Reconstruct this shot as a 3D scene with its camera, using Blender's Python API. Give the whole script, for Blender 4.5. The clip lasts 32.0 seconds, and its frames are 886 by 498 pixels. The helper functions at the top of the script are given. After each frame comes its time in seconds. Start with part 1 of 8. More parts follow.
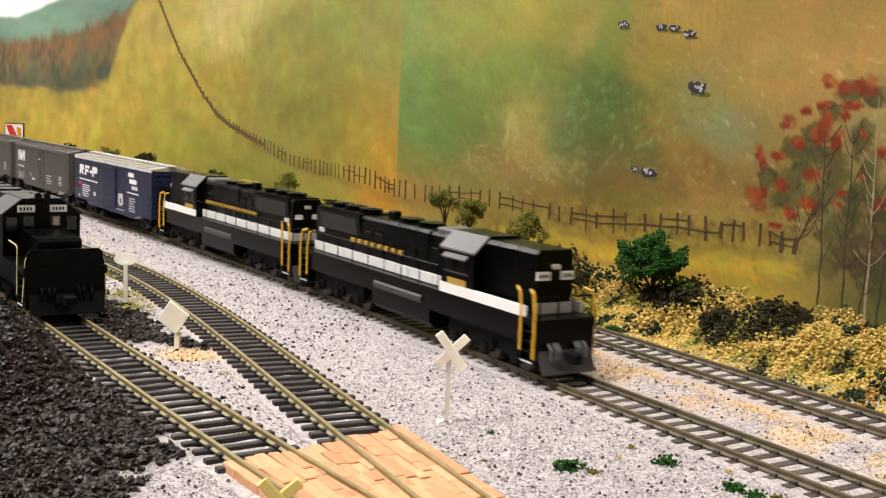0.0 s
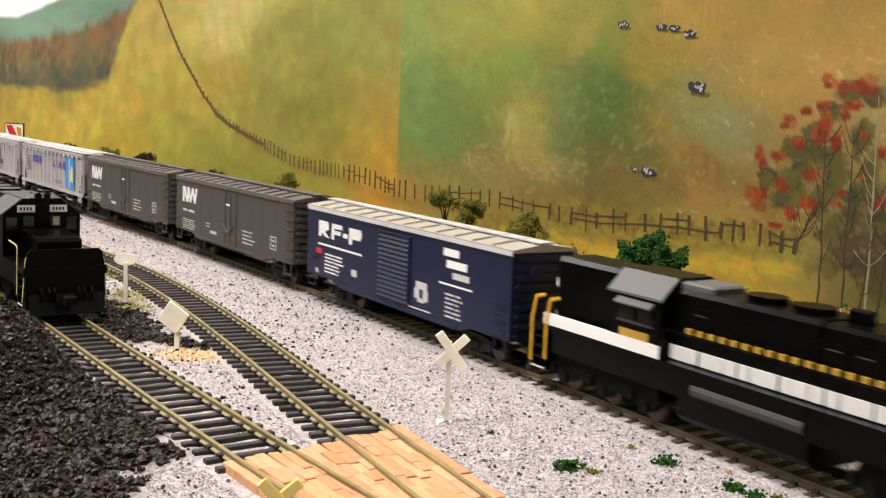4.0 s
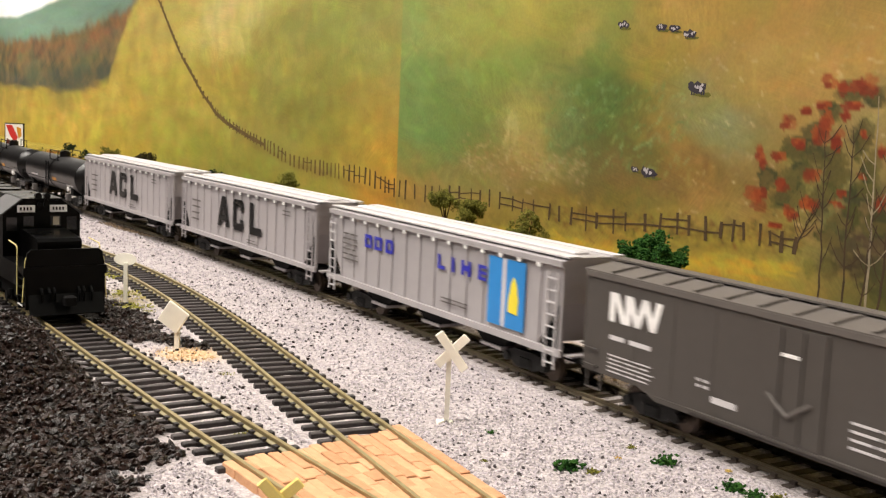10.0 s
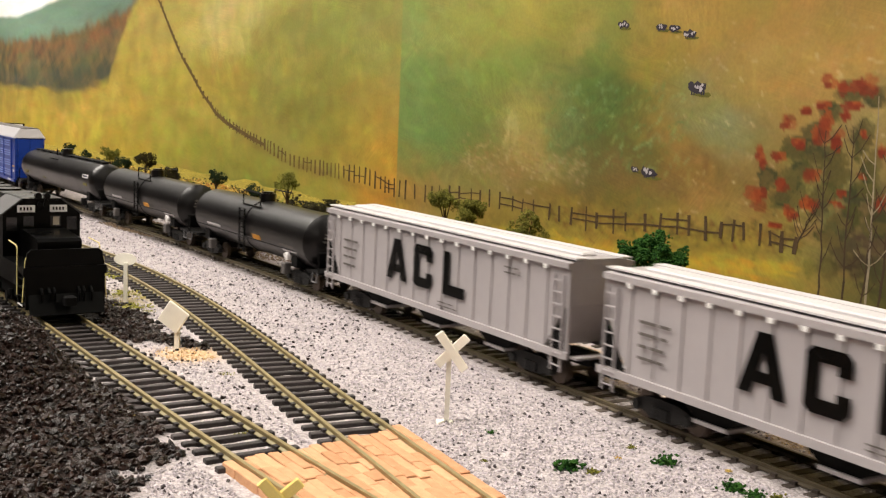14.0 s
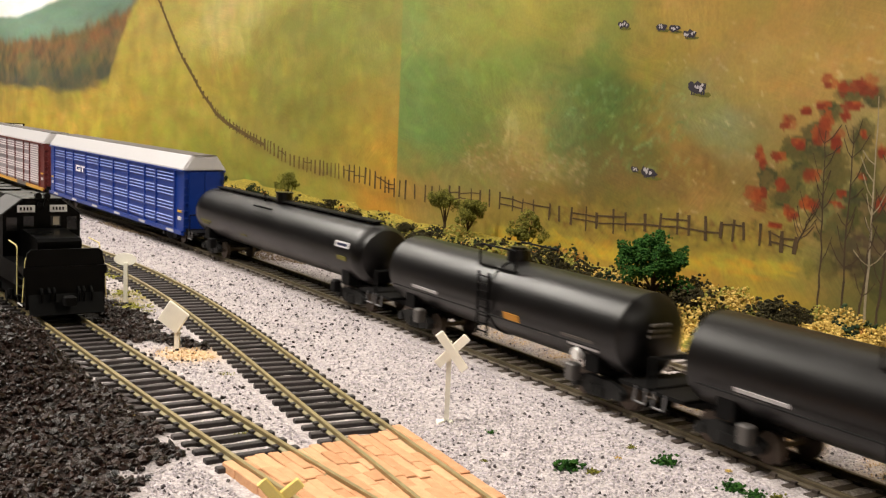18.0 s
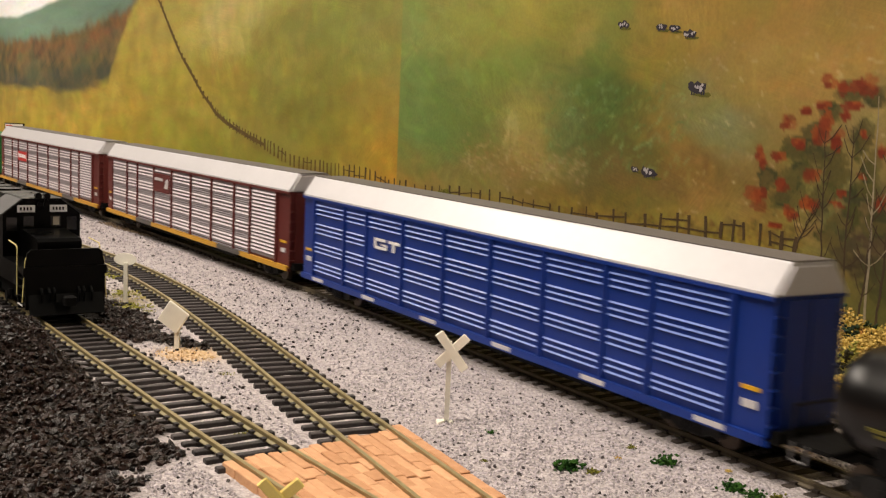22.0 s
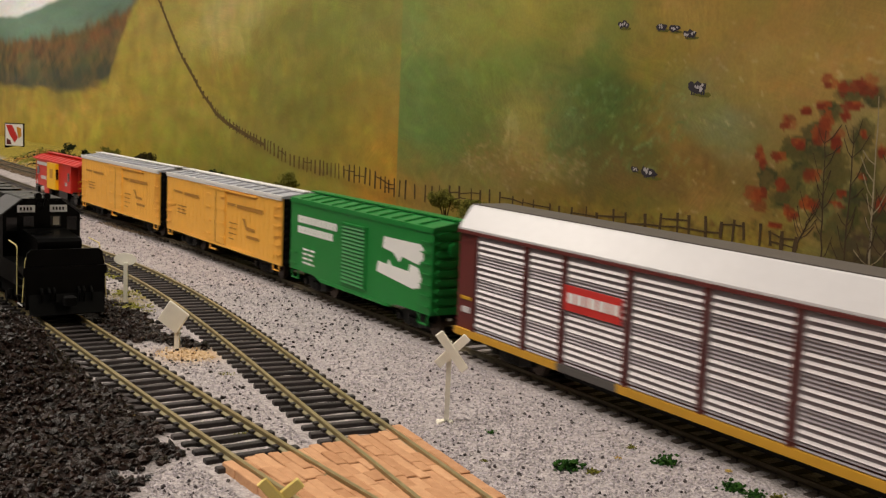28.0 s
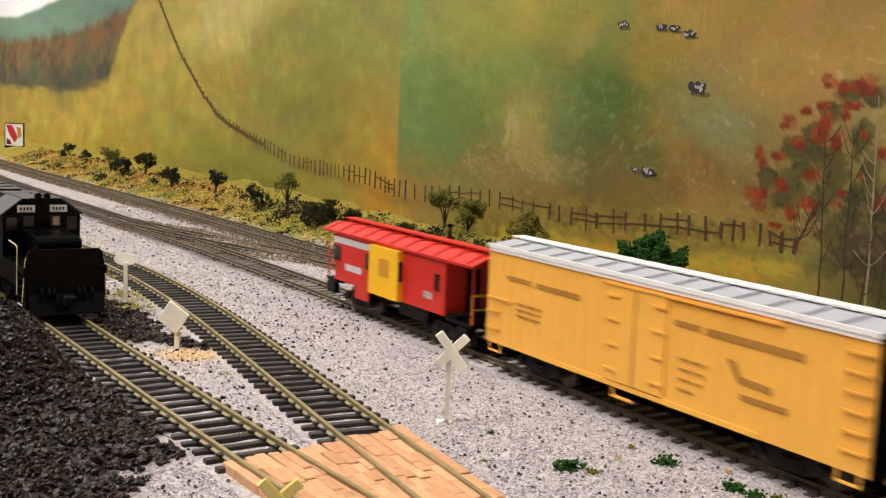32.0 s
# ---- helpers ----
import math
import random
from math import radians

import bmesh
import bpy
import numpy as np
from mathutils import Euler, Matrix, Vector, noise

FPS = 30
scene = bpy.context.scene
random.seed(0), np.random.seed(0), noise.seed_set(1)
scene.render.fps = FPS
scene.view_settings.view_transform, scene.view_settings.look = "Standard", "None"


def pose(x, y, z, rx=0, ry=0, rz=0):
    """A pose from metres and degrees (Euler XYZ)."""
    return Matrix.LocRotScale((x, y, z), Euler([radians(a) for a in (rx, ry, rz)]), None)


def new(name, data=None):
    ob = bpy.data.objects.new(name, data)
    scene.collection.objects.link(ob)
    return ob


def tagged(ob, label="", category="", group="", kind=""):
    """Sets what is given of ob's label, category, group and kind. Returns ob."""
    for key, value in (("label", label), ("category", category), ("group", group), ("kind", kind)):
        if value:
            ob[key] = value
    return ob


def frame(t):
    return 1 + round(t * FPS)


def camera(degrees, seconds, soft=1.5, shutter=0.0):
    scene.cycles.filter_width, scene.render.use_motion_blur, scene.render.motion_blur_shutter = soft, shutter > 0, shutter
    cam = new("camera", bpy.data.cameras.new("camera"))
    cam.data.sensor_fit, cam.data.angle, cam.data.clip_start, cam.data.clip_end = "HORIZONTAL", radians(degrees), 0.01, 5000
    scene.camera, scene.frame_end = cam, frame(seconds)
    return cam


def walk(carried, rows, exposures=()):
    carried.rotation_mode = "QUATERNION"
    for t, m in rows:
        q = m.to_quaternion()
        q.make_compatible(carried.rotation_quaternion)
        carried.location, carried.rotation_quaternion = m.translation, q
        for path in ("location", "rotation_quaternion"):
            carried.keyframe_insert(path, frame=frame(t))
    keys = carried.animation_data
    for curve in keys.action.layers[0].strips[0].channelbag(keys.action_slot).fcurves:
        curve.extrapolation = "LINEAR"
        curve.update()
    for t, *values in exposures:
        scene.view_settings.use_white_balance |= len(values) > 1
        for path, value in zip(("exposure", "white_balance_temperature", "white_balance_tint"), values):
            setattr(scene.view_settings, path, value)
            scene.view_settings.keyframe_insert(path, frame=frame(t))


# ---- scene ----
cam = camera(42.82, 32.0, soft=1.3, shutter=0.7)
EYE = pose(0, 0, 0.09345) @ pose(0, 0, 0, 82.798, 0, 0) @ pose(0, 0, 0, 0, 0, 2.4546)
walk(cam, [(0.0, EYE), (32.0, EYE)],
     exposures=[(0, 0.07, 6380, 10), (1, 0.12, 6400, 10), (3, 0.1, 6420, 10), (6, -0.03, 6600, 11), (8, 0.12, 6600, 11), (10, 0.08, 6620, 11),
                (12, -0.2, 6700, 11), (14, 0.0, 6700, 11), (17, -0.02, 6750, 10), (19, 0.0, 6750, 10), (20, -0.1, 7000, 11), (21, -0.22, 7150, 12),
                (22, -0.42, 7200, 13), (23, -0.6, 7300, 13), (24, -0.95, 7400, 13), (25, -1.28, 7400, 13), (26.5, -1.1, 7200, 12), (28, -0.9, 6950, 11),
                (29, -0.7, 6700, 10), (30, -0.48, 6500, 10), (31, -0.32, 6500, 10), (32, -0.28, 6500, 10)])

# ---------------------------------------------------------------- light
world = bpy.data.worlds.new("room_world")
scene.world = world
world.use_nodes = True
world.node_tree.nodes["Background"].inputs[0].default_value = (0.9, 0.92, 1.0, 1)
world.node_tree.nodes["Background"].inputs[1].default_value = 0.05


def ceiling_lamp(x, y, z, sx, sy, watts, rz=0.0, color=(1.0, 0.955, 0.89)):
    data = bpy.data.lights.new("ceiling_tube_light", "AREA")
    data.shape, data.size, data.size_y = "RECTANGLE", sx, sy
    data.energy, data.color = watts, color
    ob = new("ceiling_tube_light", data)
    ob.matrix_world = pose(x, y, z, 0, 0, rz)
    return ob


# Unseen fixtures assumed overhead; their places and watts are set by eye.
LAMPS = ((-0.60, 0.10, 1.26, 25, 35.0), (0.55, -1.75, 1.26, 25, 3.5), (-1.45, 1.55, 1.26, 25, 36.0))
for lx, ly, lz, lr, lw in LAMPS:
    ceiling_lamp(lx, ly, lz - 0.07, 1.2, 0.16, lw, lr)

# ---------------------------------------------------------------- materials


def lin(h):
    """Linear colour of a hex sRGB value."""
    out = []
    for k in (16, 8, 0):
        c = ((h >> k) & 255) / 255
        out.append(c / 12.92 if c <= 0.04045 else ((c + 0.055) / 1.055) ** 2.4)
    return out


def material(name, color, rough=0.6, metal=0.0, vary=0.12, size=0.01, bump=0.0, bsize=0.001, spec=0.4, island=0.0, color2=None, coat=0.0, each=0.0):
    """Principled surface with variation at two scales; sizes in metres."""
    m = bpy.data.materials.new(name)
    m.use_nodes = True
    nt = m.node_tree
    p = nt.nodes["Principled BSDF"]
    p.inputs["Roughness"].default_value = rough
    p.inputs["Metallic"].default_value = metal
    p.inputs["Specular IOR Level"].default_value = spec
    p.inputs["Coat Weight"].default_value = coat
    N, Lk = nt.nodes.new, nt.links.new
    tc = N("ShaderNodeTexCoord")
    n1, n2 = N("ShaderNodeTexNoise"), N("ShaderNodeTexNoise")
    n1.inputs["Scale"].default_value, n2.inputs["Scale"].default_value = 1 / size, 9 / size
    n1.inputs["Detail"].default_value, n2.inputs["Detail"].default_value = 5, 3
    Lk(tc.outputs["Object"], n1.inputs["Vector"])
    Lk(tc.outputs["Object"], n2.inputs["Vector"])
    mixn = N("ShaderNodeMix")
    mixn.inputs[0].default_value = 0.4
    Lk(n1.outputs["Fac"], mixn.inputs[2])
    Lk(n2.outputs["Fac"], mixn.inputs[3])
    src = mixn.outputs[0]
    if island:
        geo = N("ShaderNodeNewGeometry")
        mi = N("ShaderNodeMix")
        mi.inputs[0].default_value = island
        Lk(src, mi.inputs[2])
        Lk(geo.outputs["Random Per Island"], mi.inputs[3])
        src = mi.outputs[0]
    if each:
        info, mi = N("ShaderNodeObjectInfo"), N("ShaderNodeMix")
        mi.inputs[0].default_value = each
        Lk(src, mi.inputs[2])
        Lk(info.outputs["Random"], mi.inputs[3])
        src = mi.outputs[0]
    ramp = N("ShaderNodeMapRange")
    ramp.inputs[1].default_value, ramp.inputs[2].default_value = (0.1, 0.9) if island or each else (0.3, 0.7)
    Lk(src, ramp.inputs[0])
    mc = N("ShaderNodeMix")
    mc.data_type = "RGBA"
    c = list(color)
    d = list(color2) if color2 else [min(1, v * (1 + vary)) for v in c]
    if not color2:
        c = [v * (1 - vary) for v in c]
    mc.inputs[6].default_value = (*c, 1)
    mc.inputs[7].default_value = (*d, 1)
    Lk(ramp.outputs[0], mc.inputs[0])
    Lk(mc.outputs[2], p.inputs["Base Color"])
    rr = N("ShaderNodeMapRange")
    rr.inputs[3].default_value, rr.inputs[4].default_value = max(0.05, rough - 0.1), min(1, rough + 0.1)
    Lk(n1.outputs["Fac"], rr.inputs[0])
    Lk(rr.outputs[0], p.inputs["Roughness"])
    if bump:
        nb = N("ShaderNodeTexNoise")
        nb.inputs["Scale"].default_value, nb.inputs["Detail"].default_value = 1 / bsize, 4
        Lk(tc.outputs["Object"], nb.inputs["Vector"])
        bp = N("ShaderNodeBump")
        bp.inputs["Strength"].default_value, bp.inputs["Distance"].default_value = bump, bsize
        Lk(nb.outputs["Fac"], bp.inputs["Height"])
        Lk(bp.outputs[0], p.inputs["Normal"])
    return m


def paint(name, h, rough=0.45, vary=0.10, spec=0.4):
    return material(name, lin(h), rough, 0, vary, 0.03, 0.08, 0.0006, spec)


M = {
    "grain": material("ballast_grains", lin(0x8B8486), 0.95, 0, 0.3, 0.004, 0.5, 0.0005, 0.2, 0.8, color2=lin(0xC8BFC4)),
    "speck": material("dark_stone_specks", lin(0x3A3436), 0.8, 0, 0.3, 0.003, 0.5, 0.0005, 0.3, 0.6, color2=lin(0x5A5352)),
    "tangrain": material("tan_dirt_grains", lin(0xB08A5C), 0.95, 0, 0.3, 0.004, 0.5, 0.0005, 0.2, 0.8, color2=lin(0xE3C69A)),
    "browngrain": material("brown_dirt_grains", lin(0x4A3C2E), 0.95, 0, 0.3, 0.004, 0.5, 0.0005, 0.2, 0.8, color2=lin(0x8A7660)),
    "coal": material("coal_black", lin(0x070403), 0.34, 0, 0.5, 0.004, 0.5, 0.0005, 0.26, 0.8, color2=lin(0x2A1A14)),
    "rail": material("nickel_silver_rail", lin(0xA3956C), 0.42, 0.35, 0.15, 0.02, 0.1, 0.0008, color2=lin(0x857552)),
    "railfoot": material("bright_rail_foot", lin(0x857A58), 0.5, 0.1, 0.1, 0.02),
    "railmain": material("dull_main_line_rail", lin(0x665C48), 0.48, 0.3, 0.2, 0.02, 0.1, 0.0008),
    "footmain": material("main_line_rail_foot", lin(0x5A5040), 0.5, 0.1, 0.15, 0.02),
    "tie": material("black_plastic_tie", lin(0x1C1918), 0.6, 0, 0.3, 0.006, 0.4, 0.0007, 0.35, color2=lin(0x474040), each=0.4),
    "tiemain": material("brown_black_main_tie", lin(0x2C2623), 0.75, 0, 0.3, 0.005, 0.5, 0.0007, 0.25, color2=lin(0x665B52), each=0.45),
    "plank": material("stained_crossing_plank", lin(0x9E6A46), 0.85, 0, 0.25, 0.003, 0.5, 0.0007, 0.2, 0.0, color2=lin(0xE4B48C), each=0.30),
    "cream": material("cream_white_plastic", lin(0xF4EEDF), 0.45, 0, 0.06, 0.004, 0.1, 0.0006),
    "yellowsign": material("mustard_yellow_plastic", lin(0xF4DE86), 0.5, 0, 0.1, 0.004),
    "blackp": paint("satin_black_paint", 0x040404, 0.30, 0.3, 0.11),
    "blackt": paint("tank_car_black", 0x070505, 0.34, 0.2, 0.42),
    "greyblack": paint("roof_dark_grey", 0x3A3838, 0.5, 0.2),
    "under": material("underframe_black", lin(0x080707), 0.7, 0, 0.4, 0.005, spec=0.15),
    "truck": material("truck_dark_grey", lin(0x0E0D0C), 0.65, 0, 0.4, 0.004, 0.3, 0.0006),
    "wheel": material("wheel_steel", lin(0x5A4E45), 0.45, 0.6, 0.3, 0.003),
    "white": paint("white_paint", 0xE8E6E4, 0.5, 0.04),
    "lightgrey": paint("light_grey_paint", 0xC2BEBF, 0.5, 0.05),
    "nwgrey": paint("boxcar_dark_grey", 0x46413D, 0.6, 0.08),
    "nwroof": paint("boxcar_roof_grey", 0x5A5450, 0.6, 0.1),
    "navy": paint("navy_blue_paint", 0x141A38, 0.45, 0.12),
    "cabgrey": paint("cab_roof_grey", 0x5C5A5B, 0.5, 0.1),
    "hopper": paint("hopper_light_grey", 0xA09A9B, 0.5, 0.05),
    "soogrey": paint("hopper_silver_grey", 0xA09B9C, 0.42, 0.06),
    "blueletter": paint("blue_lettering", 0x2D2FA0, 0.5, 0.05),
    "skyblue": paint("bright_blue_panel", 0x2A80C4, 0.5, 0.05),
    "cornyellow": paint("yellow_emblem", 0xE5D23A, 0.5, 0.05),
    "gtblue": paint("autorack_blue", 0x0A2E7C, 0.42, 0.08),
    "galv": material("galvanised_louvre_panel", lin(0x8C8488), 0.42, 0.35, 0.12, 0.01),
    "slit": paint("light_louvre_slat", 0xCFC6C8, 0.36, 0.04),
    "bluetint": paint("pale_blue_louvre_slat", 0x6C82C0, 0.40, 0.04),
    "rackbrown": paint("autorack_oxide_brown", 0x5E2420, 0.55, 0.12),
    "rackyellow": paint("autorack_yellow_sill", 0xC08E2A, 0.5, 0.1),
    "red": paint("bright_red_panel", 0xC4302C, 0.5, 0.08),
    "bngreen": paint("boxcar_green", 0x127A34, 0.45, 0.08),
    "reefer": paint("reefer_orange_yellow", 0xEFB04A, 0.5, 0.07),
    "reefer2": paint("reefer_brown_lettering", 0xA8752E, 0.6, 0.15),
    "silverroof": paint("reefer_grey_roof", 0xA9AAB2, 0.5, 0.10),
    "cabred": paint("caboose_red", 0xC82A20, 0.45, 0.07),
    "cabyellow": paint("caboose_yellow_bay", 0xF2B818, 0.45, 0.05),
    "gold": paint("gold_lettering", 0xB08C35, 0.5, 0.1),
    "wireyellow": paint("pale_yellow_wire", 0xD6C684, 0.5, 0.1),
    "handyellow": paint("handrail_yellow", 0xC99A22, 0.5, 0.1),
    "saddle": paint("saddle_grey", 0x4E4A48, 0.45, 0.2),
    "oliveletter": paint("faded_olive_lettering", 0x6A6428, 0.6, 0.2),
    "rackroof": paint("autorack_white_roof", 0xC9C6C8, 0.30, 0.05, 0.5),
    "tanroof": paint("warm_grey_boxcar_roof", 0xA39C92, 0.5, 0.1),
    "orange": paint("orange_placard", 0xC88A2A, 0.5, 0.1),
    "glassdark": material("dark_window_glass", lin(0x0A0B0C), 0.12, 0, 0.2, 0.01, spec=0.6),
    "glasslit": material("pale_lens_and_lit_pane", lin(0xB8B0A0), 0.2, 0, 0.1, 0.01),
    "bark": material("brown_tree_bark", lin(0x3A2A1A), 0.9, 0, 0.3, 0.003, 0.6, 0.0008),
    "leafg": material("green_foam_foliage", lin(0x0E2E12), 0.95, 0, 0.3, 0.003, 0.6, 0.0007, 0.1, 0.7, color2=lin(0x3C6228)),
    "leafo": material("olive_foam_foliage", lin(0x3A3E1A), 0.95, 0, 0.3, 0.003, 0.6, 0.0007, 0.1, 0.7, color2=lin(0x8E8A40)),
    "leafd": material("dark_foam_foliage", lin(0x14201A), 0.95, 0, 0.3, 0.003, 0.6, 0.0007, 0.1, 0.7, color2=lin(0x36442C)),
    "leafb": material("brown_foam_undergrowth", lin(0x1E1B12), 0.95, 0, 0.3, 0.003, 0.6, 0.0007, 0.1, 0.7, color2=lin(0x45402A)),
    "leafy": material("golden_foam_undergrowth", lin(0x947632), 0.95, 0, 0.3, 0.003, 0.6, 0.0007, 0.1, 0.7, color2=lin(0xE0C274)),
    "leafor": material("orange_foam_undergrowth", lin(0x86582A), 0.95, 0, 0.3, 0.003, 0.6, 0.0007, 0.1, 0.7, color2=lin(0xC4914C)),
    "leafl": material("lime_foam_undergrowth", lin(0x6A6A2C), 0.95, 0, 0.3, 0.003, 0.6, 0.0007, 0.1, 0.7, color2=lin(0xA8A254)),
    "roomwall": material("room_wall_paint", lin(0x8C8478), 0.8, 0, 0.04, 0.5),
    "roomceil": material("ceiling_paint", lin(0xC4BEB4), 0.85, 0, 0.03, 0.5),
    "roomfloor": material("grey_floor", lin(0x6E6862), 0.7, 0, 0.15, 0.3),
    "wood": material("benchwork_plywood", lin(0xA07E54), 0.7, 0, 0.15, 0.05, 0.2, 0.003),
    "brown": material("painted_fence_brown", lin(0x46341A), 0.8, 0, 0.35, 0.006),
    "fencefar": material("painted_far_fence_brown", lin(0x604C22), 0.8, 0, 0.35, 0.006),
    "cowdark": material("painted_cow_dark", lin(0x2E2830), 0.8, 0, 0.3, 0.002),
    "cowlight": material("painted_cow_light", lin(0xA8A0A4), 0.8, 0, 0.2, 0.002),
    "cowshade": material("painted_grass_shadow", lin(0x5E5A1C), 0.85, 0, 0.3, 0.003),
    "twig": material("painted_tree_brown", lin(0x3C2C1A), 0.8, 0, 0.4, 0.005),
    "birch": material("painted_birch_grey", lin(0x857860), 0.8, 0, 0.3, 0.005),
    "lampglow": material("tube_diffuser", (0.9, 0.9, 0.85), 0.5),
}
for key, col, st in (("lampglow", (1, 0.93, 0.82), 6.0),):
    pr = M[key].node_tree.nodes["Principled BSDF"]
    pr.inputs["Emission Color"].default_value, pr.inputs["Emission Strength"].default_value = (*col, 1), st

# ---------------------------------------------------------------- mesh building


class Geo:
    """Collects simple solids into one mesh."""

    def __init__(self):
        self.v, self.f = [], []

    def add(self, verts, faces):
        n = len(self.v)
        self.v += [tuple(p) for p in verts]
        self.f += [tuple(i + n for i in f) for f in faces]
        return self

    def box(self, x0, x1, y0, y1, z0, z1):
        v = [(x, y, z) for x in (x0, x1) for y in (y0, y1) for z in (z0, z1)]
        return self.add(v, [(0, 1, 3, 2), (4, 6, 7, 5), (0, 4, 5, 1), (2, 3, 7, 6), (0, 2, 6, 4), (1, 5, 7, 3)])

    def cbox(self, x0, x1, y0, y1, z0, z1, c=0.0005):
        """Box with chamfered vertical and top edges."""
        pr = [(x0 + c, y0), (x1 - c, y0), (x1, y0 + c), (x1, y1 - c), (x1 - c, y1), (x0 + c, y1), (x0, y1 - c), (x0, y0 + c)]
        mx, my = (x0 + x1) / 2, (y0 + y1) / 2
        v = [(x, y, z0) for x, y in pr] + [(x, y, z1 - c) for x, y in pr]
        v += [(x - math.copysign(c, x - mx), y - math.copysign(c, y - my), z1) for x, y in pr]
        f = [tuple(range(7, -1, -1)), tuple(range(16, 24))]
        for r in (0, 8):
            f += [(r + i, r + (i + 1) % 8, r + 8 + (i + 1) % 8, r + 8 + i) for i in range(8)]
        return self.add(v, f)

    def px(self, prof, x0, x1):
        """Profile of (y, z) pushed along x."""
        n = len(prof)
        v = [(x0, y, z) for y, z in prof] + [(x1, y, z) for y, z in prof]
        f = [tuple(range(n - 1, -1, -1)), tuple(range(n, 2 * n))]
        return self.add(v, f + [(i, (i + 1) % n, n + (i + 1) % n, n + i) for i in range(n)])

    def py(self, prof, y0, y1):
        """Profile of (x, z) pushed along y."""
        n = len(prof)
        v = [(x, y0, z) for x, z in prof] + [(x, y1, z) for x, z in prof]
        f = [tuple(range(n)), tuple(range(2 * n - 1, n - 1, -1))]
        return self.add(v, f + [(i, n + i, n + (i + 1) % n, (i + 1) % n) for i in range(n)])

    def cyl(self, p, q, r, n=10, r2=None):
        p, q = Vector(p), Vector(q)
        d = (q - p).normalized()
        a = d.orthogonal().normalized()
        b = d.cross(a)
        r2 = r if r2 is None else r2
        ring = [(math.cos(2 * math.pi * i / n), math.sin(2 * math.pi * i / n)) for i in range(n)]
        v = [p + r * (a * c + b * s) for c, s in ring] + [q + r2 * (a * c + b * s) for c, s in ring]
        f = [tuple(range(n - 1, -1, -1)), tuple(range(n, 2 * n))]
        return self.add(v, f + [(i, (i + 1) % n, n + (i + 1) % n, n + i) for i in range(n)])

    def tube(self, pts, r, n=6):
        for p, q in zip(pts[:-1], pts[1:]):
            self.cyl(p, q, r, n)
        return self

    def lathe(self, prof, y=0.0, zc=0.0, n=28):
        """Profile of (x, radius) turned round the x axis at height zc."""
        v, f = [], []
        for x, r in prof:
            v += [(x, y + r * math.sin(2 * math.pi * i / n), zc + r * math.cos(2 * math.pi * i / n)) for i in range(n)]
        for k in range(len(prof) - 1):
            f += [(k * n + i, (k + 1) * n + i, (k + 1) * n + (i + 1) % n, k * n + (i + 1) % n) for i in range(n)]
        f += [tuple(range(n)), tuple(range(len(prof) * n - 1, (len(prof) - 1) * n - 1, -1))]
        return self.add(v, f)

    def mesh(self, name, mat, smooth=False):
        me = bpy.data.meshes.new(name)
        me.from_pydata(self.v, [], self.f)
        me.materials.append(mat)
        if smooth:
            me.shade_smooth()
            me.set_sharp_from_angle(angle=0.6)
        me.update()
        return me


def part(name, geo, mat, parent, label="", smooth=False):
    ob = new(name, geo.mesh(name, M[mat] if isinstance(mat, str) else mat, smooth))
    ob.parent = parent
    if label:
        tagged(ob, label)
    return ob


def thing(name, label, category, group="", m=None):
    ob = new(name)
    ob.empty_display_size = 0.01
    tagged(ob, label, category, group)
    if m is not None:
        ob.matrix_basis = m
    return ob


# ---------------------------------------------------------------- track plan


class Line:
    """A track's centre line: heading is a polynomial of the length along it, held constant outside lo..hi."""

    def __init__(self, x, y, heading, k, lo, hi, z=0.0, a=-5.0, b=5.0):
        self.s = np.linspace(a, b, int((b - a) / 0.01) + 1)
        c = np.clip(self.s, lo, hi)
        self.h = heading + sum(q * c ** (i + 1) / (i + 1) for i, q in enumerate(k))
        dx, dy, ds = np.cos(self.h), np.sin(self.h), self.s[1] - self.s[0]
        X = np.concatenate([[0], np.cumsum((dx[1:] + dx[:-1]) / 2 * ds)])
        Y = np.concatenate([[0], np.cumsum((dy[1:] + dy[:-1]) / 2 * ds)])
        self.x = X - np.interp(0, self.s, X) + x
        self.y = Y - np.interp(0, self.s, Y) + y
        self.z = z

    def at(self, s, off=0.0):
        """Place and heading; off is to the right of the way of travel."""
        h = float(np.interp(s, self.s, self.h))
        return float(np.interp(s, self.s, self.x)) + math.sin(h) * off, float(np.interp(s, self.s, self.y)) - math.cos(h) * off, h

    def far(self, x, y):
        """Signed distance of points from the line (right positive) and length along it."""
        x, y = np.asarray(x, float), np.asarray(y, float)
        best, d, sl = np.full(x.shape, 1e9), np.zeros(x.shape), np.zeros(x.shape)
        for i in range(0, len(self.s), 2):
            dx, dy = x - self.x[i], y - self.y[i]
            q = dx * dx + dy * dy
            k = q < best
            best = np.where(k, q, best)
            d = np.where(k, dx * math.sin(self.h[i]) - dy * math.cos(self.h[i]), d)
            sl = np.where(k, self.s[i], sl)
        return d, sl


MAIN = Line(-0.0546, 0.5669, -1.0099, (-0.129, 0.0844, 0.9784, 0.2732), -0.85, 0.42, -0.002)
BACK = Line(0.1295, 0.3727, -1.0431, (-0.0729, 0.2883, 0.4218), -1.25, 0.3, 0.0)
MID = Line(-0.1612, 0.5924, -1.0019, (-1.0808, 4.3393, 0.5721), -0.12, 0.3, 0.0)
NEAR = Line(-0.1713, 0.4812, -0.9816, (-0.1483, 1.7433), -0.15, 0.25, 0.0)
GROUND = -0.0034

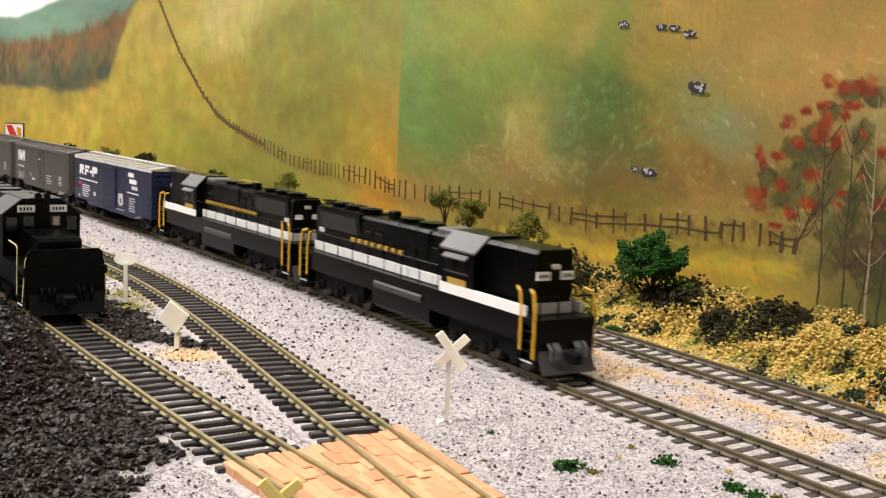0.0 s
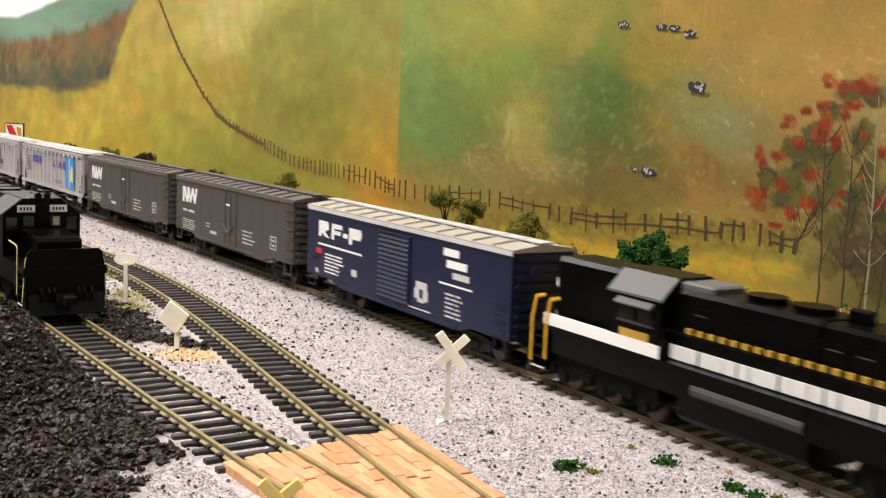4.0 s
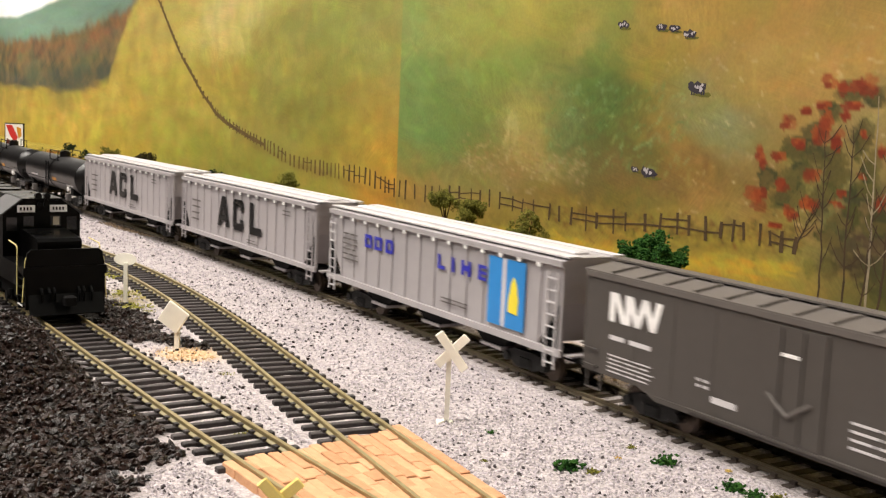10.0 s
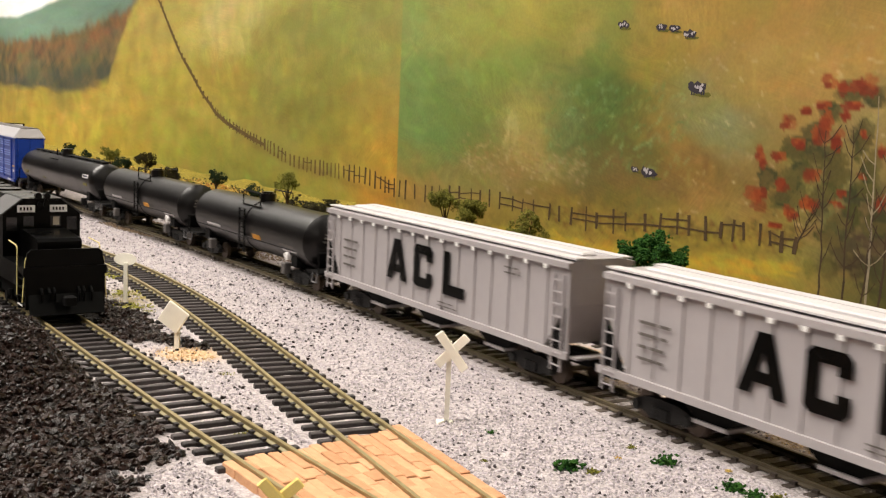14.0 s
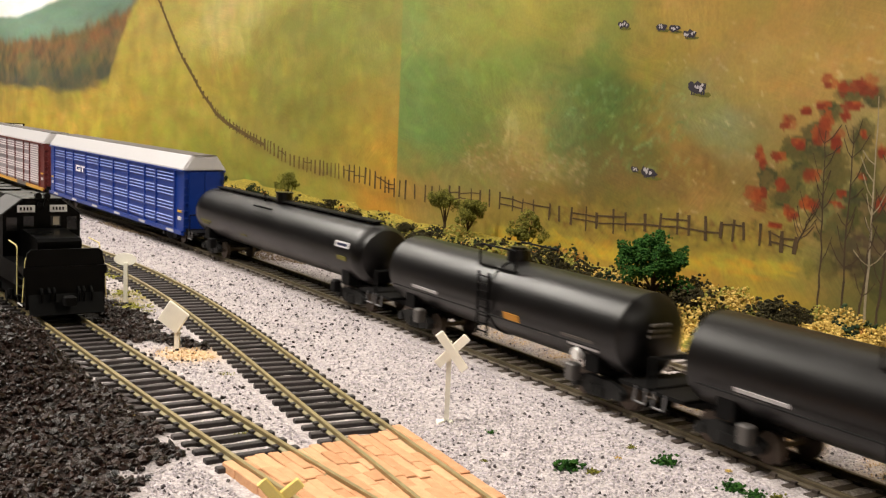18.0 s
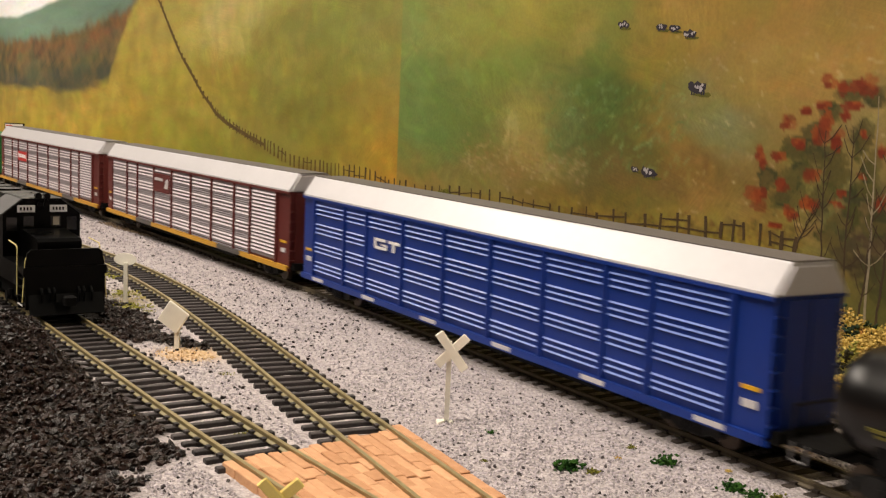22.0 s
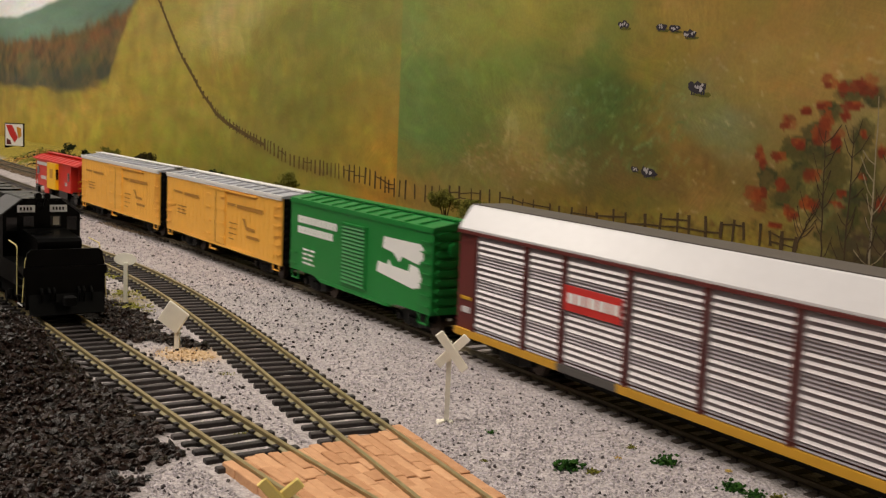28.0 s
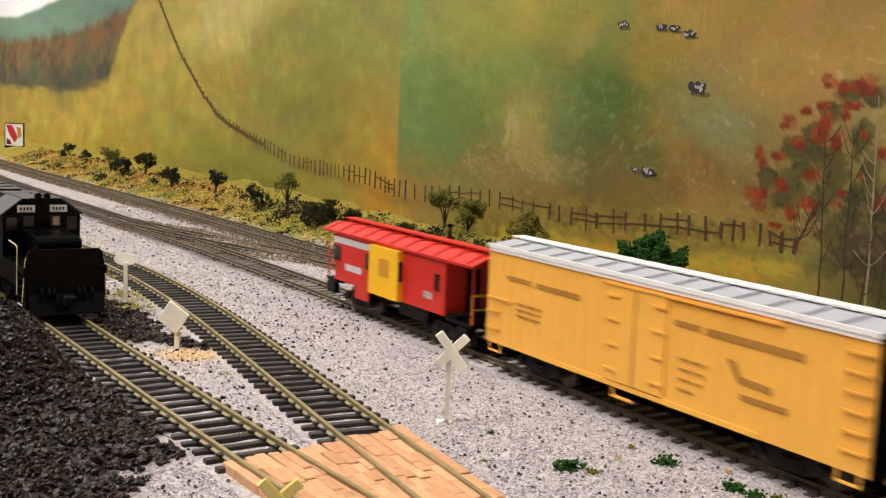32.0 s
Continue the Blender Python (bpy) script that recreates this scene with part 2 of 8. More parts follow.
# ---------------------------------------------------------------- room and benchwork
# Unseen room assumed around the layout; its tones set the bounced light.
room = tagged(new("floor", Geo().box(-6, 6, -6, 7, -1.1, -1.05).mesh("floor", M["roomfloor"])), "grey painted floor of the layout room", "floor", kind="structure")
tagged(new("ceiling", Geo().box(-6, 6, -6, 7, 1.35, 1.4).mesh("ceiling", M["roomceil"])), "white painted ceiling", "ceiling", kind="structure")
for wn, b in (("wall_north", (-6, 6, 7, 7.1)), ("wall_south", (-6, 6, -6.1, -6)), ("wall_east", (6, 6.1, -6, 7)), ("wall_west", (-6.1, -6, -6, 7))):
    tagged(new(wn, Geo().box(*b, -1.1, 1.4).mesh(wn, M["roomwall"])), "plain off-white room wall", "wall", kind="structure")
for lx, ly, lz, lr, lw in LAMPS:
    lamp = thing("ceiling_light", "white ceiling fixture with a long fluorescent diffuser", "ceiling light", "ceiling lights", pose(lx, ly, lz, 0, 0, lr))
    part("housing", Geo().cbox(-0.64, 0.64, -0.11, 0.11, 0.0, 0.09, 0.01), "roomceil", lamp)
    part("diffuser", Geo().box(-0.6, 0.6, -0.08, 0.08, -0.025, -0.002), "lampglow", lamp, "glowing white diffuser")


def wob(x, y, scale, seed=0.0):
    """Cheap smooth noise in -1..1 for arrays."""
    x, y = np.asarray(x) / scale + seed * 7.3, np.asarray(y) / scale - seed * 3.1
    v = np.sin(x * 1.7 + 1.3 * np.sin(y * 1.1 + seed)) + np.sin(y * 2.3 + 1.7 * np.sin(x * 0.9 - seed))
    v += 0.6 * np.sin(x * 4.1 + y * 3.3 + 2 * np.sin(y * 2.9)) + 0.4 * np.sin(x * 7.7 - y * 6.1 + seed)
    return v / 3


def step(v, a, b):
    t = np.clip((v - a) / (b - a), 0, 1)
    return t * t * (3 - 2 * t)


def ground_at(x, y):
    """Height and the coal, bank and tan-dirt masks of the layout's surface."""
    x, y = np.asarray(x, float), np.asarray(y, float)
    db, sb = BACK.far(x, y)
    dn, sn = NEAR.far(x, y)
    dm, sm = MAIN.far(x, y)
    z = GROUND + 0.0003 * wob(x, y, 0.012, 1) + 0.00025 * wob(x, y, 0.004, 2)
    bank = step(-db, 0.014, 0.026)
    z = z + bank * (0.003 + 0.009 * step(-db, 0.02, 0.06) + 0.0035 * wob(x, y, 0.03, 3) + 0.0012 * wob(x, y, 0.008, 4))
    z = z - 0.0012 * (1 - step(np.abs(dm), 0.016, 0.024)) + 0.0008 * (1 - step(np.abs(db), 0.014, 0.020))
    z = z + 0.0016 * step(np.abs(dm), 0.02, 0.03) * step(np.abs(db), 0.02, 0.03) * step(-dm, 0.0, 0.01) * (1 - bank)
    n = 0.006 * wob(x, y, 0.01, 5) + 0.003 * wob(x, y, 0.003, 6)
    c1 = step(dn + 1.3 * n, 0.008, 0.015) * step(-0.071 + 1.6 * n - x, -0.006, 0.010)
    c2 = step(dn + n, -0.040, -0.032) * step(y + 1.6 * n, 0.424, 0.436) * (1 - step(dn, 0.0, 0.01))
    c2 = c2 * step(0.56 - y + n, -0.01, 0.01)
    coal = np.clip(c1 + c2, 0, 1)
    z = z + coal * (0.0008 + 0.0010 * wob(x, y, 0.005, 7) + 0.0006 * wob(x, y, 0.002, 8))
    z = z - 0.0012 * step(0.0125 - np.abs(dn), 0, 0.002) * coal
    heap = np.exp(-(((x + 0.150) / 0.030) ** 2 + ((y - 0.365) / 0.040) ** 2)) * step(dn, 0.014, 0.030)
    z = z + 0.022 * heap
    tan = np.exp(-(((x + 0.093) / 0.012) ** 2 + ((y - 0.418) / 0.012) ** 2)) * 1.3
    strip = step(db, 0.012, 0.018) * step(-db, -0.045, -0.034) * step(x, -0.02, 0.04)
    tan = np.clip(tan + strip * (0.45 + 0.6 * wob(x, y, 0.012, 9)), 0, 1)
    grass = np.exp(-(((x + 0.146) / 0.016) ** 2 + ((y - 0.535) / 0.03) ** 2)) * (0.8 + 0.6 * wob(x, y, 0.006, 10))
    return z, coal, np.clip(bank + grass * 0.8, 0, 1), tan


def ground_material():
    m = bpy.data.materials.new("layout_scenery_surface")
    m.use_nodes = True
    nt = m.node_tree
    N, Lk, p = nt.nodes.new, nt.links.new, nt.nodes["Principled BSDF"]
    tc, at, sep = N("ShaderNodeTexCoord"), N("ShaderNodeVertexColor"), N("ShaderNodeSeparateColor")
    at.layer_name = "cover"
    Lk(at.outputs[0], sep.inputs[0])

    def speckle(scale, a, b, detail=3):
        v = N("ShaderNodeTexVoronoi")
        v.inputs["Scale"].default_value = scale
        Lk(tc.outputs["Object"], v.inputs["Vector"])
        s2 = N("ShaderNodeSeparateColor")
        Lk(v.outputs["Color"], s2.inputs[0])
        n = N("ShaderNodeTexNoise")
        n.inputs["Scale"].default_value, n.inputs["Detail"].default_value = scale / 12, detail
        Lk(tc.outputs["Object"], n.inputs["Vector"])
        mx = N("ShaderNodeMix")
        mx.inputs[0].default_value = 0.45
        Lk(s2.outputs[0], mx.inputs[2])
        Lk(n.outputs["Fac"], mx.inputs[3])
        c = N("ShaderNodeMix")
        c.data_type = "RGBA"
        c.inputs[6].default_value, c.inputs[7].default_value = (*a, 1), (*b, 1)
        Lk(mx.outputs[0], c.inputs[0])
        return c.outputs[2], v.outputs["Distance"]

    grey, dg = speckle(1100, lin(0x87807E), lin(0xCFC5C5))
    coal, dc = speckle(600, lin(0x080504), lin(0x2A1C16))
    bank, _ = speckle(700, lin(0x5E5A20), lin(0xB09A42))
    tan, _ = speckle(1000, lin(0xA88460), lin(0xE2C8A4))

    def mix(f, a, b):
        c = N("ShaderNodeMix")
        c.data_type = "RGBA"
        Lk(f, c.inputs[0])
        Lk(a, c.inputs[6])
        Lk(b, c.inputs[7])
        return c.outputs[2]

    out = mix(sep.outputs[2], grey, tan)
    out = mix(sep.outputs[1], out, bank)
    out = mix(sep.outputs[0], out, coal)
    Lk(out, p.inputs["Base Color"])
    r = N("ShaderNodeMapRange")
    r.inputs[3].default_value, r.inputs[4].default_value = 0.95, 0.6
    Lk(sep.outputs[0], r.inputs[0])
    Lk(r.outputs[0], p.inputs["Roughness"])
    p.inputs["Specular IOR Level"].default_value = 0.15
    b = N("ShaderNodeBump")
    b.inputs["Strength"].default_value, b.inputs["Distance"].default_value = 0.9, 0.0007
    b.invert = True
    Lk(dg, b.inputs["Height"])
    Lk(b.outputs[0], p.inputs["Normal"])
    return m


def grid_mesh(name, X, Y, Z, mat):
    n, k = X.shape
    v = np.stack([X, Y, Z], -1).reshape(-1, 3)
    i = np.arange(n * k).reshape(n, k)
    f = np.stack([i[:-1, :-1], i[1:, :-1], i[1:, 1:], i[:-1, 1:]], -1).reshape(-1, 4)
    me = bpy.data.meshes.new(name)
    me.vertices.add(len(v))
    me.vertices.foreach_set("co", v.ravel())
    me.loops.add(f.size)
    me.loops.foreach_set("vertex_index", f.ravel())
    me.polygons.add(len(f))
    me.polygons.foreach_set("loop_start", np.arange(len(f)) * 4)
    me.update(calc_edges=True)
    me.materials.append(mat)
    me.shade_smooth()
    return me


def colour_points(me, name, rgb):
    at = me.color_attributes.new(name, "FLOAT_COLOR", "POINT")
    at.data.foreach_set("color", np.concatenate([rgb, np.ones((len(rgb), 1))], 1).astype(np.float32).ravel())


def offsets(line, S, O):
    h = np.interp(S, line.s, line.h)
    return np.interp(S, line.s, line.x) + np.sin(h) * O, np.interp(S, line.s, line.y) - np.cos(h) * O


gs = np.concatenate([np.arange(-4.4, -1.1, 0.1), np.arange(-1.1, -0.35, 0.006), np.arange(-0.35, 0.5, 0.0022), np.arange(0.5, 4.7, 0.1)])
go = np.concatenate([np.arange(-0.20, 0.22, 0.0026), np.arange(0.22, 0.56, 0.03)])
GSs, GOo = np.meshgrid(gs, go, indexing="ij")
GX, GY = offsets(MAIN, GSs, GOo)
gz, gc, gb, gt = ground_at(GX.ravel(), GY.ravel())
me = grid_mesh("ground", GX, GY, gz.reshape(GX.shape), ground_material())
gdm, gdb = np.abs(MAIN.far(GX.ravel(), GY.ravel())[0]), np.abs(BACK.far(GX.ravel(), GY.ravel())[0])
grime = 0.75 * (1 - step(np.minimum(gdm, gdb) + 0.003 * wob(GX.ravel(), GY.ravel(), 0.02, 15), 0.011, 0.021)) * step(GY.ravel(), 0.42, 0.75)
colour_points(me, "cover", np.stack([np.maximum(gc, grime), gb, gt], 1))
tagged(new("ground", me), "grey ballast, coal and grassy bank of the model railway layout", "ground", kind="structure")

bx, by = offsets(MAIN, np.stack([np.arange(-4.4, 4.75, 0.1)] * 2, 1), np.array([[-0.2, 0.555]]))
bench = Geo()
n = len(bx)
for zz in (-0.012, -0.05):
    bench.v += [(bx[i, j], by[i, j], zz) for i in range(n) for j in (0, 1)]
for i in range(n - 1):
    a = 2 * i
    bench.f += [(a, a + 1, a + 3, a + 2), (2 * n + a, 2 * n + a + 2, 2 * n + a + 3, 2 * n + a + 1)]
    bench.f += [(a, a + 2, 2 * n + a + 2, 2 * n + a), (a + 1, 2 * n + a + 1, 2 * n + a + 3, a + 3)]
table = thing("layout_table", "plywood benchwork table carrying the model railway", "table")
part("tabletop", bench, "wood", table)
for s in np.arange(-4, 4.5, 1.0):
    for o in (-0.12, 0.48):
        x, y, h = MAIN.at(s, o)
        part("leg", Geo().box(x - 0.03, x + 0.03, y - 0.03, y + 0.03, -1.05, -0.05), "wood", table)

# ---------------------------------------------------------------- painted backdrop
WALL = [(1.65, -2.21), (0.206, 0.418), (-0.037, 0.86), (-0.27, 1.29), (-0.50, 1.60), (-0.72, 1.90), (-2.3, 4.6)]
WLEN = np.concatenate([[0], np.cumsum([math.dist(p, q) for p, q in zip(WALL[:-1], WALL[1:])])])
WLEN -= WLEN[1]


def on_wall(a, z, lift=0.0):
    """A point of the backdrop: metres along it and height, lifted towards the room."""
    a = np.asarray(a, float)
    x, y = np.interp(a, WLEN, [p[0] for p in WALL]), np.interp(a, WLEN, [p[1] for p in WALL])
    e = 0.004
    tx = np.interp(a + e, WLEN, [p[0] for p in WALL]) - np.interp(a - e, WLEN, [p[0] for p in WALL])
    ty = np.interp(a + e, WLEN, [p[1] for p in WALL]) - np.interp(a - e, WLEN, [p[1] for p in WALL])
    l = np.hypot(tx, ty)
    return x - ty / l * lift, y + tx / l * lift, np.asarray(z, float) + 0 * a


DABS = []


def dab(a, z, h, ra, rz, weight=1.0):
    r, g, b = lin(h)
    if a > 0.505:
        r, g, b = 0.76 * r, 0.77 * g, 0.88 * b
    else:
        # thin washes on this panel: duller than the hue itself
        grey = 0.3 * r + 0.6 * g + 0.1 * b
        mute = 0.70 if g > r else 0.80
        r, g, b = (0.76 * (grey + (v - grey) * q) for v, q in ((r, mute), (g, mute), (b, 0.93)))
    DABS.append((a, z, r, g, b, ra, rz, weight))


dab(1.4163, 0.05, 0xC6B04A, 0.1308, 0.0421)
dab(1.7253, 0.0529, 0xC8A848, 0.2506, 0.0484)
dab(1.2413, 0.0893, 0xBFA848, 0.1067, 0.0382)
dab(1.1137, 0.1662, 0xC8B454, 0.0915, 0.0351)
dab(0.9426, 0.1794, 0xD8C878, 0.1080, 0.0315)
dab(0.981, 0.1253, 0xB8A246, 0.0867, 0.0325)
dab(1.1108, 0.0712, 0xB8A848, 0.0921, 0.0356)
dab(1.3022, 0.0273, 0xB4A03C, 0.1144, 0.0398)
dab(0.8958, 0.0593, 0xACA046, 0.1032, 0.0309)
dab(1.0591, 0.0328, 0xA8A040, 0.0869, 0.0348)
dab(0.7657, 0.171, 0xB4A850, 0.0830, 0.0276)
dab(0.794, 0.1235, 0xA8A048, 0.0876, 0.0283)
dab(0.7585, 0.0699, 0x9A9040, 0.0830, 0.0278)
dab(0.652, 0.1511, 0x9A9C4A, 0.0684, 0.0250)
dab(0.6356, 0.1029, 0x98903A, 0.0668, 0.0250)
dab(0.6199, 0.0603, 0xA8983C, 0.0653, 0.0247)
dab(0.5676, 0.1303, 0xA09C4A, 0.0587, 0.0231)
dab(0.5639, 0.0855, 0xB09440, 0.0584, 0.0234)
dab(0.5501, 0.0501, 0xC09A38, 0.0572, 0.0231)
dab(0.6687, 0.0279, 0x9C943C, 0.0718, 0.0260)
dab(0.5171, 0.0304, 0xC08C30, 0.0537, 0.0226)
dab(0.8373, 0.0098, 0x8C8A36, 0.0948, 0.0299)
# Right panel: its upper dabs carry a lighter tone for lamplight from above.
dab(0.498, 0.1499, 0x8FA34E, 0.0476, 0.0218)
dab(0.476, 0.1083, 0x7A9E4B, 0.0458, 0.0213)
dab(0.4639, 0.0717, 0x6C9246, 0.0451, 0.0211)
dab(0.4741, 0.0339, 0x98843A, 0.0462, 0.0216)
dab(0.4289, 0.1548, 0xA3A347, 0.0412, 0.0200)
dab(0.3818, 0.1417, 0xA2A243, 0.0372, 0.0192)
dab(0.3346, 0.1504, 0xB4A341, 0.0331, 0.0179)
dab(0.2906, 0.1385, 0x979236, 0.0297, 0.0169)
dab(0.2559, 0.1248, 0x768635, 0.0270, 0.0164)
dab(0.3512, 0.1159, 0x8A9A3F, 0.0347, 0.0185)
dab(0.4095, 0.1162, 0x859A42, 0.0397, 0.0200)
dab(0.2877, 0.109, 0x698939, 0.0297, 0.0172)
dab(0.2375, 0.0969, 0x52732D, 0.0260, 0.0161)
dab(0.2263, 0.085, 0x586D2C, 0.0254, 0.0159)
dab(0.2737, 0.0831, 0x606A2D, 0.0287, 0.0166)
dab(0.328, 0.0811, 0x9C8F42, 0.0331, 0.0182)
dab(0.3098, 0.0903, 0xB09B4D, 0.0314, 0.0177)
dab(0.3833, 0.0789, 0x698136, 0.0376, 0.0192)
dab(0.4202, 0.058, 0x6E823C, 0.0410, 0.0203)
dab(0.3887, 0.0561, 0x9B843E, 0.0383, 0.0195)
dab(0.3458, 0.0589, 0xA28846, 0.0345, 0.0187)
dab(0.3123, 0.0507, 0x8C6E2D, 0.0320, 0.0179)
dab(0.2553, 0.0647, 0x605E28, 0.0275, 0.0164)
dab(0.2156, 0.0764, 0x7A6228, 0.0245, 0.0156)
dab(0.1886, 0.0835, 0x98722C, 0.0227, 0.0148)
dab(0.2042, 0.1035, 0x9C872E, 0.0235, 0.0153)
dab(0.1728, 0.0983, 0x848A50, 0.0214, 0.0146)
dab(0.1513, 0.0879, 0x8B8752, 0.0200, 0.0143)
dab(0.1351, 0.0805, 0x967C3C, 0.0191, 0.0138)
dab(0.1458, 0.1096, 0xAA893B, 0.0196, 0.0140)
dab(0.1121, 0.1323, 0xB4883C, 0.0175, 0.0130)
dab(0.0787, 0.1217, 0xB2873C, 0.0156, 0.0125)
dab(0.1096, 0.1097, 0xB3893F, 0.0175, 0.0130)
dab(0.1305, 0.1407, 0xA37E32, 0.0185, 0.0135)
dab(0.1695, 0.1452, 0xAF8936, 0.0210, 0.0140)
dab(0.2113, 0.127, 0x9D852F, 0.0239, 0.0153)
dab(0.0867, 0.1386, 0xA38038, 0.0160, 0.0125)
dab(0.1821, 0.0637, 0x8C682A, 0.0223, 0.0148)
dab(0.2278, 0.0511, 0x80682C, 0.0256, 0.0161)
dab(0.1484, 0.0607, 0x8C6A2C, 0.0200, 0.0143)
dab(0.1224, 0.0655, 0x86682E, 0.0183, 0.0138)
dab(0.364, 0.0281, 0x9C8430, 0.0364, 0.0190)
dab(0.2789, 0.0199, 0xA48C2E, 0.0293, 0.0172)
dab(0.2452, 0.0176, 0xB48A2C, 0.0270, 0.0166)
dab(0.2006, 0.0234, 0x9E8A2A, 0.0237, 0.0153)
dab(0.1572, 0.0291, 0x9E8828, 0.0208, 0.0143)
dab(0.1634, 0.0083, 0xBC8628, 0.0214, 0.0148)
dab(0.1252, 0.0226, 0xA88E28, 0.0189, 0.0138)
dab(0.106, 0.0124, 0xB08C2A, 0.0177, 0.0135)
dab(0.1016, 0.0364, 0x988836, 0.0173, 0.0133)
dab(0.08, 0.0491, 0x7C6C38, 0.0160, 0.0125)
dab(0.0584, 0.0468, 0x6C5C34, 0.0154, 0.0122)
dab(0.0676, 0.0214, 0x7A6C30, 0.0154, 0.0125)
dab(0.0524, 0.0192, 0x5C5A28, 0.0150, 0.0122)
dab(0.0796, 0.0737, 0x8C7440, 0.0160, 0.0127)
dab(0.0642, 0.0982, 0xA08349, 0.0154, 0.0120)
dab(0.4944, 0.0185, 0xC08A2C, 0.0224, 0.0102, 1.6)
dab(0.4643, 0.0256, 0xA8803A, 0.0209, 0.0100, 1.6)
dab(0.2543, 0.1091, 0x4D762A, 0.0125, 0.0074, 1.6)
dab(0.2328, 0.1001, 0x416725, 0.0118, 0.0074, 1.6)
dab(0.2185, 0.1048, 0x496A27, 0.0113, 0.0072, 1.6)
dab(0.2078, 0.0931, 0x586826, 0.0110, 0.0071, 1.6)
dab(0.2418, 0.089, 0x51702C, 0.0121, 0.0074, 1.6)
dab(0.2158, 0.0779, 0x605E28, 0.0113, 0.0072, 1.6)
dab(0.2856, 0.0876, 0x4F7641, 0.0137, 0.0078, 1.6)
dab(0.2787, 0.0764, 0x557040, 0.0134, 0.0079, 1.6)
dab(0.3347, 0.0826, 0xB2A24A, 0.0156, 0.0085, 1.6)
dab(0.3485, 0.0874, 0xAB9F49, 0.0159, 0.0085, 1.6)
dab(0.327, 0.0713, 0xB49E4E, 0.0152, 0.0084, 1.6)
dab(0.3062, 0.0655, 0xB8A458, 0.0145, 0.0082, 1.6)
dab(0.363, 0.0942, 0x82903D, 0.0165, 0.0086, 1.6)
dab(0.311, 0.1021, 0x728B3A, 0.0146, 0.0080, 1.6)
dab(0.3964, 0.0575, 0x9C8444, 0.0180, 0.0091, 1.6)
dab(0.36, 0.0623, 0x9A8446, 0.0164, 0.0086, 1.6)
dab(0.3419, 0.0537, 0x9A7A46, 0.0157, 0.0085, 1.6)
dab(0.4193, 0.0482, 0x907A3C, 0.0189, 0.0094, 1.6)
dab(0.1937, 0.0897, 0x9E782E, 0.0106, 0.0070, 1.6)
dab(0.1851, 0.0794, 0xA27830, 0.0104, 0.0070, 1.6)
dab(0.2365, 0.0613, 0x8E6A34, 0.0121, 0.0074, 1.6)
dab(0.2717, 0.0637, 0x8A8040, 0.0132, 0.0078, 1.6)
dab(0.1579, 0.0931, 0x8F9364, 0.0095, 0.0066, 1.6)
dab(0.1448, 0.0814, 0x888A58, 0.0091, 0.0065, 1.6)
dab(0.0974, 0.1196, 0xB48D40, 0.0078, 0.0059, 1.6)
dab(0.1287, 0.1239, 0xB99447, 0.0085, 0.0062, 1.6)
dab(0.268, 0.1377, 0xAD9741, 0.0130, 0.0076, 1.6)
dab(0.2781, 0.1284, 0xA1943E, 0.0132, 0.0077, 1.6)
dab(0.3136, 0.1292, 0x858C3C, 0.0146, 0.0080, 1.6)
dab(0.1393, 0.0479, 0xA8803A, 0.0090, 0.0065, 1.6)
dab(0.1675, 0.0478, 0xA07838, 0.0099, 0.0068, 1.6)
dab(0.19, 0.0543, 0x7C6230, 0.0106, 0.0070, 1.6)
dab(0.2269, 0.0418, 0x7A7028, 0.0118, 0.0073, 1.6)
dab(0.438, 0.0728, 0x64903E, 0.0196, 0.0095, 1.6)
dab(0.4483, 0.0924, 0x6D9440, 0.0201, 0.0095, 1.6)
dab(0.4066, 0.0838, 0x708C3B, 0.0183, 0.0092, 1.6)
dab(0.8665, 0.1826, 0xDCCC78, 0.0449, 0.0137, 1.6)
dab(0.8932, 0.1683, 0xC8B65C, 0.0469, 0.0139, 1.6)
dab(1.2032, 0.1329, 0xC8AE52, 0.0470, 0.0172, 1.6)
dab(1.4411, 0.0654, 0xD4B850, 0.0617, 0.0196, 1.6)
dab(1.3139, 0.0918, 0xC8B04E, 0.0533, 0.0182, 1.6)
dab(1.6626, 0.023, 0xB4A03E, 0.0764, 0.0218, 1.6)
dab(1.8164, 0.0774, 0xB0A04A, 0.1440, 0.0232, 1.6)
dab(1.5055, 0.0829, 0xA4964A, 0.0657, 0.0202, 1.6)
dab(0.728, 0.1666, 0x9A9A48, 0.0360, 0.0124, 1.6)
dab(0.8212, 0.1571, 0xA29C46, 0.0420, 0.0133, 1.6)
dab(0.6933, 0.0823, 0x88843A, 0.0343, 0.0122, 1.6)
dab(0.8064, 0.0627, 0x96903C, 0.0415, 0.0133, 1.6)
dab(0.6392, 0.0691, 0x90903A, 0.0312, 0.0116, 1.6)
dab(1.0293, 0.0931, 0xBEA648, 0.0384, 0.0156, 1.6)
dab(1.1101, 0.0472, 0xA8A044, 0.0425, 0.0164, 1.6)
dab(0.5809, 0.1576, 0xA09C4C, 0.0276, 0.0108, 1.6)
dab(0.6251, 0.1267, 0x96943E, 0.0301, 0.0114, 1.6)
dab(0.9182, 0.1067, 0xB8A444, 0.0490, 0.0144, 1.6)
dab(0.8785, 0.0835, 0xA89E40, 0.0463, 0.0142, 1.6)
dab(1.1672, 0.1814, 0xC2A858, 0.0449, 0.0167, 1.6)
dab(1.0483, 0.1839, 0xC8B058, 0.0390, 0.0155, 1.6)
dab(0.5435, 0.0993, 0xB49A44, 0.0259, 0.0106, 1.6)
dab(0.572, 0.0488, 0xA8963A, 0.0276, 0.0109, 1.6)
